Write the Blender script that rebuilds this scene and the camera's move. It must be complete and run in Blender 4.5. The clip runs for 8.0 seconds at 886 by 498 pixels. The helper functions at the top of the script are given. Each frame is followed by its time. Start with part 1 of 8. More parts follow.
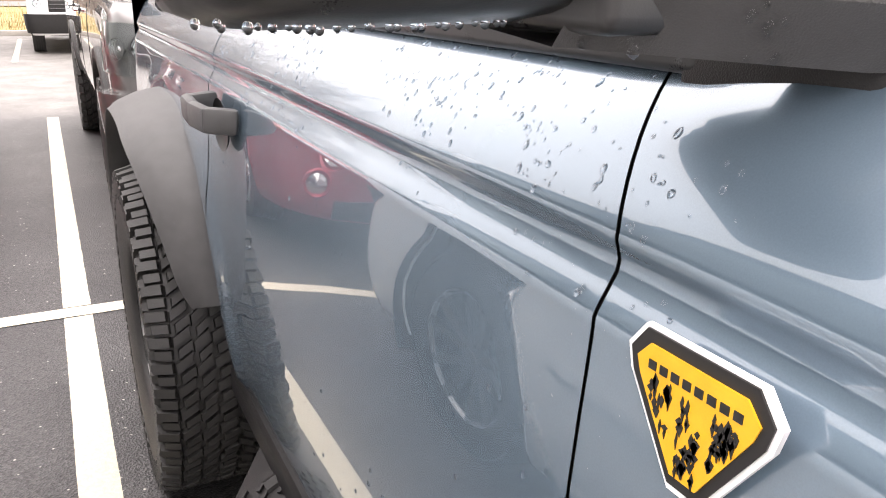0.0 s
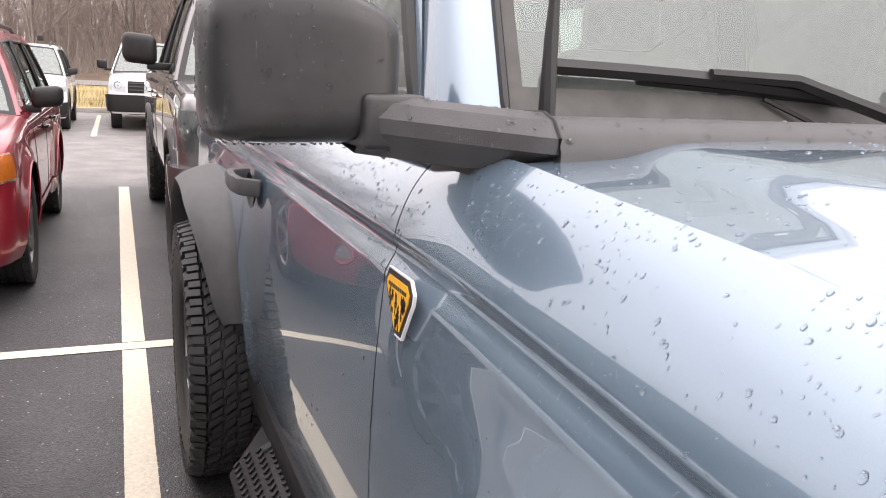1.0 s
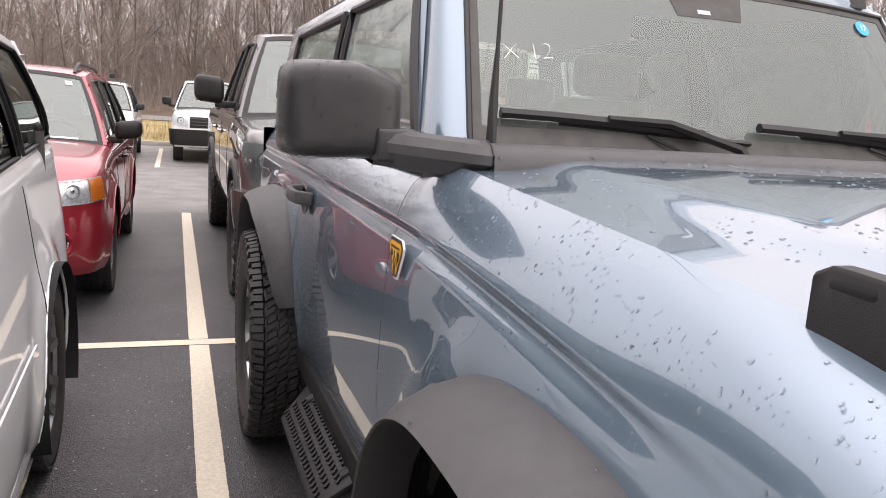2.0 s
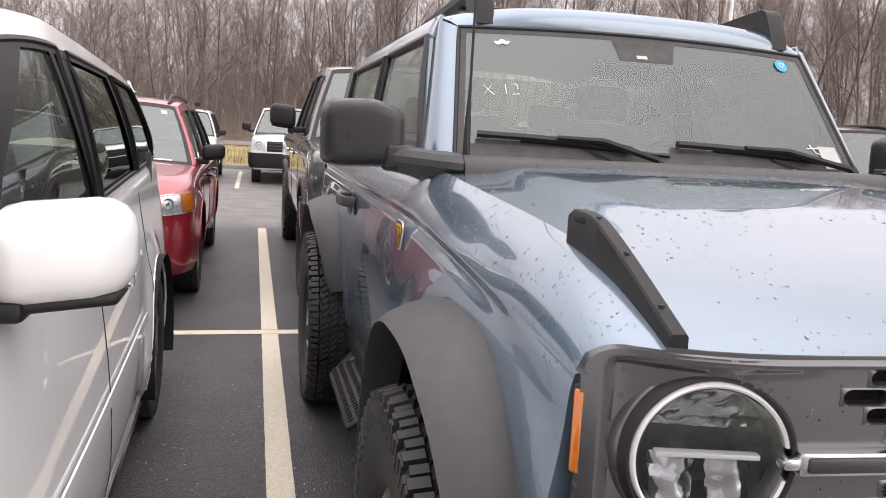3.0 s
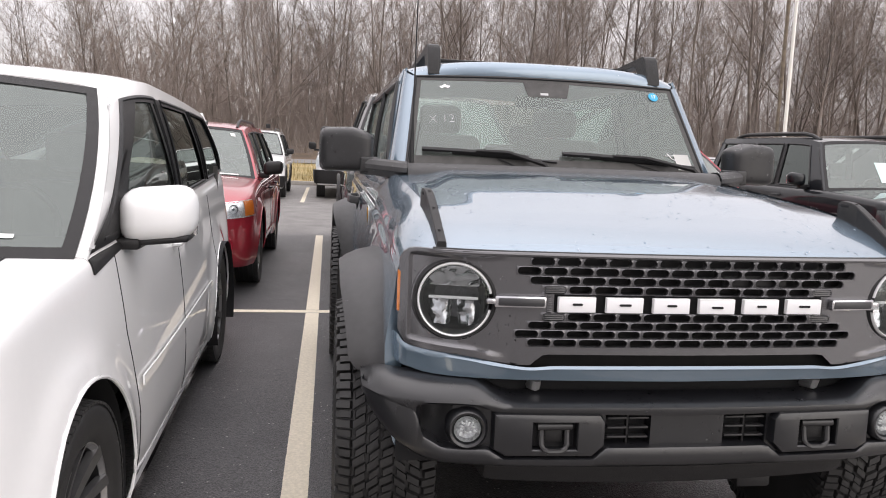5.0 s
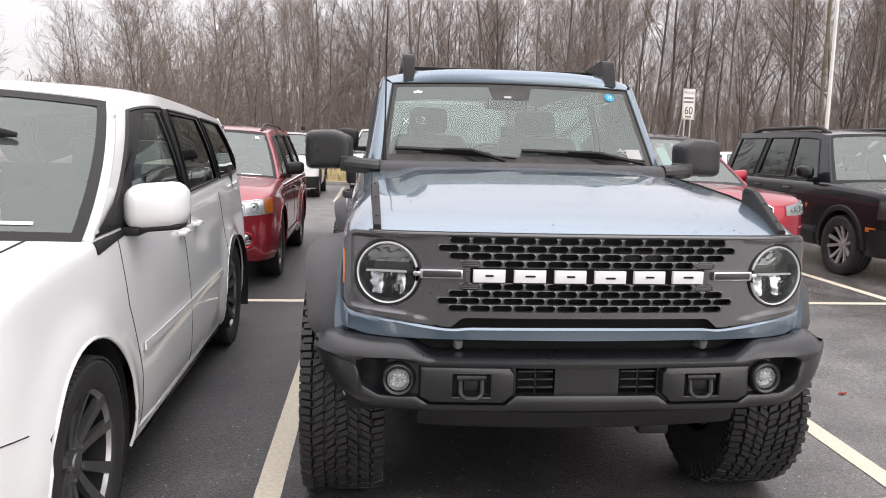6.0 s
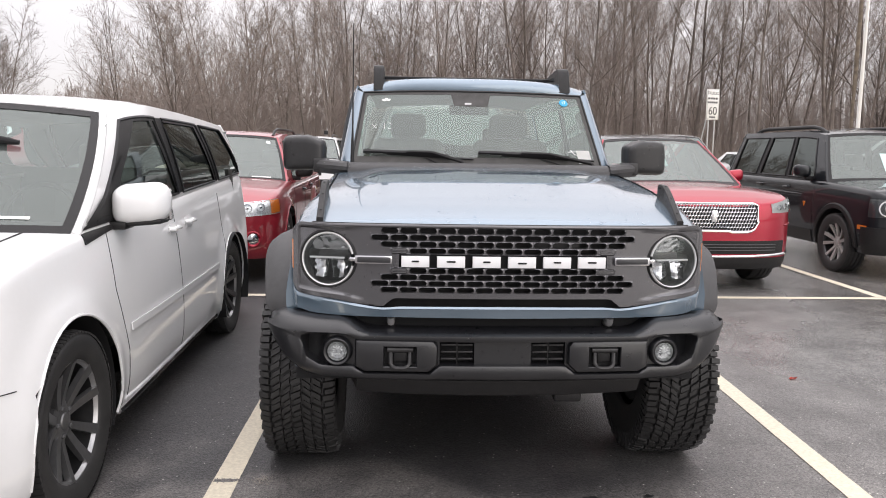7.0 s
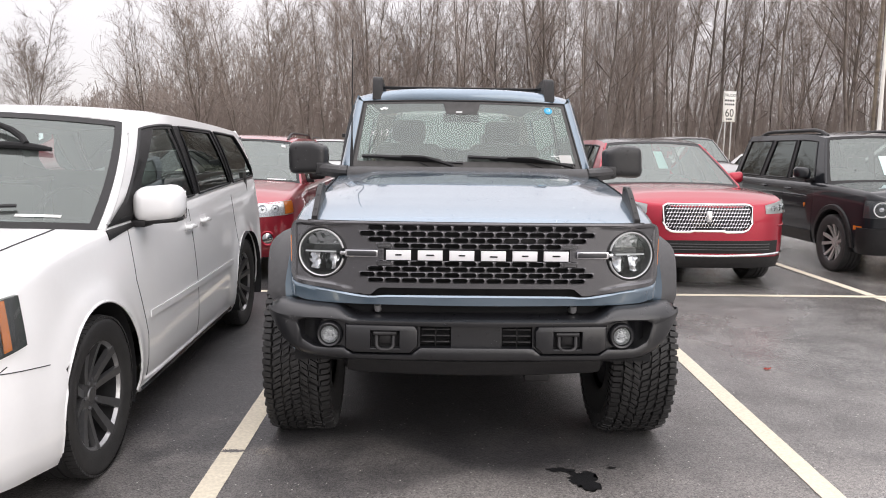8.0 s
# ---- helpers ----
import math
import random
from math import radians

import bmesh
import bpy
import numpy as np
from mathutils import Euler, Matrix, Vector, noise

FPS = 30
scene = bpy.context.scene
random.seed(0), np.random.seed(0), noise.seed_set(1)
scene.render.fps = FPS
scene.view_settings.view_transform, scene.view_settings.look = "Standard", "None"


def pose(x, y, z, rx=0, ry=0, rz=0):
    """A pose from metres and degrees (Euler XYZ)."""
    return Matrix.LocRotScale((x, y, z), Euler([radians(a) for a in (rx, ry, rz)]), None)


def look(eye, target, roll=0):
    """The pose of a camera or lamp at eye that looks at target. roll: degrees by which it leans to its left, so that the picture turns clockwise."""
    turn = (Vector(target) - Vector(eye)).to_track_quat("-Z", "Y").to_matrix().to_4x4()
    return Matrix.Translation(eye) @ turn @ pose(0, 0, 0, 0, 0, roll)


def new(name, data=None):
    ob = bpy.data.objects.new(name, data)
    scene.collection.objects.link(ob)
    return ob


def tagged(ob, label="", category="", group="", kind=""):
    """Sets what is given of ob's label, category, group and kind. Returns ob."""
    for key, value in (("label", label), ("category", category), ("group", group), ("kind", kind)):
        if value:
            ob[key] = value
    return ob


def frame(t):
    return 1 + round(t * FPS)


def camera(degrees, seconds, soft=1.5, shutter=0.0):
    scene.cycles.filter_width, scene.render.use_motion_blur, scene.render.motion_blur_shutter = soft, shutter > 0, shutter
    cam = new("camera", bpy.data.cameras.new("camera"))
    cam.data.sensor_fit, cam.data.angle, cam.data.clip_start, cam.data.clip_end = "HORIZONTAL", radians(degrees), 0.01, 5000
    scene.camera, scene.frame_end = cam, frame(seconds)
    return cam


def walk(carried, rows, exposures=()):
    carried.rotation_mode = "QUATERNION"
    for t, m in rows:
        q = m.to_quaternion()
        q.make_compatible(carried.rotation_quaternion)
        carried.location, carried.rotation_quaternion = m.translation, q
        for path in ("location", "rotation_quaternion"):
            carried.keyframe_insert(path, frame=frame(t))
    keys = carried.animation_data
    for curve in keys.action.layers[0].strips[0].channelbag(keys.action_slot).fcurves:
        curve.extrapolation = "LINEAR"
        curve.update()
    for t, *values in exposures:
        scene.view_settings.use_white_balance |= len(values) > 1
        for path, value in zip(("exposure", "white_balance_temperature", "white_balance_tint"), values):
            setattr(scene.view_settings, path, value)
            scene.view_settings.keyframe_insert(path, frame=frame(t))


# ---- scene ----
cam = camera(59.4, 8.0, soft=1.0)
PATH = [
    (0, (-1.131, 1.056, 1.336), (-0.276, 2.749, 0.701), 0.9),
    (0.5, (-1.186, 0.765, 1.396), (-0.369, 2.514, 0.873), 2.2),
    (1, (-1.18, 0.43, 1.407), (-0.417, 2.228, 0.98), 2.8),
    (1.5, (-1.224, 0.126, 1.404), (-0.508, 1.955, 1.028), 3.7),
    (1.7, (-1.252, 0.011, 1.409), (-0.566, 1.854, 1.047), 3.7),
    (2.8, (-1.334, -0.746, 1.424), (-0.787, 1.156, 1.137), 3.2),
    (3, (-1.282, -0.894, 1.422), (-0.801, 1.026, 1.132), 3.1),
    (3.5, (-1.243, -1.222, 1.435), (-0.813, 0.711, 1.155), 2.7),
    (4, (-1.17, -1.556, 1.434), (-0.783, 0.387, 1.164), 2.7),
    (4.5, (-1.153, -1.878, 1.443), (-0.812, 0.074, 1.178), 2.5),
    (4.7, (-1.127, -1.991, 1.437), (-0.8, -0.034, 1.179), 2.5),
    (5.8, (-0.801, -2.542, 1.436), (-0.586, -0.571, 1.175), 1.4),
    (6, (-0.753, -2.639, 1.445), (-0.562, -0.665, 1.183), 1.4),
    (6.5, (-0.557, -2.845, 1.446), (-0.415, -0.867, 1.183), 1.1),
    (7, (-0.398, -3.067, 1.453), (-0.293, -1.087, 1.196), 0.9),
    (7.5, (-0.327, -3.315, 1.456), (-0.255, -1.333, 1.201), 0.8),
    (8, (-0.237, -3.454, 1.474), (-0.187, -1.471, 1.221), 0.8),
]
EXPOSURES = [(0, 2.27, 6950, 12.5), (0.5, 2.02, 6880, 13.5), (1.0, 1.68, 6750, 14.5), (1.5, 1.45, 6780, 15.5), (3.0, 1.10, 6680, 14), (4.5, 0.96, 6600, 12.5), (6.0, 0.96, 6500, 10.5), (8.0, 0.96, 6500, 11)]
walk(cam, [(t, look(eye, target, roll)) for t, eye, target, roll in PATH], EXPOSURES)

# ---- light: an overcast winter day ----
SUN_UP, SUN_ROUND = radians(22), radians(145)
world = bpy.data.worlds.new("overcast")
scene.world = world
world.use_nodes = True
wn, wl = world.node_tree.nodes, world.node_tree.links
wn.clear()
w_out, w_bg = wn.new("ShaderNodeOutputWorld"), wn.new("ShaderNodeBackground")
w_sky = wn.new("ShaderNodeTexSky")
w_sky.sky_type, w_sky.sun_disc, w_sky.sun_elevation, w_sky.sun_rotation = "NISHITA", False, SUN_UP, SUN_ROUND
w_dim = wn.new("ShaderNodeVectorMath")
w_dim.operation = "SCALE"
w_dim.inputs["Scale"].default_value = 0.06
w_co, w_sep, w_ramp = wn.new("ShaderNodeTexCoord"), wn.new("ShaderNodeSeparateXYZ"), wn.new("ShaderNodeValToRGB")
w_noise, w_mul = wn.new("ShaderNodeTexNoise"), wn.new("ShaderNodeMix")
w_mix = wn.new("ShaderNodeMix")
w_mix.data_type = w_mul.data_type = "RGBA"
w_mul.blend_type = "MULTIPLY"
w_ramp.color_ramp.elements[0].color = (0.50, 0.472, 0.475, 1)
w_ramp.color_ramp.elements[1].color = (1.95, 1.87, 1.89, 1)
w_mid = w_ramp.color_ramp.elements.new(0.30)
w_mid.color = (0.71, 0.675, 0.68, 1)
w_high = w_ramp.color_ramp.elements.new(0.62)
w_high.color = (0.93, 0.885, 0.895, 1)
w_noise.inputs["Scale"].default_value, w_noise.inputs["Detail"].default_value = 1.6, 5
w_cloud = wn.new("ShaderNodeValToRGB")
w_cloud.color_ramp.elements[0].position, w_cloud.color_ramp.elements[0].color = 0.3, (0.86, 0.87, 0.89, 1)
w_cloud.color_ramp.elements[1].position, w_cloud.color_ramp.elements[1].color = 0.7, (1, 1, 1, 1)
w_mix.inputs["Factor"].default_value, w_mul.inputs["Factor"].default_value = 0.9, 1.0
wl.new(w_co.outputs["Generated"], w_sep.inputs[0])
wl.new(w_co.outputs["Generated"], w_noise.inputs["Vector"])
wl.new(w_sep.outputs["Z"], w_ramp.inputs[0])
wl.new(w_noise.outputs[0], w_cloud.inputs[0])
wl.new(w_ramp.outputs[0], w_mul.inputs["A"])
wl.new(w_cloud.outputs[0], w_mul.inputs["B"])
wl.new(w_sky.outputs[0], w_dim.inputs[0])
wl.new(w_dim.outputs[0], w_mix.inputs["A"])
wl.new(w_mul.outputs["Result"], w_mix.inputs["B"])
wl.new(w_mix.outputs["Result"], w_bg.inputs["Color"])
wl.new(w_bg.outputs[0], w_out.inputs[0])
w_bg.inputs["Strength"].default_value = 1.0
sun = new("sun", bpy.data.lights.new("sun", "SUN"))
sun.data.energy, sun.data.angle, sun.data.color = 0.5, radians(55), (1, 0.97, 0.93)
sun.matrix_world = look((0, 0, 30), (-18 * math.sin(SUN_ROUND), -18 * math.cos(SUN_ROUND), 30 - 18 * math.tan(SUN_UP)))

# ---- materials ----
def material(name, base, rough=0.5, metal=0.0, coat=0.0, vary=0.0, scale=8.0, bump=0.0, bump_scale=200.0, spec=0.5, dark=None, emit=None,
             coat_rough=0.0, coat_ior=1.6, per_object=0.0, rough_vary=0.0, see_through=0.0):
    m = bpy.data.materials.new(name)
    m.use_nodes = True
    n, l = m.node_tree.nodes, m.node_tree.links
    b = n["Principled BSDF"]
    b.inputs["Base Color"].default_value = (*base, 1)
    b.inputs["Roughness"].default_value, b.inputs["Metallic"].default_value = rough, metal
    b.inputs["Specular IOR Level"].default_value = spec
    b.inputs["Coat Weight"].default_value, b.inputs["Coat Roughness"].default_value = coat, coat_rough
    b.inputs["Coat IOR"].default_value = coat_ior
    if see_through:
        b.inputs["Transmission Weight"].default_value, b.inputs["IOR"].default_value = 1.0, see_through
    co = n.new("ShaderNodeTexCoord")
    if vary or dark:
        no, no2, add, ramp = n.new("ShaderNodeTexNoise"), n.new("ShaderNodeTexNoise"), n.new("ShaderNodeMath"), n.new("ShaderNodeValToRGB")
        no.inputs["Scale"].default_value, no.inputs["Detail"].default_value = scale, 6
        no2.inputs["Scale"].default_value, no2.inputs["Detail"].default_value = scale * 23, 3
        add.operation = "MULTIPLY_ADD"
        add.inputs[1].default_value = 0.35
        l.new(co.outputs["Object"], no.inputs["Vector"])
        l.new(co.outputs["Object"], no2.inputs["Vector"])
        l.new(no2.outputs[0], add.inputs[0])
        l.new(no.outputs[0], add.inputs[2])
        lo = dark or tuple(c * (1 - vary) for c in base)
        hi = base if dark else tuple(min(1, c * (1 + vary)) for c in base)
        ramp.color_ramp.elements[0].position, ramp.color_ramp.elements[1].position = 0.45, 0.9
        ramp.color_ramp.elements[0].color, ramp.color_ramp.elements[1].color = (*lo, 1), (*hi, 1)
        l.new(add.outputs[0], ramp.inputs[0])
        last = ramp.outputs[0]
        if per_object:
            oi, hs, mr = n.new("ShaderNodeObjectInfo"), n.new("ShaderNodeHueSaturation"), n.new("ShaderNodeMapRange")
            mr.inputs["To Min"].default_value, mr.inputs["To Max"].default_value = 1 - per_object, 1 + per_object
            l.new(oi.outputs["Random"], mr.inputs[0])
            l.new(mr.outputs[0], hs.inputs["Value"])
            l.new(last, hs.inputs["Color"])
            last = hs.outputs[0]
        l.new(last, b.inputs["Base Color"])
        if rough_vary:
            rr = n.new("ShaderNodeMapRange")
            rr.inputs["From Min"].default_value, rr.inputs["From Max"].default_value = 0.4, 0.9
            rr.inputs["To Min"].default_value, rr.inputs["To Max"].default_value = max(0.02, rough - rough_vary), rough + rough_vary
            l.new(add.outputs[0], rr.inputs[0])
            l.new(rr.outputs[0], b.inputs["Roughness"])
    if bump:
        nb, bp = n.new("ShaderNodeTexNoise"), n.new("ShaderNodeBump")
        nb.inputs["Scale"].default_value, nb.inputs["Detail"].default_value = bump_scale, 3
        bp.inputs["Strength"].default_value, bp.inputs["Distance"].default_value = bump, 0.002
        l.new(co.outputs["Object"], nb.inputs["Vector"])
        l.new(nb.outputs[0], bp.inputs["Height"])
        l.new(bp.outputs[0], b.inputs["Normal"])
    if emit:
        b.inputs["Emission Color"].default_value, b.inputs["Emission Strength"].default_value = (*emit[:3], 1), emit[3]
    return m


def glass(name, tint, gloss=1.5, rough=0.0, film=0.0):
    """A pane: tinted see-through with a mirror-like gloss that rises at grazing angles."""
    m = bpy.data.materials.new(name)
    m.use_nodes = True
    n, l = m.node_tree.nodes, m.node_tree.links
    n.clear()
    out, mix, tr, gl, fr = (n.new("ShaderNode" + k) for k in ("OutputMaterial", "MixShader", "BsdfTransparent", "BsdfGlossy", "Fresnel"))
    tr.inputs[0].default_value = (*tint, 1)
    gl.inputs["Roughness"].default_value = rough
    gl.inputs[0].default_value = (0.90, 0.98, 0.94, 1)
    fr.inputs["IOR"].default_value = gloss
    l.new(fr.outputs[0], mix.inputs[0])
    l.new(tr.outputs[0], mix.inputs[1])
    l.new(gl.outputs[0], mix.inputs[2])
    last = mix.outputs[0]
    if film:
        # a thin film of rain, its white also standing in for reflected sky
        df, mx, no, rp, co = (n.new("ShaderNode" + k) for k in ("BsdfDiffuse", "MixShader", "TexNoise", "MapRange", "TexCoord"))
        df.inputs[0].default_value = (0.80, 0.86, 0.83, 1)
        no.inputs["Scale"].default_value, no.inputs["Detail"].default_value = 9, 5
        rp.inputs["From Min"].default_value, rp.inputs["From Max"].default_value = 0.35, 0.65
        rp.inputs["To Min"].default_value, rp.inputs["To Max"].default_value = film * 0.92, film * 1.08
        l.new(co.outputs["Object"], no.inputs["Vector"])
        l.new(no.outputs[0], rp.inputs[0])
        l.new(rp.outputs[0], mx.inputs[0])
        l.new(last, mx.inputs[1])
        l.new(df.outputs[0], mx.inputs[2])
        last = mx.outputs[0]
    l.new(last, out.inputs[0])
    return m


def asphalt_material():
    m = bpy.data.materials.new("asphalt")
    m.use_nodes = True
    n, l = m.node_tree.nodes, m.node_tree.links
    b = n["Principled BSDF"]
    co = n.new("ShaderNodeTexCoord")

    def noise_of(scale, detail=4):
        t = n.new("ShaderNodeTexNoise")
        t.inputs["Scale"].default_value, t.inputs["Detail"].default_value = scale, detail
        l.new(co.outputs["Object"], t.inputs["Vector"])
        return t

    def ramp_of(src, a, ca, b_, cb):
        r = n.new("ShaderNodeValToRGB")
        r.color_ramp.elements[0].position, r.color_ramp.elements[0].color = a, (*ca, 1)
        r.color_ramp.elements[1].position, r.color_ramp.elements[1].color = b_, (*cb, 1)
        l.new(src, r.inputs[0])
        return r

    def mixed(a, b_, fac, kind="MIX"):
        x = n.new("ShaderNodeMix")
        x.data_type, x.blend_type = "RGBA", kind
        for sock, v in (("Factor", fac), ("A", a), ("B", b_)):
            if isinstance(v, (int, float)):
                x.inputs[sock].default_value = v
            else:
                l.new(v, x.inputs[sock])
        return x.outputs["Result"]

    big, mid = noise_of(0.35, 5), noise_of(2.2, 5)
    vor = n.new("ShaderNodeTexVoronoi")
    vor.inputs["Scale"].default_value = 140
    l.new(co.outputs["Object"], vor.inputs["Vector"])
    patch_c = ramp_of(big.outputs[0], 0.35, (0.034, 0.034, 0.036), 0.65, (0.068, 0.067, 0.069))
    stain = ramp_of(mid.outputs[0], 0.35, (0.72, 0.72, 0.73), 0.62, (1, 1, 1))
    stone = ramp_of(vor.outputs["Color"], 0.2, (0.5, 0.5, 0.5), 0.97, (2.6, 2.55, 2.5))
    c1 = mixed(patch_c.outputs[0], stain.outputs[0], 1.0, "MULTIPLY")
    c2 = mixed(c1, stone.outputs[0], 0.85, "MULTIPLY")
    # the drive aisle is older and paler
    sep, ai = n.new("ShaderNodeSeparateXYZ"), n.new("ShaderNodeMapRange")
    l.new(co.outputs["Object"], sep.inputs[0])
    wob = n.new("ShaderNodeMath")
    wob.operation = "MULTIPLY_ADD"
    wob.inputs[1].default_value = 1.2
    l.new(big.outputs[0], wob.inputs[0])
    l.new(sep.outputs["Y"], wob.inputs[2])
    ai.inputs["From Min"].default_value, ai.inputs["From Max"].default_value = 10.6, 11.4
    l.new(wob.outputs[0], ai.inputs[0])
    pale_ground = ramp_of(mid.outputs[0], 0.35, (0.115, 0.111, 0.108), 0.65, (0.190, 0.184, 0.179))
    grit = ramp_of(vor.outputs["Color"], 0.1, (0.45, 0.45, 0.45), 0.97, (1.75, 1.72, 1.68))
    pale_ground = mixed(pale_ground.outputs[0], grit.outputs[0], 0.9, "MULTIPLY")
    c3 = mixed(c2, pale_ground, ai.outputs[0])
    # the empty bay and the aisle before it turn paler too, under a thin film of rain
    def range_of(src, a, b_, lo, hi):
        r = n.new("ShaderNodeMapRange")
        r.interpolation_type = "SMOOTHSTEP"
        for sock, v in (("From Min", a), ("From Max", b_), ("To Min", lo), ("To Max", hi)):
            r.inputs[sock].default_value = v
        l.new(src, r.inputs[0])
        return r.outputs[0]

    def sum_of(a, k, b_, kind="MULTIPLY_ADD"):
        x = n.new("ShaderNodeMath")
        x.operation = kind
        l.new(a, x.inputs[0])
        if k is None:
            l.new(b_, x.inputs[1])
        else:
            x.inputs[1].default_value = k
            l.new(b_, x.inputs[2])
        return x.outputs[0]

    soft = noise_of(0.8, 5)
    drift = sum_of(soft.outputs[0], 2.2, sep.outputs["X"])
    # paler towards +x: the open sky's light and sheen put into the colour
    worn = range_of(drift, 1.2, 2.4, 0.0, 0.9)
    c4 = mixed(c3, pale_ground, worn)
    # grit and dried dirt before the row, wet sky sheen put into their colour
    back = n.new("ShaderNodeMath")
    back.operation = "MULTIPLY"
    back.inputs[1].default_value = -1.0
    l.new(sep.outputs["Y"], back.inputs[0])
    dirt_sheen = ramp_of(soft.outputs[0], 0.35, (0.075, 0.072, 0.071), 0.62, (0.235, 0.222, 0.212))
    dirt_sheen = mixed(dirt_sheen.outputs[0], grit.outputs[0], 0.9, "MULTIPLY")
    c4 = mixed(c4, dirt_sheen, range_of(sum_of(mid.outputs[0], 2.6, back.outputs[0]), 0.7, 1.8, 0.0, 0.85))
    # sparse pale chippings
    chip = n.new("ShaderNodeTexVoronoi")
    chip.inputs["Scale"].default_value = 58
    l.new(co.outputs["Object"], chip.inputs["Vector"])
    near = ramp_of(chip.outputs["Distance"], 0.20, (1, 1, 1), 0.26, (0, 0, 0))
    few = ramp_of(chip.outputs["Color"], 0.84, (0, 0, 0), 0.88, (1, 1, 1))
    both = mixed(near.outputs[0], few.outputs[0], 1.0, "MULTIPLY")
    pale = n.new("ShaderNodeRGB")
    pale.outputs[0].default_value = (0.62, 0.60, 0.56, 1)
    c5 = mixed(c4, pale.outputs[0], both)
    l.new(c5, b.inputs["Base Color"])
    film = range_of(sum_of(big.outputs[0], 2.4, sum_of(sep.outputs["X"], 0.30, soft.outputs[0])), 1.9, 2.75, 0.0, 1.0)
    l.new(range_of(film, 0.0, 1.0, 0.42, 0.16), b.inputs["Roughness"])
    l.new(range_of(film, 0.0, 1.0, 0.5, 0.9), b.inputs["Specular IOR Level"])
    bp = n.new("ShaderNodeBump")
    bp.inputs["Distance"].default_value = 0.004
    l.new(range_of(film, 0.0, 1.0, 0.75, 0.22), bp.inputs["Strength"])
    rough_h = sum_of(noise_of(260, 2).outputs[0], 0.5, vor.outputs["Distance"])
    l.new(rough_h, bp.inputs["Height"])
    l.new(bp.outputs[0], b.inputs["Normal"])
    return m


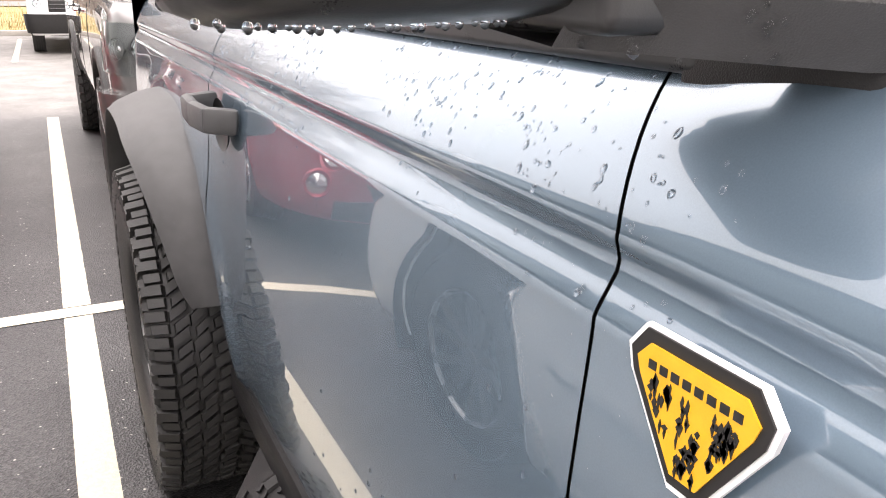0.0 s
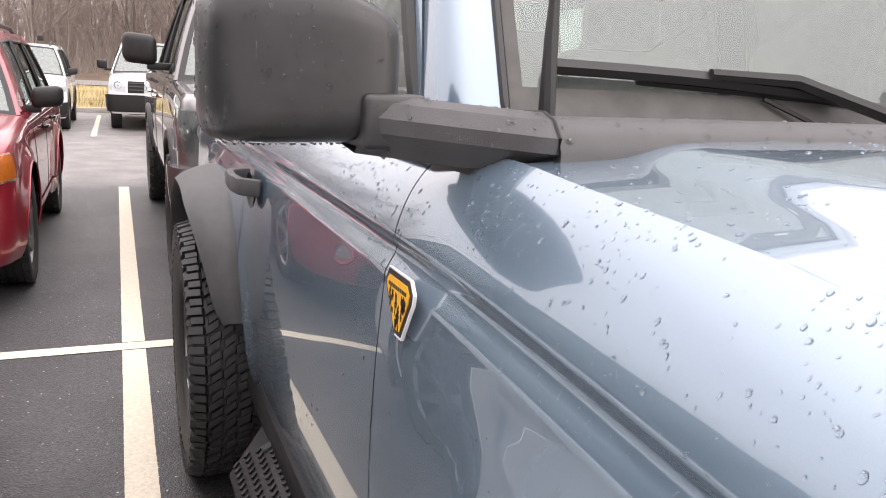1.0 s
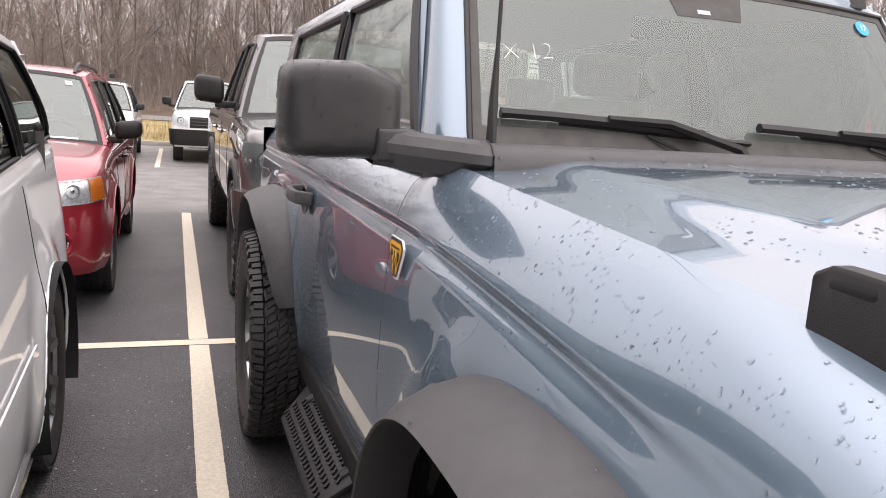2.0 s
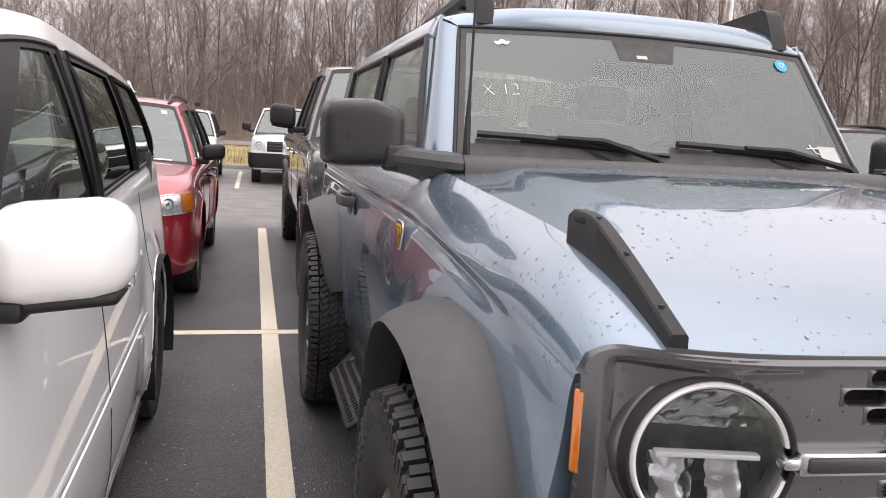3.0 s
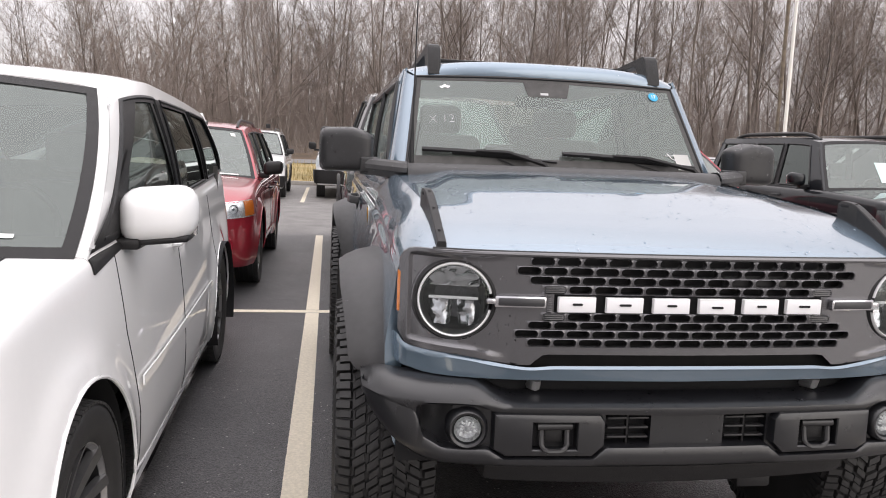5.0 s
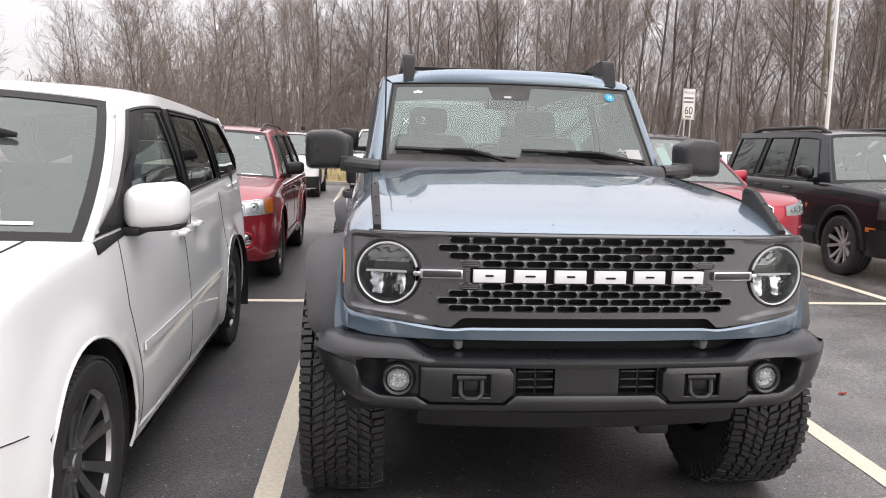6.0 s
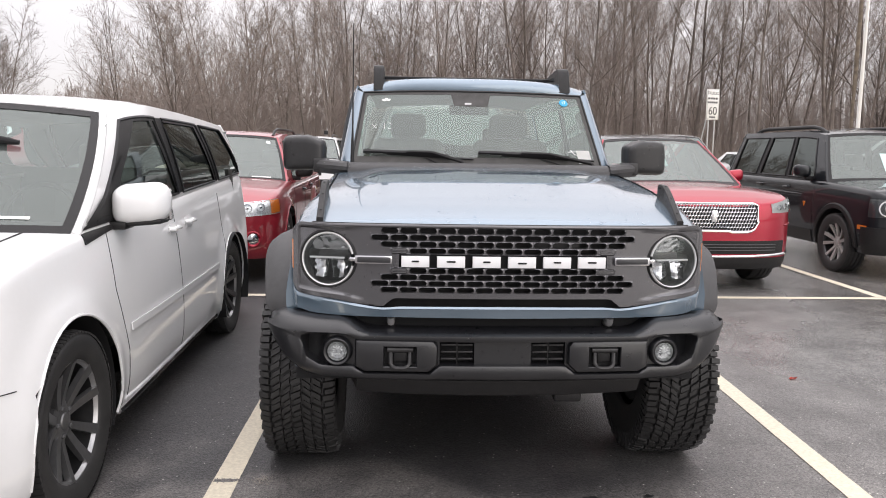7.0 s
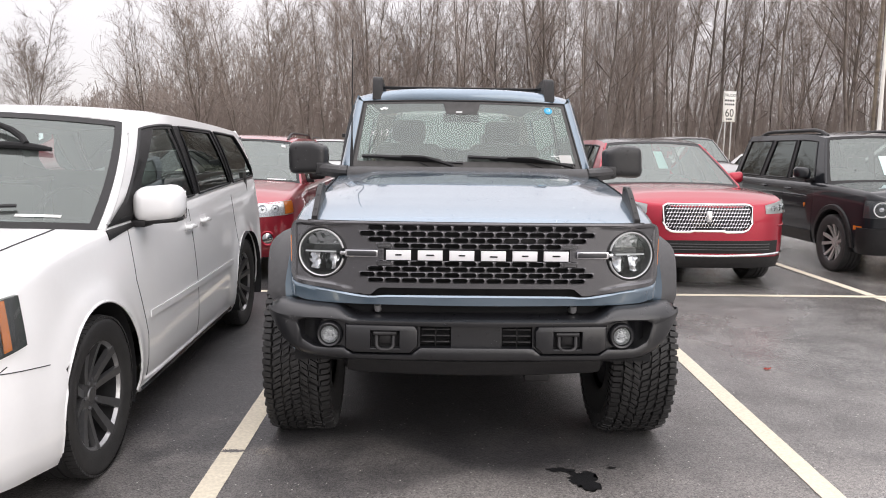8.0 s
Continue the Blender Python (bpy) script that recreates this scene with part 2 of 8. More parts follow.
M = dict(
    asphalt=asphalt_material(),
    line=material("line_paint", (0.74, 0.67, 0.53), 0.55, vary=0.0, dark=(0.56, 0.505, 0.40), scale=60, bump=0.9, bump_scale=140),
    blue=material("blue_grey_metallic_paint", (0.152, 0.214, 0.274), 0.25, metal=0.48, coat=1.0, vary=0.05, scale=900, coat_ior=1.82),
    white=material("white_paint", (0.85, 0.85, 0.85), 0.35, coat=1.0, vary=0.02, scale=2),
    red=material("dark_red_metallic_paint", (0.30, 0.016, 0.03), 0.35, metal=0.35, coat=1.0, vary=0.08, scale=300),
    bright_red=material("red_metallic_paint", (0.34, 0.006, 0.026), 0.33, metal=0.55, coat=1.0, vary=0.08, scale=300, coat_ior=1.36),
    black=material("black_paint", (0.0075, 0.009, 0.0115), 0.4, coat=1.0, vary=0.1, scale=300, coat_ior=1.4, spec=0.12),
    silver=material("silver_grey_paint", (0.26, 0.255, 0.25), 0.35, metal=0.4, coat=1.0, vary=0.06, scale=300),
    grey=material("dark_grey_paint", (0.075, 0.072, 0.072), 0.35, metal=0.4, coat=1.0, vary=0.08, scale=300),
    plastic=material("grey_plastic", (0.054, 0.053, 0.0545), 0.52, vary=0.12, scale=30, bump=0.35, bump_scale=900),
    plastic_mid=material("dark_grey_plastic", (0.025, 0.0245, 0.0255), 0.34, vary=0.12, scale=30, bump=0.06, bump_scale=900, spec=0.45, rough_vary=0.1),
    bumper=material("wet_bumper_plastic", (0.0095, 0.0098, 0.0115), 0.30, vary=0.08, scale=25, bump=0.05, bump_scale=900, spec=0.75, rough_vary=0.04),
    plastic_dark=material("black_plastic", (0.016, 0.0155, 0.016), 0.40, spec=0.27, vary=0.15, scale=30, bump=0.35, bump_scale=900),
    grille=material("grey_grille_paint", (0.128, 0.127, 0.134), 0.27, metal=0.7, coat=0.3, vary=0.05, scale=200, coat_rough=0.15),
    # near-black holding the shade of recesses and undersides; some black parts share it
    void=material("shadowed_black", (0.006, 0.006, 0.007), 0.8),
    rubber=material("tyre_rubber", (0.024, 0.0235, 0.0235), 0.55, vary=0.25, scale=14, bump=0.4, bump_scale=250),
    seal=material("rubber_seal", (0.008, 0.008, 0.009), 0.5),
    rim_dark=material("dark_alloy", (0.06, 0.06, 0.062), 0.35, metal=0.8, vary=0.1, scale=40),
    rim_grey=material("machined_grey_alloy", (0.15, 0.15, 0.153), 0.35, metal=0.7, vary=0.1, scale=40),
    rim_mid=material("grey_alloy", (0.42, 0.42, 0.425), 0.3, metal=0.9, vary=0.1, scale=40),
    rim_sand=material("satin_grey_alloy", (0.37, 0.36, 0.345), 0.45, metal=0.3, vary=0.1, scale=40),
    rim=material("bright_alloy", (0.55, 0.55, 0.56), 0.28, metal=1.0, vary=0.08, scale=40),
    chrome=material("chrome", (0.75, 0.75, 0.76), 0.08, metal=1.0),
    letter=material("white_letter_plate", (0.82, 0.82, 0.83), 0.35),
    lamp_glass=glass("lamp_glass", (0.93, 0.95, 0.96), 1.5),
    lamp_light=material("daytime_lamp", (0.62, 0.62, 0.63), 0.22, coat=1.0, emit=(1, 0.98, 0.95, 0.05)),
    lamp_facet=material("lamp_facet", (0.72, 0.72, 0.74), 0.34, metal=0.75, vary=0.3, scale=60),
    lamp_grey=material("lamp_bowl", (0.12, 0.12, 0.125), 0.30, metal=0.7, vary=0.25, scale=90),
    lamp_mirror=material("lamp_mirror", (0.50, 0.50, 0.515), 0.14, metal=1.0, vary=0.12, scale=60),
    lamp_mirror_grey=material("grey_lamp_mirror", (0.42, 0.42, 0.43), 0.12, metal=1.0, vary=0.15, scale=60),
    fog_silver=material("fog_lamp_silver", (0.44, 0.44, 0.45), 0.30, metal=0.6, vary=0.4, scale=120),
    lamp_in=material("lamp_reflector", (0.62, 0.62, 0.64), 0.12, metal=1.0),
    lamp_dark=material("lamp_housing", (0.055, 0.055, 0.058), 0.3, metal=0.4),
    amber=material("amber_lens", (0.58, 0.165, 0.02), 0.2, coat=1.0, vary=0.1, scale=60),
    glass=glass("window_glass", (0.30, 0.35, 0.34), 1.95, film=0.02),
    glass_clear=glass("clear_side_glass", (0.52, 0.59, 0.57), 1.6, film=0.03),
    glass_ws=glass("windscreen_glass", (0.58, 0.67, 0.62), 1.82, film=0.075),
    glass_car=glass("car_screen_glass", (0.48, 0.56, 0.54), 1.78, film=0.12),
    glass_van=glass("van_screen_glass", (0.27, 0.33, 0.33), 1.78, film=0.055),
    glass_dark=glass("tinted_glass", (0.05, 0.06, 0.06), 1.8),
    cabin=material("cabin_trim", (0.07, 0.068, 0.066), 0.8, vary=0.2, scale=20),
    seat=material("seat_cloth", (0.15, 0.145, 0.14), 0.85, vary=0.2, scale=40),
    headliner=material("headliner_cloth", (0.52, 0.52, 0.51), 0.9, vary=0.1, scale=60),
    paper=material("white_paper", (0.8, 0.8, 0.78), 0.6),
    paper_teal=material("pale_teal_paper", (0.55, 0.72, 0.70), 0.6),
    chalk=material("window_marker", (0.85, 0.87, 0.87), 0.7),
    sky_blue=material("blue_sticker", (0.03, 0.36, 0.62), 0.5),
    yellow=material("yellow_badge", (0.86, 0.43, 0.02), 0.4, vary=0.08, scale=60),
    badge_black=material("black_badge", (0.013, 0.012, 0.012), 0.45),
    bark=material("bark", (0.228, 0.192, 0.168), 0.9, dark=(0.108, 0.088, 0.077), scale=1.5, per_object=0.3),
    twig=material("twigs", (0.24, 0.20, 0.176), 0.9, vary=0.25, scale=0.6, per_object=0.25),
    grass=material("dry_grass", (0.36, 0.27, 0.12), 0.9, dark=(0.20, 0.165, 0.07), scale=1.2, bump=1.0, bump_scale=25),
    leaf_litter=material("leaf_litter", (0.13, 0.085, 0.05), 0.95, dark=(0.06, 0.045, 0.03), scale=0.8, bump=1.0, bump_scale=12),
    concrete=material("concrete", (0.34, 0.32, 0.29), 0.85, vary=0.2, scale=3, bump=0.5, bump_scale=80),
    road=material("road_asphalt", (0.16, 0.155, 0.15), 0.7, vary=0.15, scale=0.6),
    steel=material("galvanised_steel", (0.42, 0.42, 0.42), 0.45, metal=0.7, vary=0.1, scale=8),
    pole_wood=material("pole_wood", (0.16, 0.13, 0.10), 0.9, vary=0.3, scale=5),
    sign=material("white_sign", (0.78, 0.77, 0.74), 0.5, vary=0.05, scale=3),
    sign_ink=material("black_sign_paint", (0.02, 0.02, 0.02), 0.5),
    oil=material("oil_stain", (0.014, 0.014, 0.015), 0.40, vary=0.3, scale=30, bump=0.5, bump_scale=300),
    gravel=material("loose_gravel", (0.22, 0.20, 0.18), 0.9, vary=0.4, scale=120),
    red_leaf=material("red_leaf", (0.42, 0.07, 0.05), 0.6, vary=0.3, scale=40),
    water=material("rain_water", (0.97, 0.98, 1.0), 0.0, spec=0.5, see_through=1.33),
)

# ---- building tools ----
def finish(bm, sharp=38):
    me = bpy.data.meshes.new("mesh")
    bm.to_mesh(me)
    bm.free()
    for p in me.polygons:
        p.use_smooth = True
    me.set_sharp_from_angle(angle=radians(sharp))
    return me


def part(name, bm, mat, parent=None, label="", sharp=38, kind="", at=None):
    me = bm if isinstance(bm, bpy.types.Mesh) else finish(bm, sharp)
    if mat and not me.materials:
        me.materials.append(mat)
    ob = new(name, me)
    ob.parent = parent
    if at is not None:
        ob.matrix_basis = at
    return tagged(ob, label=label, kind=kind)


def thing(name, at, label, category, group="", kind=""):
    ob = new(name)
    ob.empty_display_size = 0.2
    ob.matrix_basis = at
    return tagged(ob, label, category, group, kind)


def lerp(t, *keys):
    """Smooth interpolation of (t, value) keys."""
    if t <= keys[0][0]:
        return keys[0][1]
    for (a, va), (b, vb) in zip(keys, keys[1:]):
        if t <= b:
            f = (t - a) / (b - a)
            return va + (vb - va) * f
    return keys[-1][1]


def curve(t, *keys):
    """Smooth interpolation of (t, value) keys that never overshoots."""
    n = len(keys)
    if t <= keys[0][0]:
        return keys[0][1]
    if t >= keys[-1][0]:
        return keys[-1][1]
    d = [(keys[i + 1][1] - keys[i][1]) / (keys[i + 1][0] - keys[i][0]) for i in range(n - 1)]
    m = [d[0]] + [0.0 if d[i - 1] * d[i] <= 0 else 2 * d[i - 1] * d[i] / (d[i - 1] + d[i]) for i in range(1, n - 1)] + [d[-1]]
    i = max(k for k in range(n - 1) if keys[k][0] <= t)
    h = keys[i + 1][0] - keys[i][0]
    s = (t - keys[i][0]) / h
    a, b = keys[i][1], keys[i + 1][1]
    return a * (1 + 2 * s) * (1 - s) ** 2 + m[i] * h * s * (1 - s) ** 2 + b * s * s * (3 - 2 * s) + m[i + 1] * h * s * s * (s - 1)


def facing(bm, way):
    """Turns an open sheet so that its largest face looks the given way."""
    bmesh.ops.recalc_face_normals(bm, faces=bm.faces[:])
    way = Vector(way)
    if sum(f.normal.dot(way) * f.calc_area() for f in bm.faces) < 0:
        bmesh.ops.reverse_faces(bm, faces=bm.faces[:])
    return bm


def patch(fn, us, vs, bm=None, flip=False, skip=None):
    bm = bm or bmesh.new()
    us = [i / us for i in range(us + 1)] if isinstance(us, int) else us
    vs = [i / vs for i in range(vs + 1)] if isinstance(vs, int) else vs
    g = [[bm.verts.new(fn(u, v)) for v in vs] for u in us]
    for i in range(len(us) - 1):
        for j in range(len(vs) - 1):
            q = [g[i][j], g[i + 1][j], g[i + 1][j + 1], g[i][j + 1]]
            if skip and skip(sum((p.co for p in q), Vector()) / 4):
                continue
            try:
                bm.faces.new(q[::-1] if flip else q)
            except ValueError:
                pass
    return bm


def tidy(bm, dist=1e-5):
    bmesh.ops.remove_doubles(bm, verts=bm.verts[:], dist=dist)
    loose = [v for v in bm.verts if not v.link_faces]
    bmesh.ops.delete(bm, geom=loose, context="VERTS")
    bmesh.ops.recalc_face_normals(bm, faces=bm.faces[:])
    return bm


def thick(bm, d):
    """Gives an open sheet a thickness, inwards."""
    bmesh.ops.solidify(bm, geom=bm.faces[:], thickness=d)
    return bm


def rbox(x0, x1, y0, y1, z0, z1, r=0.01, bm=None, seg=2, m=None):
    bm = bm or bmesh.new()
    made = bmesh.ops.create_cube(bm, size=1)["verts"]
    for v in made:
        v.co = Vector(((x0 + x1) / 2 + v.co.x * (x1 - x0), (y0 + y1) / 2 + v.co.y * (y1 - y0), (z0 + z1) / 2 + v.co.z * (z1 - z0)))
    if r:
        edges = list({e for v in made for e in v.link_edges})
        made = bmesh.ops.bevel(bm, geom=edges, offset=r, segments=seg, affect="EDGES", profile=0.5)["verts"]
    if m is not None:
        bmesh.ops.transform(bm, matrix=m, verts=list({v for v in made if v.is_valid}))
    return bm


def tube(pts, r, n=8, bm=None, closed=False, caps=True):
    bm = bm or bmesh.new()
    pts = [Vector(p) for p in pts]
    rings = []
    k = len(pts)
    for i, p in enumerate(pts):
        a = pts[(i - 1) % k] if closed or i else p
        b = pts[(i + 1) % k] if closed or i < k - 1 else p
        q = (b - a).to_track_quat("Z", "Y")
        rad = r[i] if isinstance(r, (list, tuple)) else r
        rings.append([bm.verts.new(p + q @ Vector((rad * math.cos(2 * math.pi * j / n), rad * math.sin(2 * math.pi * j / n), 0))) for j in range(n)])
    for i in range(k if closed else k - 1):
        a, b = rings[i], rings[(i + 1) % k]
        for j in range(n):
            bm.faces.new((a[j], a[(j + 1) % n], b[(j + 1) % n], b[j]))
    if caps and not closed:
        bm.faces.new(rings[0][::-1])
        bm.faces.new(rings[-1])
    return bm


def lathe(profile, n=48, bm=None, at=None, a0=0.0, a1=360.0):
    """Turns a profile of (radius, x) round the x axis."""
    bm = bm or bmesh.new()
    full = abs(a1 - a0) >= 360
    rings = []
    for i in range(n if full else n + 1):
        a = radians(a0 + (a1 - a0) * i / n)
        rings.append([bm.verts.new((x, r * math.cos(a), r * math.sin(a))) for r, x in profile])
    made = [v for ring in rings for v in ring]
    for i in range(n):
        a, b = rings[i], rings[(i + 1) % len(rings)]
        for j in range(len(profile) - 1):
            if profile[j][0] < 1e-6 and profile[j + 1][0] < 1e-6:
                continue
            try:
                bm.faces.new((a[j], b[j], b[j + 1], a[j + 1]))
            except ValueError:
                pass
    if at is not None:
        bmesh.ops.transform(bm, matrix=at, verts=made)
    return bm


def slab(outline, depth, bm=None, m=None, bevel=0.0):
    """An outline of (x, z), pushed from y = 0 to y = depth."""
    bm = bm or bmesh.new()
    a = [bm.verts.new((x, 0, z)) for x, z in outline]
    b = [bm.verts.new((x, depth, z)) for x, z in outline]
    k = len(a)
    faces = [bm.faces.new(a), bm.faces.new(b[::-1])]
    for i in range(k):
        faces.append(bm.faces.new((a[i], b[i], b[(i + 1) % k], a[(i + 1) % k])))
    bmesh.ops.recalc_face_normals(bm, faces=faces)
    verts = a + b
    if bevel:
        front = [e for e in faces[0].edges]
        verts = list({*verts, *bmesh.ops.bevel(bm, geom=front, offset=bevel, segments=2, affect="EDGES", profile=0.5)["verts"]})
    if m is not None:
        bmesh.ops.transform(bm, matrix=m, verts=[v for v in verts if v.is_valid])
    return bm


def obround(w, h, n=6):
    r = h / 2
    out = []
    for k in range(n + 1):
        a = -math.pi / 2 + math.pi * k / n
        out.append((w / 2 - r + r * math.cos(a), r * math.sin(a)))
    for k in range(n + 1):
        a = math.pi / 2 + math.pi * k / n
        out.append((-w / 2 + r + r * math.cos(a), r * math.sin(a)))
    return out


def writing(name, text, size, mat, parent, m, depth=0.001, thin=0.0):
    """Text as a mesh, with Blender's own font."""
    cu = bpy.data.curves.new(name, "FONT")
    cu.offset = thin
    cu.body, cu.size, cu.extrude, cu.align_x, cu.align_y = text, size, depth, "CENTER", "CENTER"
    tmp = bpy.data.objects.new(name, cu)
    scene.collection.objects.link(tmp)
    me = bpy.data.meshes.new_from_object(tmp.evaluated_get(bpy.context.evaluated_depsgraph_get()))
    bpy.data.objects.remove(tmp)
    bpy.data.curves.remove(cu)
    return part(name, me, mat, parent, at=m)


# ---- wheels ----
def tyre_mesh(r, w, rim_r, lugs=0):
    """A tyre's carcass and its tread of lugs."""
    h = w / 2
    prof = [(rim_r, -h * 0.82), (rim_r + 0.006, -h * 0.88), (rim_r + 0.02, -h * 0.93), ((r + rim_r) / 2 - 0.02, -h * 1.0), ((r + rim_r) / 2 + 0.02, -h * 1.01), (r * 0.93, -h * 0.99), (r * 0.965, -h * 0.93), (r * 0.985, -h * 0.82)]
    side = len(prof)
    if lugs:
        prof = [(a if a < r * 0.9 else a - 0.012, b) for a, b in prof]
        prof += [(r - 0.013, -h * 0.6), (r - 0.011, 0), (r - 0.013, h * 0.6)]
    else:
        for c in (-0.42, -0.14, 0.14, 0.42):
            prof += [(r - 0.012 * c * c, (c - 0.035) * h * 1.5), (r - 0.009, (c - 0.025) * h * 1.5), (r - 0.009, (c + 0.025) * h * 1.5), (r - 0.012 * c * c, (c + 0.035) * h * 1.5)]
    prof += [(a, -b) for a, b in reversed(prof[:side])]
    body = finish(lathe(prof, 72), 32)
    body.materials.append(M["rubber"])
    bm = bmesh.new()

    def lug(m, x, y, z0, z1, shrink=0.8):
        vs = [bm.verts.new(m @ Vector((sx * x * k, sy * y * k, z))) for z, k in ((z0, 1.0), (z1, shrink)) for sx, sy in ((-1, -1), (1, -1), (1, 1), (-1, 1))]
        bm.faces.new(vs[4:])
        for i in range(4):
            bm.faces.new((vs[i], vs[(i + 1) % 4], vs[4 + (i + 1) % 4], vs[4 + i]))
    if lugs:
        step = 2 * math.pi * r / lugs
        rows = ((-0.86, 0.31, 0.0, 5), (-0.55, 0.27, 0.42, -30), (-0.275, 0.245, 0.05, -36), (0.0, 0.27, 0.55, 24), (0.275, 0.245, 0.25, 36), (0.55, 0.27, 0.72, 30), (0.86, 0.31, 0.5, -5))
        for x0, wx, ph, skew in rows:
            edge = abs(x0) > 0.7
            s = 1 if x0 > 0 else -1
            for k in range(lugs):
                m = Matrix.Rotation(2 * math.pi * (k + ph) / lugs, 4, "X") @ Matrix.Translation((x0 * h + (0.003 if k % 2 else -0.003), 0, r - (0.0005 if k % 3 else 0.0035))) @ Matrix(((1, 0, 0, 0), (math.tan(radians(skew)), 1, 0, 0), (0, 0, 1, 0), (0, 0, 0, 1)))
                if edge:
                    m = m @ Matrix.Translation((0, 0, -0.006)) @ Matrix.Rotation(radians(16 * s), 4, "Y")
                lug(m, wx * h / 2 * (1.0 if k % 2 else 0.84), step * (0.42 if k % 2 else 0.38), -0.014, 0.003, 0.88)
                if edge:
                    m = Matrix.Rotation(2 * math.pi * (k + ph) / lugs, 4, "X") @ Matrix.Translation((s * h * 0.985, 0, r - 0.055)) @ Matrix.Rotation(radians(90 * s), 4, "Y")
                    lug(m, 0.036 if k % 2 else 0.022, step * 0.34, -0.008, 0.006, 0.85)
    else:
        for k in range(80):
            for s in (-1, 1):
                m = Matrix.Rotation(2 * math.pi * (k + 0.3 * s) / 80, 4, "X") @ Matrix.Translation((s * h * 0.80, 0, r * 0.988)) @ Matrix.Rotation(radians(9 * s), 4, "Y")
                lug(m, 0.022, r * 0.033, -0.006, 0.003, 0.94)
    tread = finish(bm, 32)
    tread.materials.append(M["rubber"])
    return body, tread


def rim_meshes(rim_r, w, spokes, twin=False, dish=0.05):
    """The rim's barrel with its lip, one spoke, and the hub with its cap."""
    h = w / 2
    barrel = lathe([(rim_r * 0.9, -h * 0.8), (rim_r * 0.93, 0), (rim_r * 0.945, h * 0.72)], 48)
    lip = lathe([(rim_r * 0.95, h * 0.71), (rim_r + 0.004, h * 0.80), (rim_r + 0.012, h * 0.88), (rim_r - 0.004, h * 0.88), (rim_r * 0.94, h * 0.74)], 64)
    sp = bmesh.new()
    x_hub, x_rim = h * 0.82 - dish, h * 0.80
    for off in ((-0.25, 0.25) if twin else (0.0,)):
        def fn(u, v, off=off):
            rr = 0.05 + (rim_r * 0.95 - 0.05) * u
            wid = (0.036 + 0.018 * u) if not twin else 0.019 + 0.009 * u
            c = math.cos(v * 2 * math.pi)
            s_ = math.sin(v * 2 * math.pi)
            return Vector((x_hub + (x_rim - x_hub) * u ** 1.4 + 0.016 * max(-1.2, min(0.8, 1.4 * s_)), wid * max(-0.8, min(0.8, 1.3 * c)) + off * (0.16 + 0.84 * u) * rim_r * 1.1, rr))
        patch(fn, 6, 10, sp)
    hub = lathe([(0.085, x_hub - 0.02), (0.082, x_hub + 0.006), (0.06, x_hub + 0.016), (0.036, x_hub + 0.018), (0.033, x_hub + 0.024), (0.0, x_hub + 0.026)], 32)
    for k in range(5):
        a = 2 * math.pi * (k + 0.5) / 5
        lathe([(0.011, 0), (0.011, 0.016), (0.006, 0.02), (0, 0.02)], 8, hub, Matrix.Translation((x_hub + 0.006, 0.058 * math.cos(a), 0.058 * math.sin(a))))
    disc = lathe([(0.0, -0.05), (0.135, -0.05), (0.135, -0.03), (0.0, -0.03)], 32)
    return [finish(tidy(b)) for b in (barrel, lip, sp, hub, disc)] + [spokes]


def put_wheels(car, tyre, rims, places, rim_mat, lip_mat=None):
    barrel, lip, spoke, hub, disc, count = rims
    for me, mt in ((barrel, M["rim_dark"]), (lip, lip_mat or rim_mat), (spoke, rim_mat), (hub, rim_mat), (disc, M["steel"])):
        if not me.materials:
            me.materials.append(mt)
    for x, y, z in places:
        base = pose(x, y, z, 0, 0, 0 if x > 0 else 180)
        wheel = part("wheel", hub, None, car, at=base)
        part("tyre", tyre[0], None, wheel, "black rubber tyre")
        part("tread", tyre[1], None, wheel, kind="stuff")
        part("rim", barrel, None, wheel)
        part("rim_lip", lip, None, wheel)
        part("brake_disc", disc, None, wheel)
        for k in range(count):
            part("spoke", spoke, None, wheel, at=pose(0, 0, 0, 360 * k / count + 11))

# ---- ground ----
def flat(name, x0, x1, y0, y1, z, mat, label, category="ground", nx=1, ny=1, wob=0.0):
    bm = bmesh.new()
    patch(lambda u, v: Vector((x0 + (x1 - x0) * u, y0 + (y1 - y0) * v, z + wob * noise.noise(Vector((u * nx * 0.4, v * ny * 0.4, z))))), nx, ny, bm)
    return tagged(part(name, bm, mat), label, category, kind="structure")


flat("ground", -900, 900, -900, 900, -0.06, M["leaf_litter"], "brown leaf-covered earth that reaches the horizon")
flat("parking_lot", -60, 70, -40, 25.2, 0.0, M["asphalt"], "damp dark asphalt of a parking lot with paler aisle", "pavement")


def stripe(x0, x1, y0, y1, worn=0.0016, slant=0.0):
    """A painted line with a slightly ragged edge; slant: metres of drift in x for each metre of y."""
    bm = bmesh.new()
    long_y = (y1 - y0) > (x1 - x0)
    n = max(2, int(max(x1 - x0, y1 - y0) / 0.025))

    def fn(u, v):
        j = worn * noise.noise(Vector((u * n * 0.19, v * 7, x0 * 3.1 + y0))) + worn * noise.noise(Vector((u * n * 0.9, v * 7, x0 * 3.1)))
        return Vector((x0 + (x1 - x0) * v + j + slant * (y1 - y0) * u, y0 + (y1 - y0) * u, 0.004)) if long_y else Vector((x0 + (x1 - x0) * u, y0 + (y1 - y0) * v + j, 0.004))
    patch(fn, n, 2, bm)
    bmesh.ops.recalc_face_normals(bm, faces=bm.faces[:])
    return tagged(part("parking_line", bm, M["line"]), "cream-painted parking line on asphalt", "line", "parking lines", "structure")


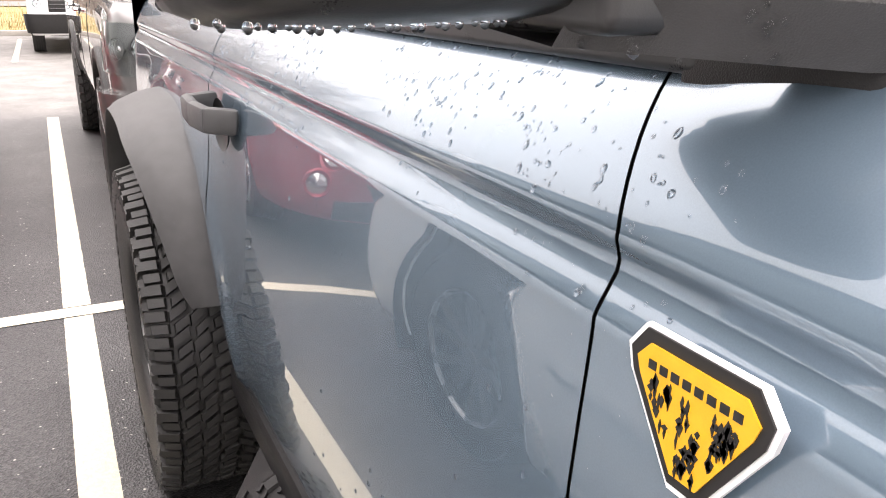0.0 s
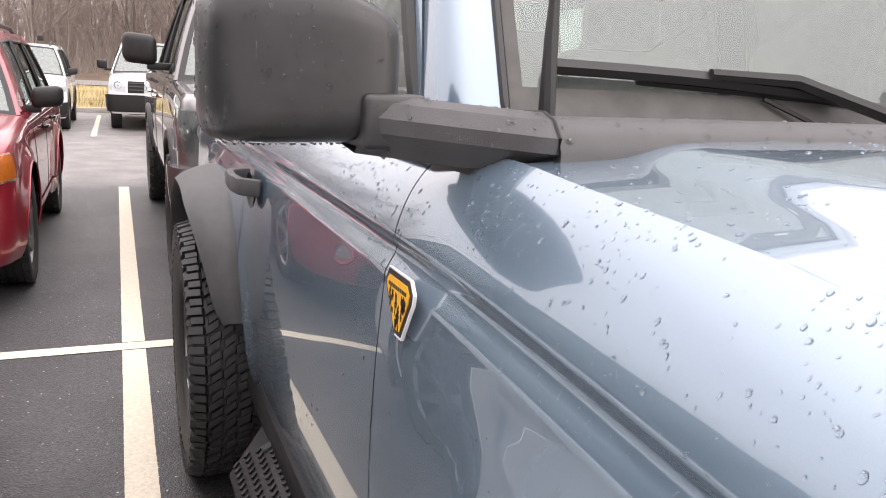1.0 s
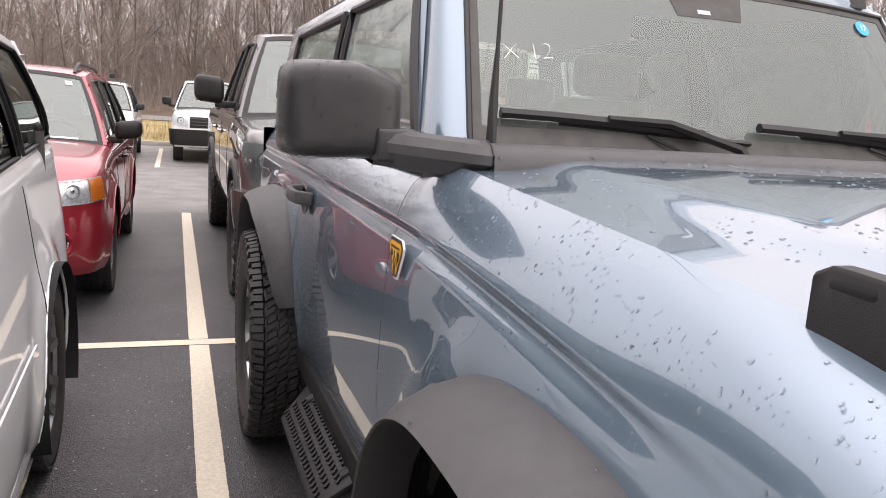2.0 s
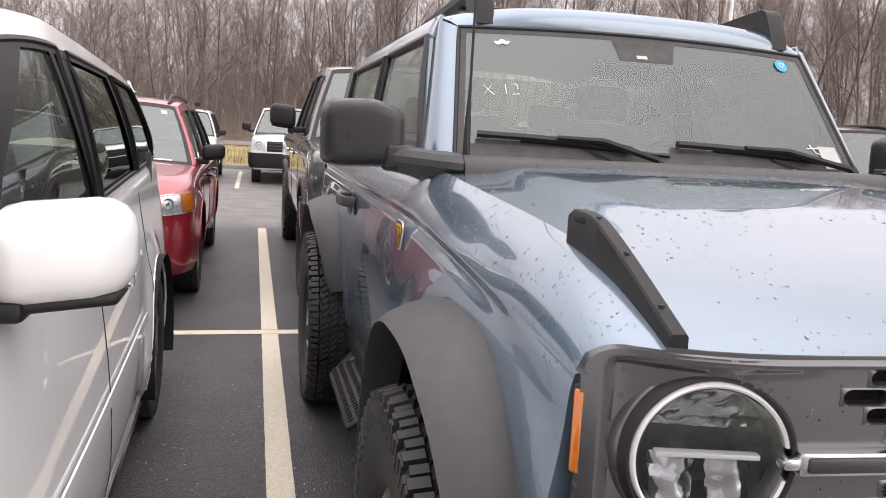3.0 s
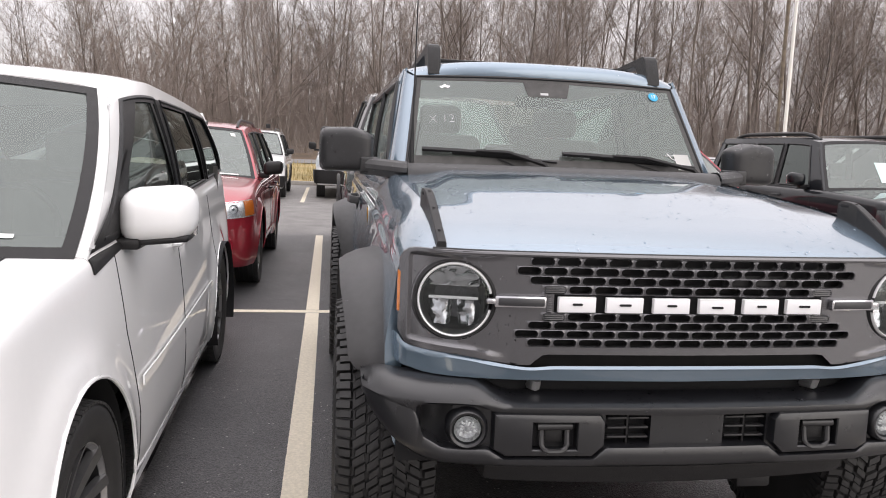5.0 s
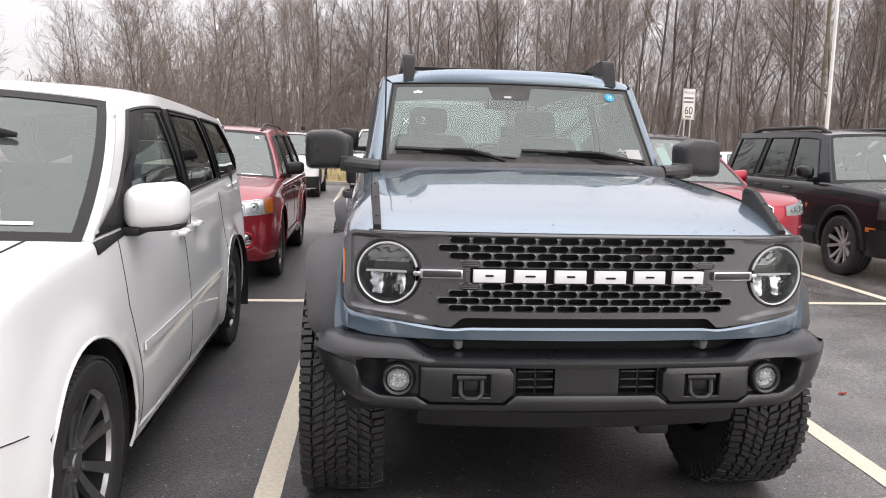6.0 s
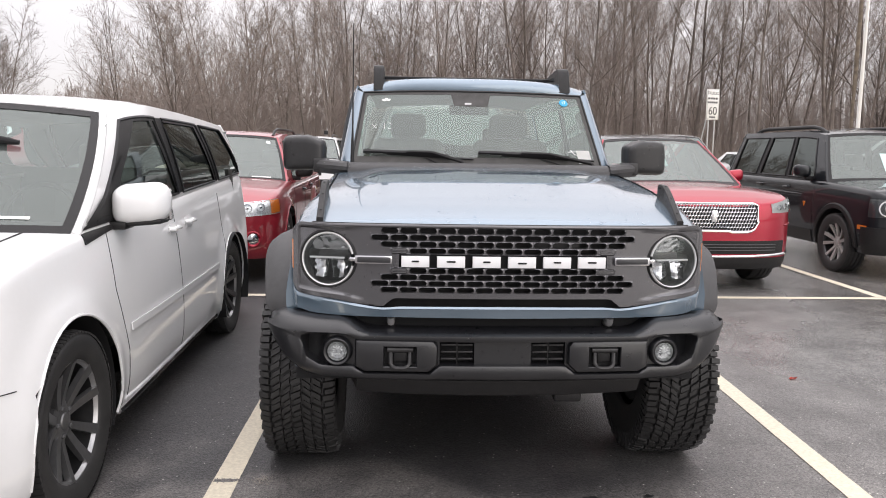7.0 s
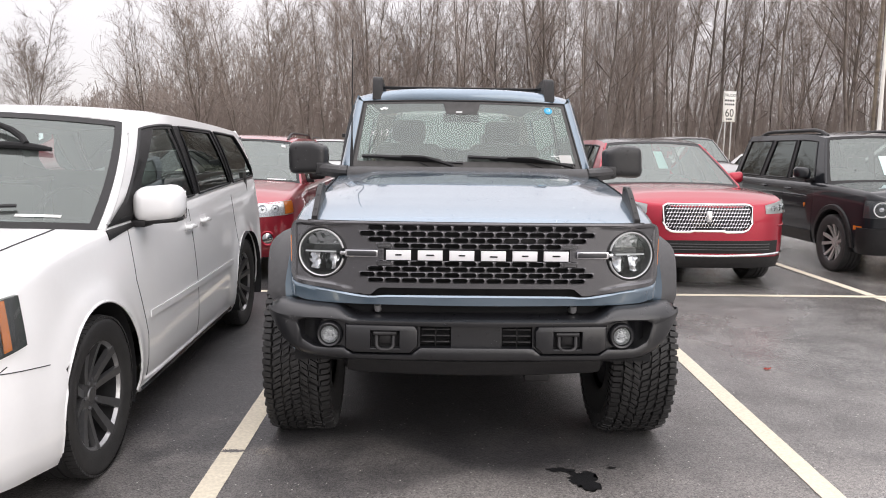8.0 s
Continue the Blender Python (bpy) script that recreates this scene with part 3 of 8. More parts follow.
LINE_X = (-9.45, -6.7, -3.93, -1.16, 1.52, 4.42, 7.15, 9.9, 12.6)
for lx in LINE_X:
    slant = 0.043 if lx == 1.52 else 0.02 if lx > 1.6 else 0.003
    stripe(lx - 0.055, lx + 0.055, -1.05, 4.43, slant=slant)
    back = lx + slant * 5.5
    stripe(back - 0.055, back + 0.055, 4.554, 10.15, slant=slant * 0.6)
    stripe(lx - 0.45 - 0.05, lx - 0.45 + 0.05, 17.0, 23.6)
stripe(-11.0, 14.0, 4.44, 4.545)

# kerb, verge, road and far bank
kerb = bmesh.new()
for k in range(-22, 30):
    rbox(k * 3.0 + 0.012, k * 3.0 + 2.988, 24.9, 25.08, -0.05, 0.14, 0.02, kerb)
tagged(part("kerb", kerb, M["concrete"]), "pale concrete kerb at the lot's edge", "kerb", kind="structure")
bm = bmesh.new()
patch(lambda u, v: Vector((-90 + 200 * u, 25.08 + 11.5 * v, 0.10 + 0.35 * math.sin(v * math.pi * 0.5) + 0.06 * noise.noise(Vector((u * 60, v * 5, 0))))), 160, 10, bm)
tagged(part("verge", bm, M["grass"]), "strip of dry straw-coloured grass", "grass", kind="structure")
bm = bmesh.new()
patch(lambda u, v: Vector((-300 + 620 * u, 36.4 + 9.0 * v, 0.47 + 0.05 * math.sin(v * math.pi))), 60, 4, bm)
tagged(part("road", bm, M["road"]), "grey asphalt highway beyond the verge", "road", kind="structure")
bm = bmesh.new()
patch(lambda u, v: Vector((-300 + 620 * u, 45.3 + 60 * v, 0.45 + 2.2 * v + 0.25 * noise.noise(Vector((u * 90, v * 9, 3))))), 200, 16, bm)
tagged(part("far_bank", bm, M["leaf_litter"]), "brown leaf-littered bank under bare woods", "ground", kind="structure")
rng = random.Random(5)
bm = bmesh.new()
for k in range(5200):
    x, y = rng.uniform(-9, 16), 25.15 + 9 * rng.random() ** 1.6
    h, a, w = rng.uniform(0.12, 0.38), rng.uniform(0, 6.28), 0.012
    z = 0.1 + 0.35 * math.sin(min(1, (y - 25.08) / 11.5) * math.pi * 0.5)
    c, s = math.cos(a), math.sin(a)
    bm.faces.new([bm.verts.new(p) for p in ((x - w * c, y - w * s, z - 0.03), (x + w * c, y + w * s, z - 0.03), (x + 0.12 * s * rng.random(), y + 0.12 * c, z + h))])
tagged(part("grass_blades", bm, M["grass"]), "dry straw-coloured grass blades", "grass", kind="stuff")



def blot(name, cx, cy, rx, ry, z, mat, label, category, seed, rag=0.45, kind="structure"):
    """A flat ragged patch."""
    pts = []
    for k in range(120):
        a = 2 * math.pi * k / 120
        r = 1 + rag * noise.noise(Vector((math.cos(a) * 1.6, math.sin(a) * 1.6, seed)))  + 0.5 * rag * noise.noise(Vector((math.cos(a) * 5, math.sin(a) * 5, seed))) + 0.4 * rag * noise.noise(Vector((math.cos(a) * 13, math.sin(a) * 13, seed)))
        pts.append(Vector((cx + rx * r * math.cos(a), cy + ry * r * math.sin(a), z)))
    bm = bmesh.new()
    vs = [bm.verts.new(p) for p in pts]
    bm.faces.new(vs)
    bmesh.ops.triangulate(bm, faces=bm.faces[:])
    return tagged(part(name, bm, mat), label, category, kind=kind)


blot("oil_stain", 0.50, -0.12, 0.07, 0.095, 0.003, M["oil"], "dark oil stain on the asphalt", "stain", 1.3, 0.7)
blot("oil_stain", 0.40, -0.01, 0.05, 0.03, 0.003, M["oil"], "dark oil stain on the asphalt", "stain", 4.1, 0.9)
blot("oil_stain", 0.66, 0.02, 0.018, 0.012, 0.003, M["oil"], "small dark oil spot on the asphalt", "stain", 2.2)
blot("line_gap", -1.157, 0.20, 0.060, 0.017, 0.0052, M["asphalt"], "bare strip worn across the painted line", "pavement", 3.3, 0.35)
rg = random.Random(12)
vs, fs = [], []
for cx, cy, sx, sy, k in ((-1.166, 0.20, 0.065, 0.02, 60), (-1.0, 0.20, 0.05, 0.045, 110)):
    for i in range(k):
        x, y, r = cx + rg.gauss(0, sx * 0.6), cy + rg.gauss(0, sy * 0.6), rg.uniform(0.0015, 0.0045)
        f = len(vs)
        vs += [(x - r, y, 0.004), (x, y - r, 0.004), (x + r, y, 0.004), (x, y + r, 0.004), (x, y, 0.004 + r)]
        fs += [(f, f + 1, f + 4), (f + 1, f + 2, f + 4), (f + 2, f + 3, f + 4), (f + 3, f, f + 4)]
me = bpy.data.meshes.new("gravel")
me.from_pydata(vs, [], fs)
tagged(part("loose_gravel", me, M["gravel"]), "loose pale gravel on the asphalt", "gravel", kind="stuff")
bm = patch(lambda u, v: Vector((2.14 + 0.055 * (u - 0.5) * (1 - abs(2 * v - 1) ** 2 * 0.8), 1.70 + 0.035 * (v - 0.5), 0.003 + 0.012 * abs(math.sin(u * 5)) * (1 - abs(2 * v - 1)) + 0.004)), 8, 6)
tagged(part("fallen_leaf", thick(bm, 0.001), M["red_leaf"]), "crumpled red leaf lying on wet asphalt", "leaf")
# ---- cars ----
class Car:
    """A car whose nose points to -y, with its nose at y = 0; s runs round the body from the nose's middle, in metres."""

    def __init__(self, name, at, label, paint, L, W, H, axles, wheel_r, cowl, belt, hood, roof, front=0.55, rear=0.4, n=3.2, bottom=0.24, arch=0.06, group="parked cars", pickup=None,
                 tuck=0.05, crown=0.05, cladding=None, track=None, category="car", flare=0.0, boat=0.0, lean=False):
        self.root = thing(name, at, label, category, group)
        self.paint, self.L, self.W, self.H, self.axles, self.r = M[paint], L, W / 2, H, axles, wheel_r
        self.cowl, self.belt_keys, self.hood_keys, self.roof_y = cowl, belt, hood, roof
        self.front, self.rear, self.n, self.bottom, self.arch = front, rear, n, bottom, wheel_r + arch
        self.boat, self.lean = boat, lean
        self.tuck, self.crown, self.pickup, self.cladding, self.flare = tuck, crown, pickup, cladding, flare
        pts = []
        for k in range(41):
            a = k / 40 * math.pi / 2
            pts.append((self.W * math.sin(a) ** (2 / n), front * (1 - math.cos(a) ** (2 / n))))
        m = int((L - front - rear) / 0.03)
        pts += [(self.W, front + (L - front - rear) * k / m) for k in range(1, m)]
        for k in range(25):
            a = (1 - k / 24) * math.pi / 2
            pts.append((self.W * math.sin(a) ** (2 / 4.0), L - rear * (1 - math.cos(a) ** (2 / 4.0))))
        self.pts, self.arc = pts, [0.0]
        for a, b in zip(pts, pts[1:]):
            self.arc.append(self.arc[-1] + math.hypot(b[0] - a[0], b[1] - a[1]))
        self.body()

    def top(self, y):
        """Height of the body's upper edge."""
        return curve(y, *self.hood_keys) if y < self.cowl else lerp(y, (self.cowl, lerp(self.cowl, *self.hood_keys)), (self.cowl + 0.12, self.belt_keys[0][1]), *self.belt_keys)

    def low(self, y):
        return self.bottom

    def s_of(self, y):
        k = next(i for i, p in enumerate(self.pts) if p[1] >= y)
        return self.arc[k]

    def inset(self, v):
        if self.lean:
            return curve(v, (0, self.tuck), (0.08, self.tuck * 0.4), (0.2, 0.004), (0.34, 0.0), (0.5, 0.006), (0.7, 0.022), (0.86, 0.042), (0.95, 0.056), (1.0, 0.072))
        return curve(v, (0, self.tuck), (0.1, self.tuck * 0.45), (0.3, 0.004), (0.55, 0.0), (0.74, 0.004), (0.86, 0.014), (0.95, 0.034), (1.0, 0.066))

    def at(self, s, z=None, off=0.0, v=None, side=1):
        s = max(0.0, min(s, self.arc[-1] - 1e-4))
        k = min(len(self.arc) - 2, next(i for i in range(len(self.arc) - 1) if self.arc[i + 1] >= s))
        f = (s - self.arc[k]) / max(1e-9, self.arc[k + 1] - self.arc[k])
        (x0, y0), (x1, y1) = self.pts[k], self.pts[k + 1]
        x, y = x0 + (x1 - x0) * f, y0 + (y1 - y0) * f
        a, b = self.pts[max(0, k - 1)], self.pts[min(len(self.pts) - 1, k + 2)]
        t = Vector((b[0] - a[0], b[1] - a[1])).normalized()
        x -= self.boat * max(0.0, (y / self.L - 0.35) / 0.65) ** 1.3 * x / self.W
        lo, hi = self.low(y), self.top(y)
        v = (z - lo) / (hi - lo) if v is None else v
        z = lo + (hi - lo) * v
        if v > 0.93:
            z -= (hi - lo) * 0.02 * ((v - 0.93) / 0.07) ** 2
        d = off - self.inset(v)
        if self.flare and v < 0.9 and abs(x) > self.W * 0.85:
            for ya in self.axles:
                d += self.flare * math.exp(-((math.hypot(y - ya, z - self.r) - self.arch) / 0.085) ** 2) * min(1.0, (0.9 - v) / 0.2)
        return Vector((side * (x + t.y * d), y - t.x * d, z))

    def sheet(self, name, s0, s1, z0, z1, mat, off=0.004, side=1, nu=10, nv=6, parent=None, label="", top=None, bot=None, rim=0.006):
        """A panel that follows the body: corners in (s, z); top and bot shape its edges."""
        def fn(u, v):
            s = s0 + (s1 - s0) * u
            a = bot(u) if bot else z0
            b = top(u) if top else z1
            sd = side
            if s < 0:
                s, sd = -s, -side
            e = min(u, 1 - u, 0.5) * nu, min(v, 1 - v) * nv
            o = off if min(e) > 0.5 else off - rim
            return self.at(s, a + (b - a) * v, o, side=sd)
        if rim:
            us = [0, 0.0005] + [k / nu for k in range(1, nu)] + [0.9995, 1]
            us = [0] + [1e-3 + (1 - 2e-3) * k / nu for k in range(nu + 1)] + [1]
            vs = [0] + [1e-3 + (1 - 2e-3) * k / nv for k in range(nv + 1)] + [1]

            def fr(u, v):
                s = s0 + (s1 - s0) * u
                a = bot(u) if bot else z0
                b = top(u) if top else z1
                sd = side
                if s < 0:
                    s, sd = -s, -side
                return self.at(s, a + (b - a) * v, off - (rim if u in (0, 1) or v in (0, 1) else 0), side=sd)
            bm = patch(fr, us, vs)
        else:
            bm = patch(fn, nu, nv)
        bmesh.ops.recalc_face_normals(bm, faces=bm.faces[:])
        c = sum((v.co for v in bm.verts), Vector()) / len(bm.verts)
        f = max(bm.faces, key=lambda q: q.calc_area())
        if f.normal.dot(f.calc_center_median() - Vector((0, self.L / 2, c.z))) < 0:
            bmesh.ops.reverse_faces(bm, faces=bm.faces[:])
        return part(name, bm, mat, parent or self.root, label)

    def line(self, name, path, r, mat, side=1, off=0.0, parent=None):
        return part(name, tube([self.at(s, z, off, side=side) for s, z in path], r, 6), mat, parent or self.root)

    def body(self):
        bm = bmesh.new()
        rows = [k / 34 for k in range(32)] + [0.93, 0.95, 0.97, 0.985, 1.0]
        for side in (1, -1):
            g = []
            for s in self.arc:
                col = []
                for v in rows:
                    p = self.at(s, v=v, side=side)
                    if abs(p.x) > self.W * 0.8:
                        for ya in self.axles:
                            d = Vector((p.y - ya, p.z - self.r))
                            if -0.028 < d.length - self.arch < 0.016:
                                d = d.normalized() * self.arch
                                p.y, p.z = ya + d.x, self.r + d.y
                    col.append(bm.verts.new(p))
                g.append(col)
            for i in range(len(g) - 1):
                for j in range(len(rows) - 1):
                    q = [g[i][j], g[i + 1][j], g[i + 1][j + 1], g[i][j + 1]]
                    c = sum((p.co for p in q), Vector()) / 4
                    if abs(c.x) > self.W * 0.8 and any(math.hypot(c.y - ya, c.z - self.r) < self.arch - 0.002 for ya in self.axles):
                        continue
                    bm.faces.new(q if side < 0 else q[::-1])
        tidy(bm, 1e-4)
        part("body_shell", bm, self.paint, self.root, sharp=60)
        # bonnet, with its cut line
        front_k = [k for k in range(len(self.pts)) if self.pts[k][1] <= self.cowl + 1e-6 and k < len(self.pts) - 30]
        ks = front_k

        def hood(u, v):
            k = ks[round(u * (len(ks) - 1))]
            p = self.at(self.arc[k], v=1.0)
            x = p.x * (2 * v - 1)
            b = 1 - abs(2 * v - 1) ** 2.4
            grow = min(1.0, p.y / 0.35)
            return Vector((x, p.y, p.z + self.crown * b * grow))
        bm = patch(hood, len(ks) - 1, 24)
        tidy(bm)
        if sum(f.normal.z for f in bm.faces) < 0:
            bmesh.ops.reverse_faces(bm, faces=bm.faces[:])
        self.hood_fn = hood
        self.hood_ob = part("bonnet", bm, self.paint, self.root, sharp=60)
        # wheel arch liners and underbody, their shade put into a near-black colour
        for ya in self.axles:
            for side in (1, -1):
                a = self.arch
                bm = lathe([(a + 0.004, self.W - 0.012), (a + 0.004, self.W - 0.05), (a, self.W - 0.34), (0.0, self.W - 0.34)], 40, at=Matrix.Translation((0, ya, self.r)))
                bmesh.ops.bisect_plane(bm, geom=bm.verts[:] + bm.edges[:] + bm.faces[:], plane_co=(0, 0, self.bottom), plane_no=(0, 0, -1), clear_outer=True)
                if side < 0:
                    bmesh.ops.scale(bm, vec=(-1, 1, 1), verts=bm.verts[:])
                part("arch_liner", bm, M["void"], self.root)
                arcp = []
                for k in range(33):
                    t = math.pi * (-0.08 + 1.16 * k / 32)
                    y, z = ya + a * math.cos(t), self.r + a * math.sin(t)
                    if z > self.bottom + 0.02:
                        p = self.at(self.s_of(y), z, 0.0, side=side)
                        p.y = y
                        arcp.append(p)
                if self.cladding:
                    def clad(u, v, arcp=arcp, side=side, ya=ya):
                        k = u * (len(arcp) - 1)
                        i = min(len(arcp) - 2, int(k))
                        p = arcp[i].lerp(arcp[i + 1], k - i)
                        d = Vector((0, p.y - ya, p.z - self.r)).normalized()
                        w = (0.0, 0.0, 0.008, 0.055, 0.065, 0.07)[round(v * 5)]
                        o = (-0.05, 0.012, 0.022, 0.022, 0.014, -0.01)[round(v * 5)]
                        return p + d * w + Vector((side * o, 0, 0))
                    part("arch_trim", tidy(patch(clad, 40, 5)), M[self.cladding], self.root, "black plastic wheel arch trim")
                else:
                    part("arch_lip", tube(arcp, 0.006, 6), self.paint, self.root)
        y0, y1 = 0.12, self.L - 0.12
        # plain box that keeps light from passing under the body
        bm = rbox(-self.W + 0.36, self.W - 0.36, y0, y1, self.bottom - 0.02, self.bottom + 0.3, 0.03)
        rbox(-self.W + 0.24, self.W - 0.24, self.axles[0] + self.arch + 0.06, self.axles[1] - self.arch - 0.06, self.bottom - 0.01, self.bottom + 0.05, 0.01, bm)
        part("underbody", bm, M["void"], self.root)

    def greenhouse(self, base_front, roof_front, roof_back, base_back, roof_w, panes, glass_front="glass_car", glass_side="glass_dark", roof_crown=0.04, bulge=0.03, trim="seal", bow=0.16, roof_mat=None, seal_r=0.011, top_v=0.88, nose_drop=0.06, taper=0.03,
                   drop=0.0, rows_drop=((0, 0), (1, 0))):
        """Pillars, roof and panes. panes: side openings as (y low front, y low back, y high front, y high back)."""
        W, H = self.W, self.H
        zr = lambda y: H - 0.035 - drop * max(0.0, (y - roof_front) / (roof_back - roof_front)) ** 2 - nose_drop * max(0.0, 1 - (y - roof_front) / 0.6) ** 2
        wr = lambda y: roof_w - 0.02 * max(0.0, 1 - (y - roof_front) / 0.6) - taper * max(0.0, 1 - (roof_back - y) / (0.6 if taper < 0.04 else 2.2))
        wb = lambda y: self.at(self.s_of(y), v=1.0).x
        zb = lambda y: self.top(y) - 0.022
        yb0, yb1, yr0, yr1 = base_front, base_back, roof_front, roof_back

        def side(u, v, off=0.0, sd=1):
            yl, yh = yb0 + (yb1 - yb0) * u, yr0 + (yr1 - yr0) * u
            y = yl + (yh - yl) * v
            lo = Vector((wb(yl), yl, zb(yl)))
            hi = Vector((wr(yh), yh, zr(yh)))
            p = lo.lerp(hi, v)
            p.x += bulge * 4 * v * (1 - v) * 0.5 + off
            return Vector((p.x * sd, p.y, p.z))
        self.side_fn = side
        u_low = lambda y: (y - yb0) / (yb1 - yb0)
        u_high = lambda y: (y - yr0) / (yr1 - yr0)
        v0, v1 = 0.06, top_v
        for sd in (1, -1):
            bm = bmesh.new()
            edges = [(0.0, 0.0)]
            for a, b, c, d in panes:
                edges += [(u_low(a), u_high(c)), (u_low(b), u_high(d))]
            edges.append((1.0, 1.0))
            mix = lambda e, v: e[0] + (e[1] - e[0]) * v
            # bottom and top rails, then the pillars
            patch(lambda u, v: side(u, v * v0, 0, sd), 40, 2, bm)
            patch(lambda u, v: side(u, v1 + (1 - v1) * v, 0, sd), 40, 3, bm)
            for k in range(0, len(edges), 2):
                e0, e1 = edges[k], edges[k + 1]
                if 0 < k < len(edges) - 2:
                    post = patch(lambda u, v: side(mix(e0, v0 + (v1 - v0) * v) * (1 - u) + mix(e1, v0 + (v1 - v0) * v) * u, v0 + (v1 - v0) * v, 0, sd), 4, 8)
                    part("door_pillar", thick(tidy(post), 0.02), M["plastic_dark"], self.root, "black door pillar")
                    continue
                patch(lambda u, v: side(mix(e0, v0 + (v1 - v0) * v) * (1 - u) + mix(e1, v0 + (v1 - v0) * v) * u, v0 + (v1 - v0) * v, 0, sd), 4, 8, bm)
            tidy(bm, 1e-4)
            thick(bm, 0.02)
            part("cab_side", bm, self.paint, self.root, sharp=50)
            for k in range(1, len(edges) - 1, 2):
                e0, e1 = edges[k], edges[k + 1]
                fn = lambda u, v, o=-0.006: side(mix(e0, v0 + (v1 - v0) * v) * (1 - u) + mix(e1, v0 + (v1 - v0) * v) * u, v0 + (v1 - v0) * v, o, sd)
                bm = facing(patch(fn, 10, 8), (sd, 0, 0.2))
                g = glass_side if isinstance(glass_side, str) else glass_side[min(len(glass_side) - 1, k // 2)]
                w = part("window", bm, M[g], self.root, "tinted window glass")
                w.visible_shadow = False
                loop = [fn(i / 10, 0, 0.003) for i in range(10)] + [fn(1, i / 8, 0.003) for i in range(8)] + [fn(1 - i / 10, 1, 0.003) for i in range(10)] + [fn(0, 1 - i / 8, 0.003) for i in range(8)]
                part("window_seal", tube(loop, seal_r, 5, closed=True), M[trim], w, "black window seal")

        # windscreen and back light bow outwards
        def screen(front):
            ylo, yhi = (yb0, yr0) if front else (yb1, yr1)
            sg = -1 if front else 1

            def fn(u, v, o=0.0):
                lo, hi = wb(ylo), wr(yhi)
                x = (lo + (hi - lo) * v + bulge * 2 * v * (1 - v)) * (2 * u - 1)
                bw = bow * (1 - (2 * u - 1) ** 2) * (1 - 0.45 * v)
                y = ylo + (yhi - ylo) * v + sg * bw
                zl = zb(ylo) + self.crown * 0.6 * (1 - (2 * u - 1) ** 2)
                zh = zr(yhi) + roof_crown * (1 - (2 * u - 1) ** 2)
                z = zl + (zh - zl) * v
                return Vector((x, y + sg * o, z + o * 0.5))
            return fn
        self.screen_fn = screen(True)
        for front, nm in ((True, "windscreen"), (False, "rear_window")):
            fn = screen(front)
            bm = facing(patch(lambda u, v: fn(0.03 + 0.94 * u, 0.03 + 0.93 * v), 16, 8), (0, -1 if front else 1, 0.4))
            w = part(nm, bm, M[glass_front if front else "glass_dark"], self.root, "clear windscreen" if front else "dark rear window")
            w.visible_shadow = False
            bm = bmesh.new()
            for a, b, c, d in ((0.012, 0.033, 0, 1), (0.967, 0.988, 0, 1), (0.033, 0.967, 0, 0.06), (0.033, 0.967, 0.95, 1)):
                patch(lambda u, v: fn(a + (b - a) * u, c + (d - c) * v, 0.004), 12 if b - a > 0.5 else 2, 8 if d - c > 0.5 else 2, bm)
            tidy(bm, 1e-4)
            part("screen_border", bm, M["plastic_dark"], w, "black border of the glass")
            for a, sg in ((0, 1), (1, -1)):
                rod = [fn(a, k / 12, 0.0) + Vector((sg * 0.014, 0.012 if front else -0.012, -0.004)) for k in range(13)]
                part("screen_pillar", tube(rod, 0.022, 12), self.paint, self.root)

        def roof(u, v):
            y = yr0 + (yr1 - yr0) * u
            x = wr(y) * (2 * v - 1)
            q = 1 - (2 * v - 1) ** 2
            e = bow * 0.55 * q
            y2 = y - e * max(0.0, 1 - u * 4) + e * max(0.0, 1 - (1 - u) * 4)
            return Vector((x, y2, zr(y) + roof_crown * q ** 0.6))
        bm = patch(roof, 30, 20)
        tidy(bm)
        if sum(f.normal.z for f in bm.faces) < 0:
            bmesh.ops.reverse_faces(bm, faces=bm.faces[:])
        thick(bm, 0.02)
        part("roof", bm, roof_mat or self.paint, self.root, sharp=60)
        self.roof_fn = roof
        # cabin: floor tub, dashboard, seats and steering wheel
        zc = zb(yb0 + 0.3)
        bm = rbox(-W + 0.16, W - 0.16, yb0 + 0.1, yb1 - 0.15, self.bottom + 0.25, self.bottom + 0.32, 0.02)
        rbox(-W + 0.13, W - 0.13, yb0 + 0.05, yb0 + 0.62, zc - 0.35, zc - 0.015, 0.05, bm)
        part("dashboard", bm, M["cabin"], self.root, "dark cabin trim")
        for sd in (1, -1):
            bm = rbox(-0.26 + sd * 0.4, 0.26 + sd * 0.4, -0.09, 0.09, 0, 0.62, 0.06, m=Matrix.Translation((0, yb0 + 1.45, zc - 0.48)) @ Matrix.Rotation(radians(-14), 4, "X"))
            rbox(-0.26 + sd * 0.4, 0.26 + sd * 0.4, yb0 + 0.95, yb0 + 1.5, zc - 0.58, zc - 0.42, 0.05, bm)
            rbox(-0.13 + sd * 0.4, 0.13 + sd * 0.4, yb0 + 1.56, yb0 + 1.66, zc + 0.17, zc + 0.36, 0.04, bm)
            part("front_seat", bm, M["seat"], self.root, "dark cloth seat")
        ring = [(0.4 + 0.185 * math.cos(a), yb0 + 0.78 + 0.06 * math.sin(a), zc - 0.02 + 0.17 * math.sin(a)) for a in (2 * math.pi * k / 24 for k in range(24))]
        part("steering_wheel", tube(ring, 0.014, 6, closed=True), M["cabin"], self.root)
        bm = patch(lambda u, v: Vector((-W + 0.12 + (2 * W - 0.24) * u, yb1 - 0.5 - 0.12 * v, zc - 0.55 + 0.72 * v)), 4, 4)
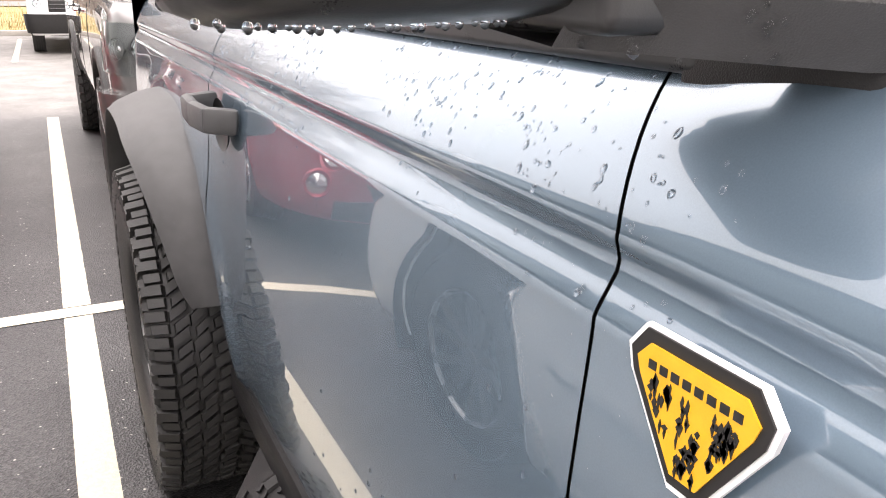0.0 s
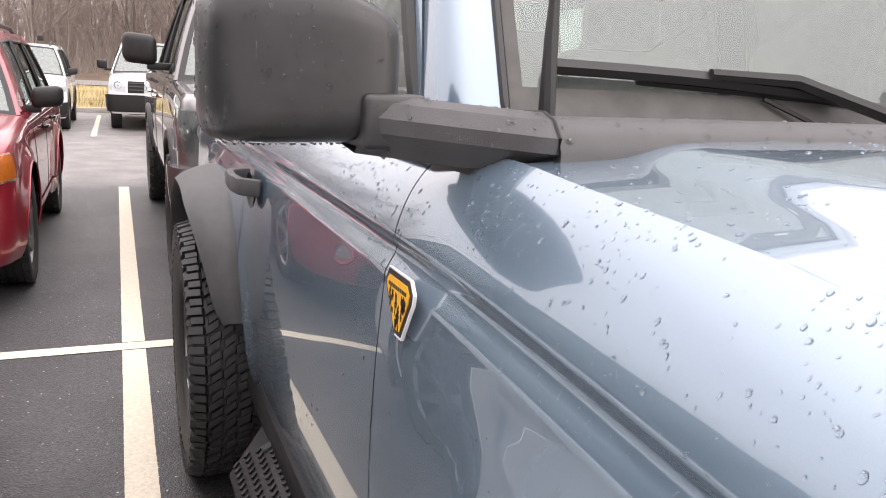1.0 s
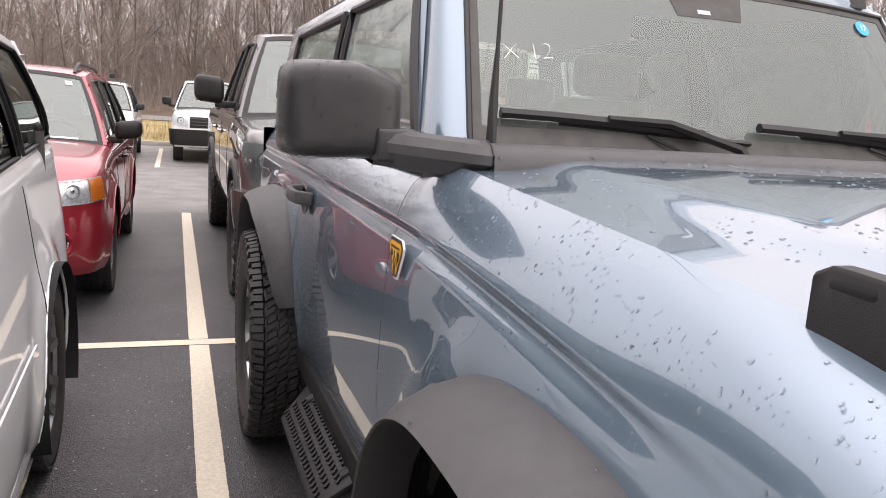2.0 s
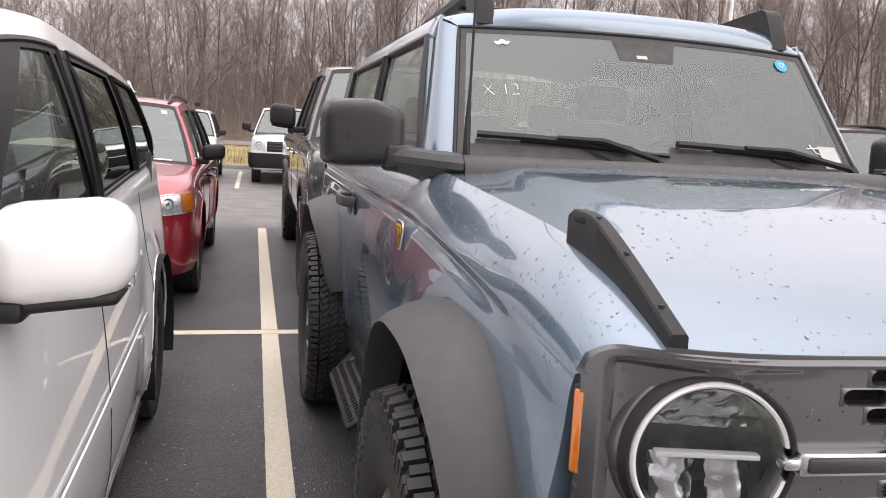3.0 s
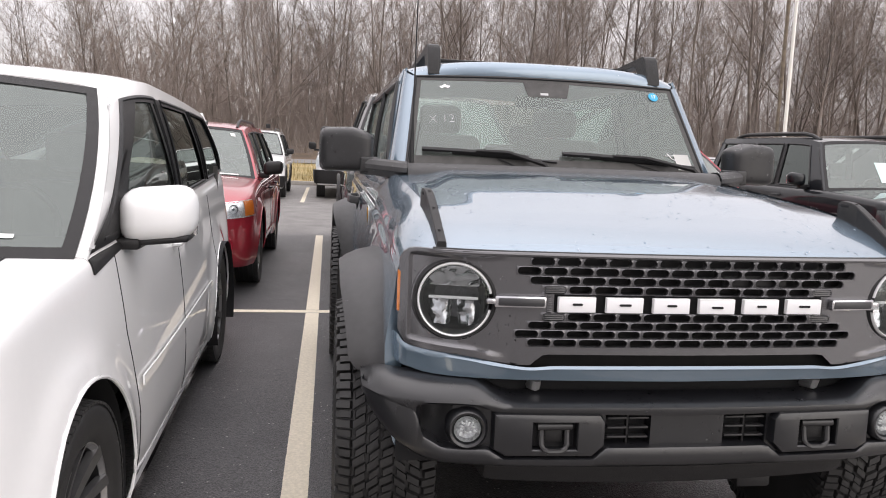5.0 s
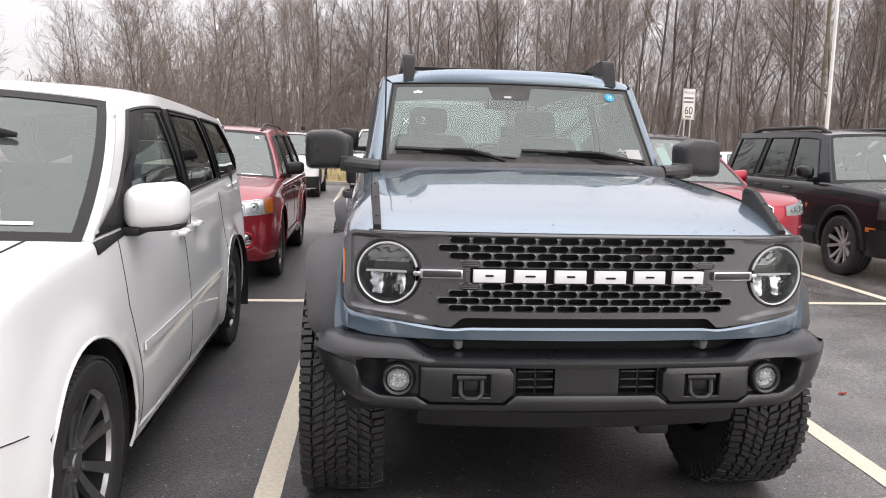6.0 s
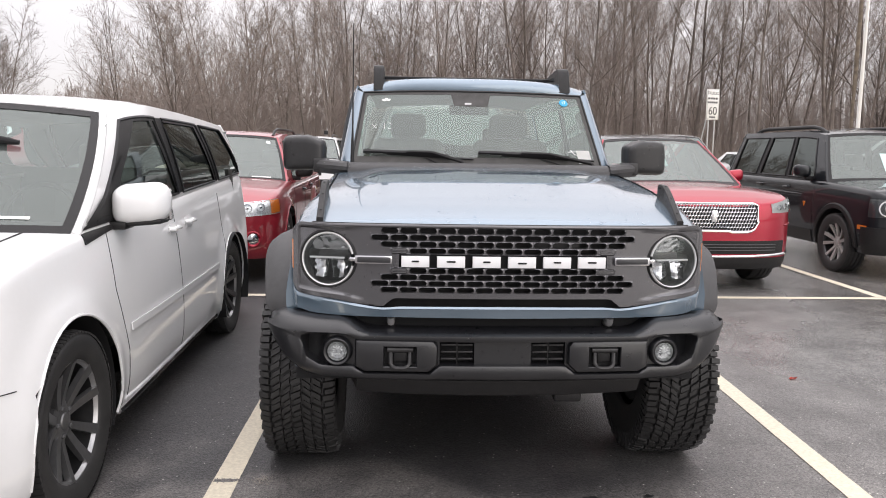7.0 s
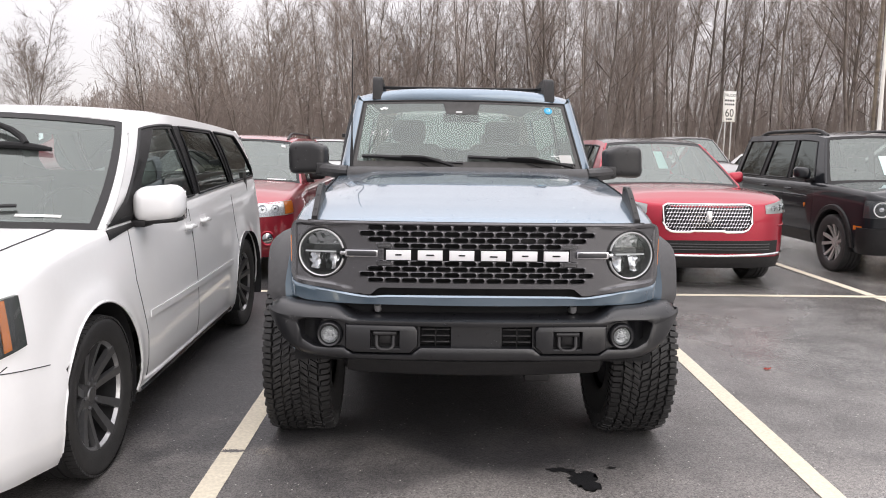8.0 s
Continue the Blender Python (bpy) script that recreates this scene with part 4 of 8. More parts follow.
        part("rear_seat", thick(bm, 0.1), M["seat"], self.root, "dark rear seat back")

    def mirror(self, y, z, mat, w=0.23, h=0.17, d=0.12, out=0.05, base="plastic_dark", sides=(1, -1), arm=0.45):
        for sd in sides:
            x0 = abs(self.at(self.s_of(y), v=1.0).x) - 0.02
            bm = rbox(x0 + out, x0 + out + w, y - d * 0.6, y + d * 0.4, z, z + h, min(h, d) * 0.42, seg=4)
            for v in bm.verts:
                f = (v.co.x - x0 - out) / w
                v.co.y += 0.045 * f * f
                v.co.z += 0.02 * f
                v.co.x *= sd
            bmesh.ops.recalc_face_normals(bm, faces=bm.faces[:])
            mo = part("wing_mirror", bm, M[mat], self.root)
            if arm > 0.6:
                # black lower shell
                bm = rbox(x0 + out + 0.012, x0 + out + w * 0.90, y - d * 0.46, y + d * 0.30, z - 0.006, z + 0.018, 0.010, seg=3)
                for v in bm.verts:
                    f = (v.co.x - x0 - out) / w
                    v.co = Vector((v.co.x * sd, v.co.y + 0.045 * f * f, v.co.z + 0.02 * f))
                bmesh.ops.recalc_face_normals(bm, faces=bm.faces[:])
                part("mirror_shell", bm, M[base], mo, "black lower shell")
            bm = rbox(x0 - 0.04, x0 + out + w * min(arm, 0.3), y - d * (0.25 if arm < 0.6 else 0.5), y + d * 0.3, z - 0.03 * (1 if arm < 0.6 else 0.45), z + 0.025, 0.012)
            bmesh.ops.scale(bm, vec=(sd, 1, 1), verts=bm.verts[:])
            bmesh.ops.recalc_face_normals(bm, faces=bm.faces[:])
            part("mirror_arm", bm, M[base], mo, "black mirror arm")
            bm = rbox(x0 + out + 0.015, x0 + out + w - 0.015, y + d * 0.38, y + d * 0.42, z + 0.02, z + h - 0.02, 0.008)
            for v in bm.verts:
                v.co.y += 0.03
            bmesh.ops.scale(bm, vec=(sd, 1, 1), verts=bm.verts[:])
            bmesh.ops.recalc_face_normals(bm, faces=bm.faces[:])
            part("mirror_glass", bm, M["chrome"], mo)

    def handle(self, y, z, mat, side, w=0.17):
        s = self.s_of(y)
        pts = [self.at(s - w / 2, z, 0.004, side=side), self.at(s - w / 2 + 0.02, z, 0.028, side=side), self.at(s, z + 0.006, 0.036, side=side), self.at(s + w / 2 - 0.02, z, 0.028, side=side), self.at(s + w / 2, z, 0.004, side=side)]
        h = part("door_handle", tube(pts, (0.012, 0.014, 0.013, 0.014, 0.012), 8), mat, self.root)
        self.sheet("handle_cup", s - 0.06, s + 0.06, z - 0.032, z + 0.03, M["seal"] if mat != self.paint else self.paint, 0.003, side, 6, 4, h, rim=0.003)

    def seam(self, path, side):
        dense = [(a[0] + (b[0] - a[0]) * k / 8, a[1] + (b[1] - a[1]) * k / 8) for a, b in zip(path, path[1:]) for k in range(8)] + [path[-1]]
        self.line("panel_gap", dense, 0.0021, M["seal"], side, 0.0006)

    def lamp(self, name, s0, s1, top, bot, side=1, bulbs=((0.5, 0.5, 0.05),), amber=None, dark=True, label="clear headlamp"):
        """A headlamp: dark tray, bowl reflectors and a clear cover."""
        z0, z1 = min(bot(0), bot(1), bot(0.5)), max(top(0), top(1), top(0.5))
        tray = self.sheet(name, s0, s1, z0, z1, M[dark if isinstance(dark, str) else "lamp_dark" if dark else "lamp_facet"], 0.002, side, 14, 6, None, label, top, bot, rim=0.0)
        for u, v, r in bulbs:
            s = s0 + (s1 - s0) * u
            z = bot(u) + (top(u) - bot(u)) * v
            p, q = self.at(abs(s), z, 0.006, side=side), self.at(abs(s), z, 0.1, side=side)
            m = Matrix.Translation(p) @ (q - p).to_track_quat("X", "Z").to_matrix().to_4x4()
            bm = lathe([(r, 0.012), (r * 0.97, 0.006), (r * 0.7, -0.012), (r * 0.35, -0.02), (r * 0.3, 0.0), (0, 0.006)], 24, at=m)
            part("reflector", tidy(bm), M["lamp_in"], tray, "silvered lamp reflector")
        if amber:
            a, b = amber
            sa, sb = s0 + (s1 - s0) * a, s0 + (s1 - s0) * b
            self.sheet("indicator", sa, sb, 0, 1, M["amber"], 0.012, side, 6, 5, tray, "amber indicator lens",
                       top=lambda u: top(a + (b - a) * u) - 0.008, bot=lambda u: bot(a + (b - a) * u) + 0.008)
        cover = self.sheet("lamp_cover", s0, s1, z0, z1, M["lamp_glass"], 0.022, side, 14, 6, tray, "clear plastic cover", top, bot, rim=0.02)
        cover.visible_shadow = False
        return tray

    def rails(self, x, y0, y1, mat, h=0.05, r=0.017):
        for sd in (1, -1):
            pts = []
            for k in range(13):
                u = k / 12
                y = y0 + (y1 - y0) * u
                e = min(1.0, min(u, 1 - u) * 9)
                z = self.roof_fn((y - self.roof_fn(0, 0).y) / (self.roof_fn(1, 0).y - self.roof_fn(0, 0).y), 0.5 + 0.5 * x / 0.62).z
                pts.append((sd * x, y, z + h * e))
            part("roof_rail", tube(pts, r, 8), M[mat], self.root, "dark roof rail")

# ---- the blue-grey off-roader, nose to -y, front axle at y = 0.62 ----
truck = thing("off_road_suv", pose(0, 0, 0), "blue-grey two-door off-road SUV beaded with rain, knobbly tyres", "car", "parked cars")
AXLE_F, AXLE_R, TYRE_R = 0.62, 3.17, 0.445
SEAM_F, SEAM_R = 1.405, 2.64
crease_z = lambda y: curve(y, (0.02, 1.085), (0.12, 1.105), (0.45, 1.14), (1.4, 1.20), (4.2, 1.215))
crease_x = lambda y: curve(y, (0.0, 0.80), (0.03, 0.818), (0.10, 0.834), (0.3, 0.840), (1.4, 0.839), (3.9, 0.839), (4.12, 0.82))
shoulder_z = lambda y: curve(y, (0.0, 1.150), (0.05, 1.172), (0.2, 1.222), (0.4, 1.258), (0.8, 1.288), (1.1, 1.308), (1.25, 1.318), (1.34, 1.312), (1.42, 1.296), (1.5, 1.292), (4.2, 1.310))
shoulder_x = lambda y: curve(y, (0.0, 0.722), (0.4, 0.732), (1.25, 0.752), (1.5, 0.768), (3.9, 0.768), (4.12, 0.75))


def flank(y, v, side=-1, off=0.0):
    """The body's side: v = 0 at the sill, 0.7 at the crease, 1 at the shoulder."""
    zc, xc, zs, xs = crease_z(y), crease_x(y), shoulder_z(y), shoulder_x(y)
    deep = max(0.0, min(1.0, (y - 0.22) / 0.40))
    deep = deep * deep * (3 - 2 * deep)
    if v <= 0.7:
        t = v / 0.7
        z = lerp(t, (0, 0.50), (0.10, 0.56), (0.85, zc - 0.065), (0.90, zc - 0.048), (0.95, zc - 0.020), (1.0, zc))
        if t <= 0.85:
            x = xc + curve(t, (0, -0.04), (0.06, -0.006), (0.14, 0.012), (0.32, 0.023), (0.5, 0.026), (0.68, 0.022), (0.85, 0.012))
        else:
            x = xc + lerp(t, (0.85, 0.012), (0.885, 0.0115), (0.90, 0.0095), (0.94, -0.003), (0.955, -0.0045), (0.99, -0.0005), (1.0, -0.001)) * deep + (0.012 - 0.010 * ((t - 0.85) / 0.15) ** 2) * (1 - deep)
    else:
        t = (v - 0.7) / 0.3
        k = 0.42 + 0.45 * (1 - deep)
        zz = t + k * (math.sin(t * math.pi / 2) - t)
        xx = t + k * (1 - math.cos(t * math.pi / 2) - t)
        base = -0.001 * deep + 0.002 * (1 - deep)
        z, x = zc + (zs - zc) * zz, xc + base + (xs - xc - base) * xx
    if v < 0.62:
        # the panel swells round the wheel arches
        for ya, a2, b2 in ((AXLE_F, 0.575, 0.60), (AXLE_R, 0.585, 0.61)):
            d = (abs((y - ya) / a2) ** 2.7 + abs((z - 0.44) / b2) ** 2.7) ** (1 / 2.7)
            x += 0.013 * math.exp(-((d - 1.06) / 0.075) ** 2) * min(1.0, (0.62 - v) / 0.12)
    return Vector((side * (x + off), y, z))


nose_y = lambda x: -0.085 + 0.05 * (abs(x) / 0.84) ** 2 + 0.11 * (abs(x) / 0.84) ** 10
FLARES = ((AXLE_F, 0.45, 0.575, 0.505, 0.63), (AXLE_R, 0.485, 0.585, 0.55, 0.64))


def oval(y, z, ya, a, b, n=2.7):
    return abs((y - ya) / a) ** n + abs((z - 0.44) / b) ** n


in_arch = lambda p: any(oval(p.y, p.z, ya, (a + a2) / 2, (b + b2) / 2) < 1 for ya, a, b, a2, b2 in FLARES)
V_ROWS = [0.0, 0.02, 0.042, 0.07, 0.1, 0.15, 0.2, 0.25, 0.3, 0.35, 0.4, 0.45, 0.5, 0.54, 0.57, 0.588, 0.595, 0.607, 0.6195, 0.63, 0.645, 0.658, 0.6685, 0.68, 0.693, 0.70, 0.707, 0.72, 0.74, 0.77, 0.80, 0.84, 0.88, 0.92, 0.96, 1.0]
for side in (-1, 1):
    for nm, y0, y1, n, lab in (("front_wing", 0.03, SEAM_F - 0.0018, 46, "blue-grey front wing"), ("door", SEAM_F + 0.0018, SEAM_R - 0.003, 40, "long blue-grey door"), ("rear_quarter", SEAM_R + 0.003, 4.12, 44, "blue-grey rear quarter panel")):
        def fn(u, v, y0=y0, y1=y1, nm=nm):
            ya = y0
            if nm == "front_wing":
                ya = nose_y(0.85 - 0.125 * max(0.0, (v - 0.7) / 0.3)) - 0.004
            y = ya + (y1 - ya) * max(0.0, u)
            bend = 0.042 * max(0.0, (v - 0.7) / 0.3)
            w = 1 - abs(y - SEAM_F) / 1.2
            p = flank(y + bend * max(0.0, w), v, side)
            return p - Vector((side * 0.05, -0.012, 0)) if u < 0 else p
        bm = patch(fn, ([-0.001] if nm == "front_wing" else []) + [k / n for k in range(n + 1)], V_ROWS, skip=in_arch)
        tidy(bm, 1e-6)
        f = max(bm.faces, key=lambda q: q.calc_area())
        if f.normal.x * side < 0:
            bmesh.ops.reverse_faces(bm, faces=bm.faces[:])
        panel = part(nm, bm, M["blue"], truck, lab, sharp=70)
        if nm == "door":
            # pull handle with its cup
            bar = bmesh.new()
            zz = 1.125
            pts = [(side * 0.862, 2.36, zz - 0.004), (side * 0.905, 2.375, zz), (side * 0.915, 2.44, zz + 0.002), (side * 0.912, 2.52, zz + 0.004), (side * 0.862, 2.535, zz + 0.006)]
            for a, b in zip(pts, pts[1:]):
                d = (Vector(b) - Vector(a))
                m = Matrix.Translation((Vector(a) + Vector(b)) / 2) @ d.to_track_quat("Y", "Z").to_matrix().to_4x4()
                rbox(-0.011, 0.011, -d.length / 2 - 0.006, d.length / 2 + 0.006, -0.022, 0.022, 0.008, bar, m=m)
            h = part("door_handle", bar, M["plastic"], panel, "grey plastic pull handle")
            cup = lathe([(0.0, -0.004), (0.03, 0.0), (0.042, 0.005), (0.046, 0.009)], 24)
            bmesh.ops.transform(cup, matrix=Matrix.Translation((side * 0.862, 2.445, 1.105)) @ Matrix.Diagonal((side, 1.4, 1, 1)), verts=cup.verts[:])
            part("handle_cup", cup, M["seal"], h)
    # dark jambs behind the gaps
    for ys in (SEAM_F, SEAM_R):
        bend = lambda v: 0.042 * max(0.0, (v - 0.7) / 0.3) if ys == SEAM_F else 0.0
        bm = patch(lambda u, v: flank(ys - 0.02 + 0.04 * u + bend(v), v, side, -0.007), 2, V_ROWS)
        part("door_jamb", bm, M["seal"], truck)
    # sill
    bm = rbox(0.70, 0.845, 1.05, 2.7, 0.44, 0.53, 0.02)
    bmesh.ops.scale(bm, vec=(side, 1, 1), verts=bm.verts[:])
    bmesh.ops.recalc_face_normals(bm, faces=bm.faces[:])
    part("sill", bm, M["plastic_dark"], truck)
    # flares
    for k, (ya, a, b, a2, b2) in enumerate(FLARES):
        def flare(u, v, ya=ya, a=a, b=b, a2=a2, b2=b2, k=k):
            t0, t1 = (radians(-6), radians(155)) if k == 0 else (radians(-14), radians(164))
            t = t0 + (t1 - t0) * u
            c, s_ = math.cos(t), math.sin(t)
            e = 2 / 2.7
            prof = ((0.0, 0.90), (0.0, 0.985), (0.012, 0.997), (0.05, 1.0), (0.45, 0.972), (0.8, 0.925), (1.0, 0.872), (1.0, 0.84))[round(v * 7)]
            w, x = prof
            if k == 1:
                w *= 1 - 0.45 * max(0.0, (u - 0.70) / 0.30) ** 1.4
            aa, bb = a + (a2 - a) * w * (0.62 + 0.76 * max(0.0, -c - 0.5) if k == 0 and c < 0 else 1.0), b + (b2 - b) * w
            y = ya + aa * math.copysign(abs(c) ** e, c)
            z = 0.44 + bb * math.copysign(abs(s_) ** e, s_)
            end = min(1.0, min(u, 1 - u) * 12 + 0.7)
            x = 0.86 + (x - 0.86) * (0.35 + 0.65 * end)
            if k == 1:
                x = 0.855 + (x - 0.855) * (1 - 0.50 * max(0.0, (u - 0.70) / 0.30) ** 1.4)
            if k == 0 and c < 0:
                x -= 0.07 * max(0.0, -c - 0.35) ** 1.5
            return Vector((side * x, y, z))
        bm = patch(flare, 56, 7)
        tidy(bm)
        part("wheel_flare", bm, M["plastic"], truck, "grey plastic wheel-arch flare", sharp=30)
        # liner in near-black, the arch's shade put into its colour
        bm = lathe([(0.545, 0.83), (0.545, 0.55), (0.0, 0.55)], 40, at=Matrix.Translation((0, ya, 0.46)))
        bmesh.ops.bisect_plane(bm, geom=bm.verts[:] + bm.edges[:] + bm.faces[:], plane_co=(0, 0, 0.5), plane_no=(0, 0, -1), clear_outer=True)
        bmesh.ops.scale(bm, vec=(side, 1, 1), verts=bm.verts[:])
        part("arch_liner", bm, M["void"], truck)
    # side step with its tread
    tilt = Matrix.Translation((side * 0.885, 0, 0.435)) @ Matrix.Rotation(radians(30 * side), 4, "Y")
    bm = rbox(-0.078, 0.078, 1.68, 2.38, -0.022, 0.0, 0.008, m=tilt)
    for v in bm.verts:
        v.co.y += 0.10 * (abs(v.co.x) - 0.885) / 0.08 * (-1 if v.co.y > 2 else 0)
    step = part("side_step", bm, M["plastic_dark"], truck, "black side step with raised tread")
    bm = bmesh.new()
    for i in range(22):
        for j in range(4):
            rbox(-0.009, 0.009, -0.004, 0.004, 0.0, 0.006, 0, bm)
            bm.verts.ensure_lookup_table()
            m = tilt @ Matrix.Translation((-0.05 + 0.033 * j, 1.72 + 0.028 * i + (0.014 if j % 2 else 0), 0)) @ Matrix.Rotation(radians(40), 4, "Z")
            for v in bm.verts[-8:]:
                v.co = m @ v.co
    part("step_tread", bm, M["plastic_dark"], step, kind="stuff")
    for y in (1.74, 2.30):
        bm = tube([(side * 0.74, y, 0.5), (side * 0.86, y, 0.44)], 0.022, 8)
        part("step_bracket", bm, M["plastic_dark"], step)
    # amber marker on the nose's corner
    mm = Matrix.Translation((side * 0.829, 0.066, 1.024)) @ Matrix.Rotation(radians(62 * side), 4, "Z")
    ml = part("side_marker", rbox(-0.010, 0.010, -0.011, 0.01, -0.062, 0.062, 0.005, seg=3, m=mm), M["amber"], truck, "amber side marker lens")
    part("marker_frame", rbox(-0.0135, 0.0135, -0.009, 0.012, -0.067, 0.067, 0.006, seg=3, m=mm), M["plastic_dark"], ml)
    # trail sight on the wing
    sight_z = lambda u: curve(u, (0, 1.176), (0.12, 1.198), (0.35, 1.240), (0.62, 1.286), (0.74, 1.302), (0.82, 1.307), (0.97, 1.309), (1.0, 1.300))

    def sight(u, v):
        y = 0.008 + 0.352 * u
        base = Vector((shoulder_x(y) + 0.002, y, shoulder_z(y) - 0.014))
        h = sight_z(u) - base.z
        ring = ((-0.0140, 0), (-0.0135, h - 0.004), (-0.0105, h), (0.0105, h), (0.0135, h - 0.004), (0.0140, 0))[min(5, round(v * 5))]
        return Vector((side * (base.x + ring[0]), y, base.z + ring[1]))
    bm = patch(sight, 20, 5)
    for u in (0, 1):
        bm.faces.new([bm.verts.new(sight(u, j / 5)) for j in range(6)])
    tidy(bm)
    ts = part("trail_sight", bm, M["plastic_dark"], truck, "black trail sight on the wing top")
    # raised black box that stands in for the shaded opening of a slot
    bm = rbox(-0.0150, 0.0150, 0.290, 0.345, -0.0075, 0.0075, 0.006, m=Matrix.Translation((side * (shoulder_x(0.32) + 0.002), 0.0, 1.293)))
    part("sight_slot", bm, M["void"], ts)
    for yy in (0.06, 0.17, 0.27):
        p = Vector((side * (shoulder_x(yy) + 0.002), yy, sight_z((yy - 0.008) / 0.352) + 0.001))
        part("bolt", lathe([(0.005, -0.002), (0.0045, 0.001), (0, 0.0012)], 10, at=Matrix.Translation(p) @ Matrix.Rotation(radians(-90), 4, "Y")), M["seal"], ts)


def hood_point(x, y):
    e = abs(x) / 0.712
    mid = curve(y, (0.0, 1.158), (0.02, 1.178), (0.07, 1.203), (0.2, 1.246), (0.36, 1.284), (0.55, 1.310), (0.85, 1.336), (1.22, 1.352))
    edge = shoulder_z(y) - 0.004
    k = 1 - e ** 3.2
    flat_top = max(0.0, min(1.0, (0.86 - e) / 0.16)) * max(0.0, min(1.0, (y - 0.30) / 0.25))
    flat_top = flat_top * flat_top * (3 - 2 * flat_top)
    return Vector((x * (shoulder_x(y) - 0.005) / 0.712, y - 0.018 * (1 - e ** 4) * max(0, 1 - y / 0.2), edge + (mid - edge - 0.016) * k + 0.016 * flat_top))


bm = patch(lambda u, v: hood_point(-0.712 + 1.424 * v, 0.0 + 1.235 * u ** 1.15), 44, 56)
tidy(bm)
if sum(f.normal.z for f in bm.faces) < 0:
    bmesh.ops.reverse_faces(bm, faces=bm.faces[:])
part("bonnet", bm, M["blue"], truck, "wet blue-grey bonnet with a raised middle", sharp=60)
for side in (-1, 1):
    bm = bmesh.new()
    patch(lambda u, v: Vector((side * (shoulder_x(0.01 + 1.24 * u) - 0.015 + 0.02 * v), 0.01 + 1.24 * u, shoulder_z(0.01 + 1.24 * u) - 0.012)), 30, 2, bm)
    part("bonnet_gap", bm, M["seal"], truck)
part("nose_seal", tube([(k * 0.05, nose_y(k * 0.05) + 0.006, 1.158) for k in range(-15, 16)], 0.005, 6), M["seal"], truck)

# ---- nose: grille panel with its slots ----
strip_hi = lambda x: curve(abs(x), (0, 0.838), (0.40, 0.836), (0.467, 0.831), (0.563, 0.842), (0.659, 0.860), (0.755, 0.868), (0.80, 0.871), (0.826, 0.882), (0.84, 0.908))
nose_lo = lambda x: curve(abs(x), (0, 0.868), (0.425, 0.868), (0.445, 0.858), (0.468, 0.836), (0.50, 0.836), (0.563, 0.845), (0.659, 0.862), (0.755, 0.870), (0.80, 0.873), (0.822, 0.884), (0.838, 0.912))
LAMP_X, LAMP_Z, LAMP_R = 0.688, 1.017, 0.108
ROWS_UP = [(1.133, False), (1.107, True), (1.081, False), (1.055, True)]
ROWS_LO = [(0.977, True), (0.952, False), (0.927, True), (0.902, False)]
PITCH = 0.0745
slots = []
for rows, short, th in ((ROWS_UP, 3, 0.026), (ROWS_LO, 0, 0.025)):
    for i, (z, odd) in enumerate(rows):
        n = 14 if odd else 13
        for k in range(n):
            if i == short and k in (0, n - 1):
                continue
            slots.append(((k - (n - 1) / 2) * PITCH, z, th, i == short and k in (1, n - 2)))
holes = [(x - PITCH / 2, x + PITCH / 2, z - th / 2, z + th / 2) for x, z, th, _ in slots]
xs = sorted({round(s * k * PITCH / 2, 5) for k in range(0, 15) for s in (1, -1)} | {round(s * (0.5215 + 0.0132 * k), 5) for k in range(0, 25) for s in (1, -1)})
zs = sorted({round(z + d * th / 2, 5) for rows, th in ((ROWS_UP, 0.026), (ROWS_LO, 0.025)) for z, _ in rows for d in (-1, 1)} | {1.158, 1.154, 1.15, 1.03, 1.018, 1.005, 0.87})


def nose_skip(c):
    if math.hypot(abs(c.x) - LAMP_X, c.z - LAMP_Z) < LAMP_R - 0.004:
        return True
    if abs(c.x) < 0.42 and 0.9905 < c.z < 1.041:
        return True
    return any(a < c.x < b and lo < c.z < hi for a, b, lo, hi in holes)


def nose(x, z):
    return Vector((x, nose_y(x) + 0.004, z))


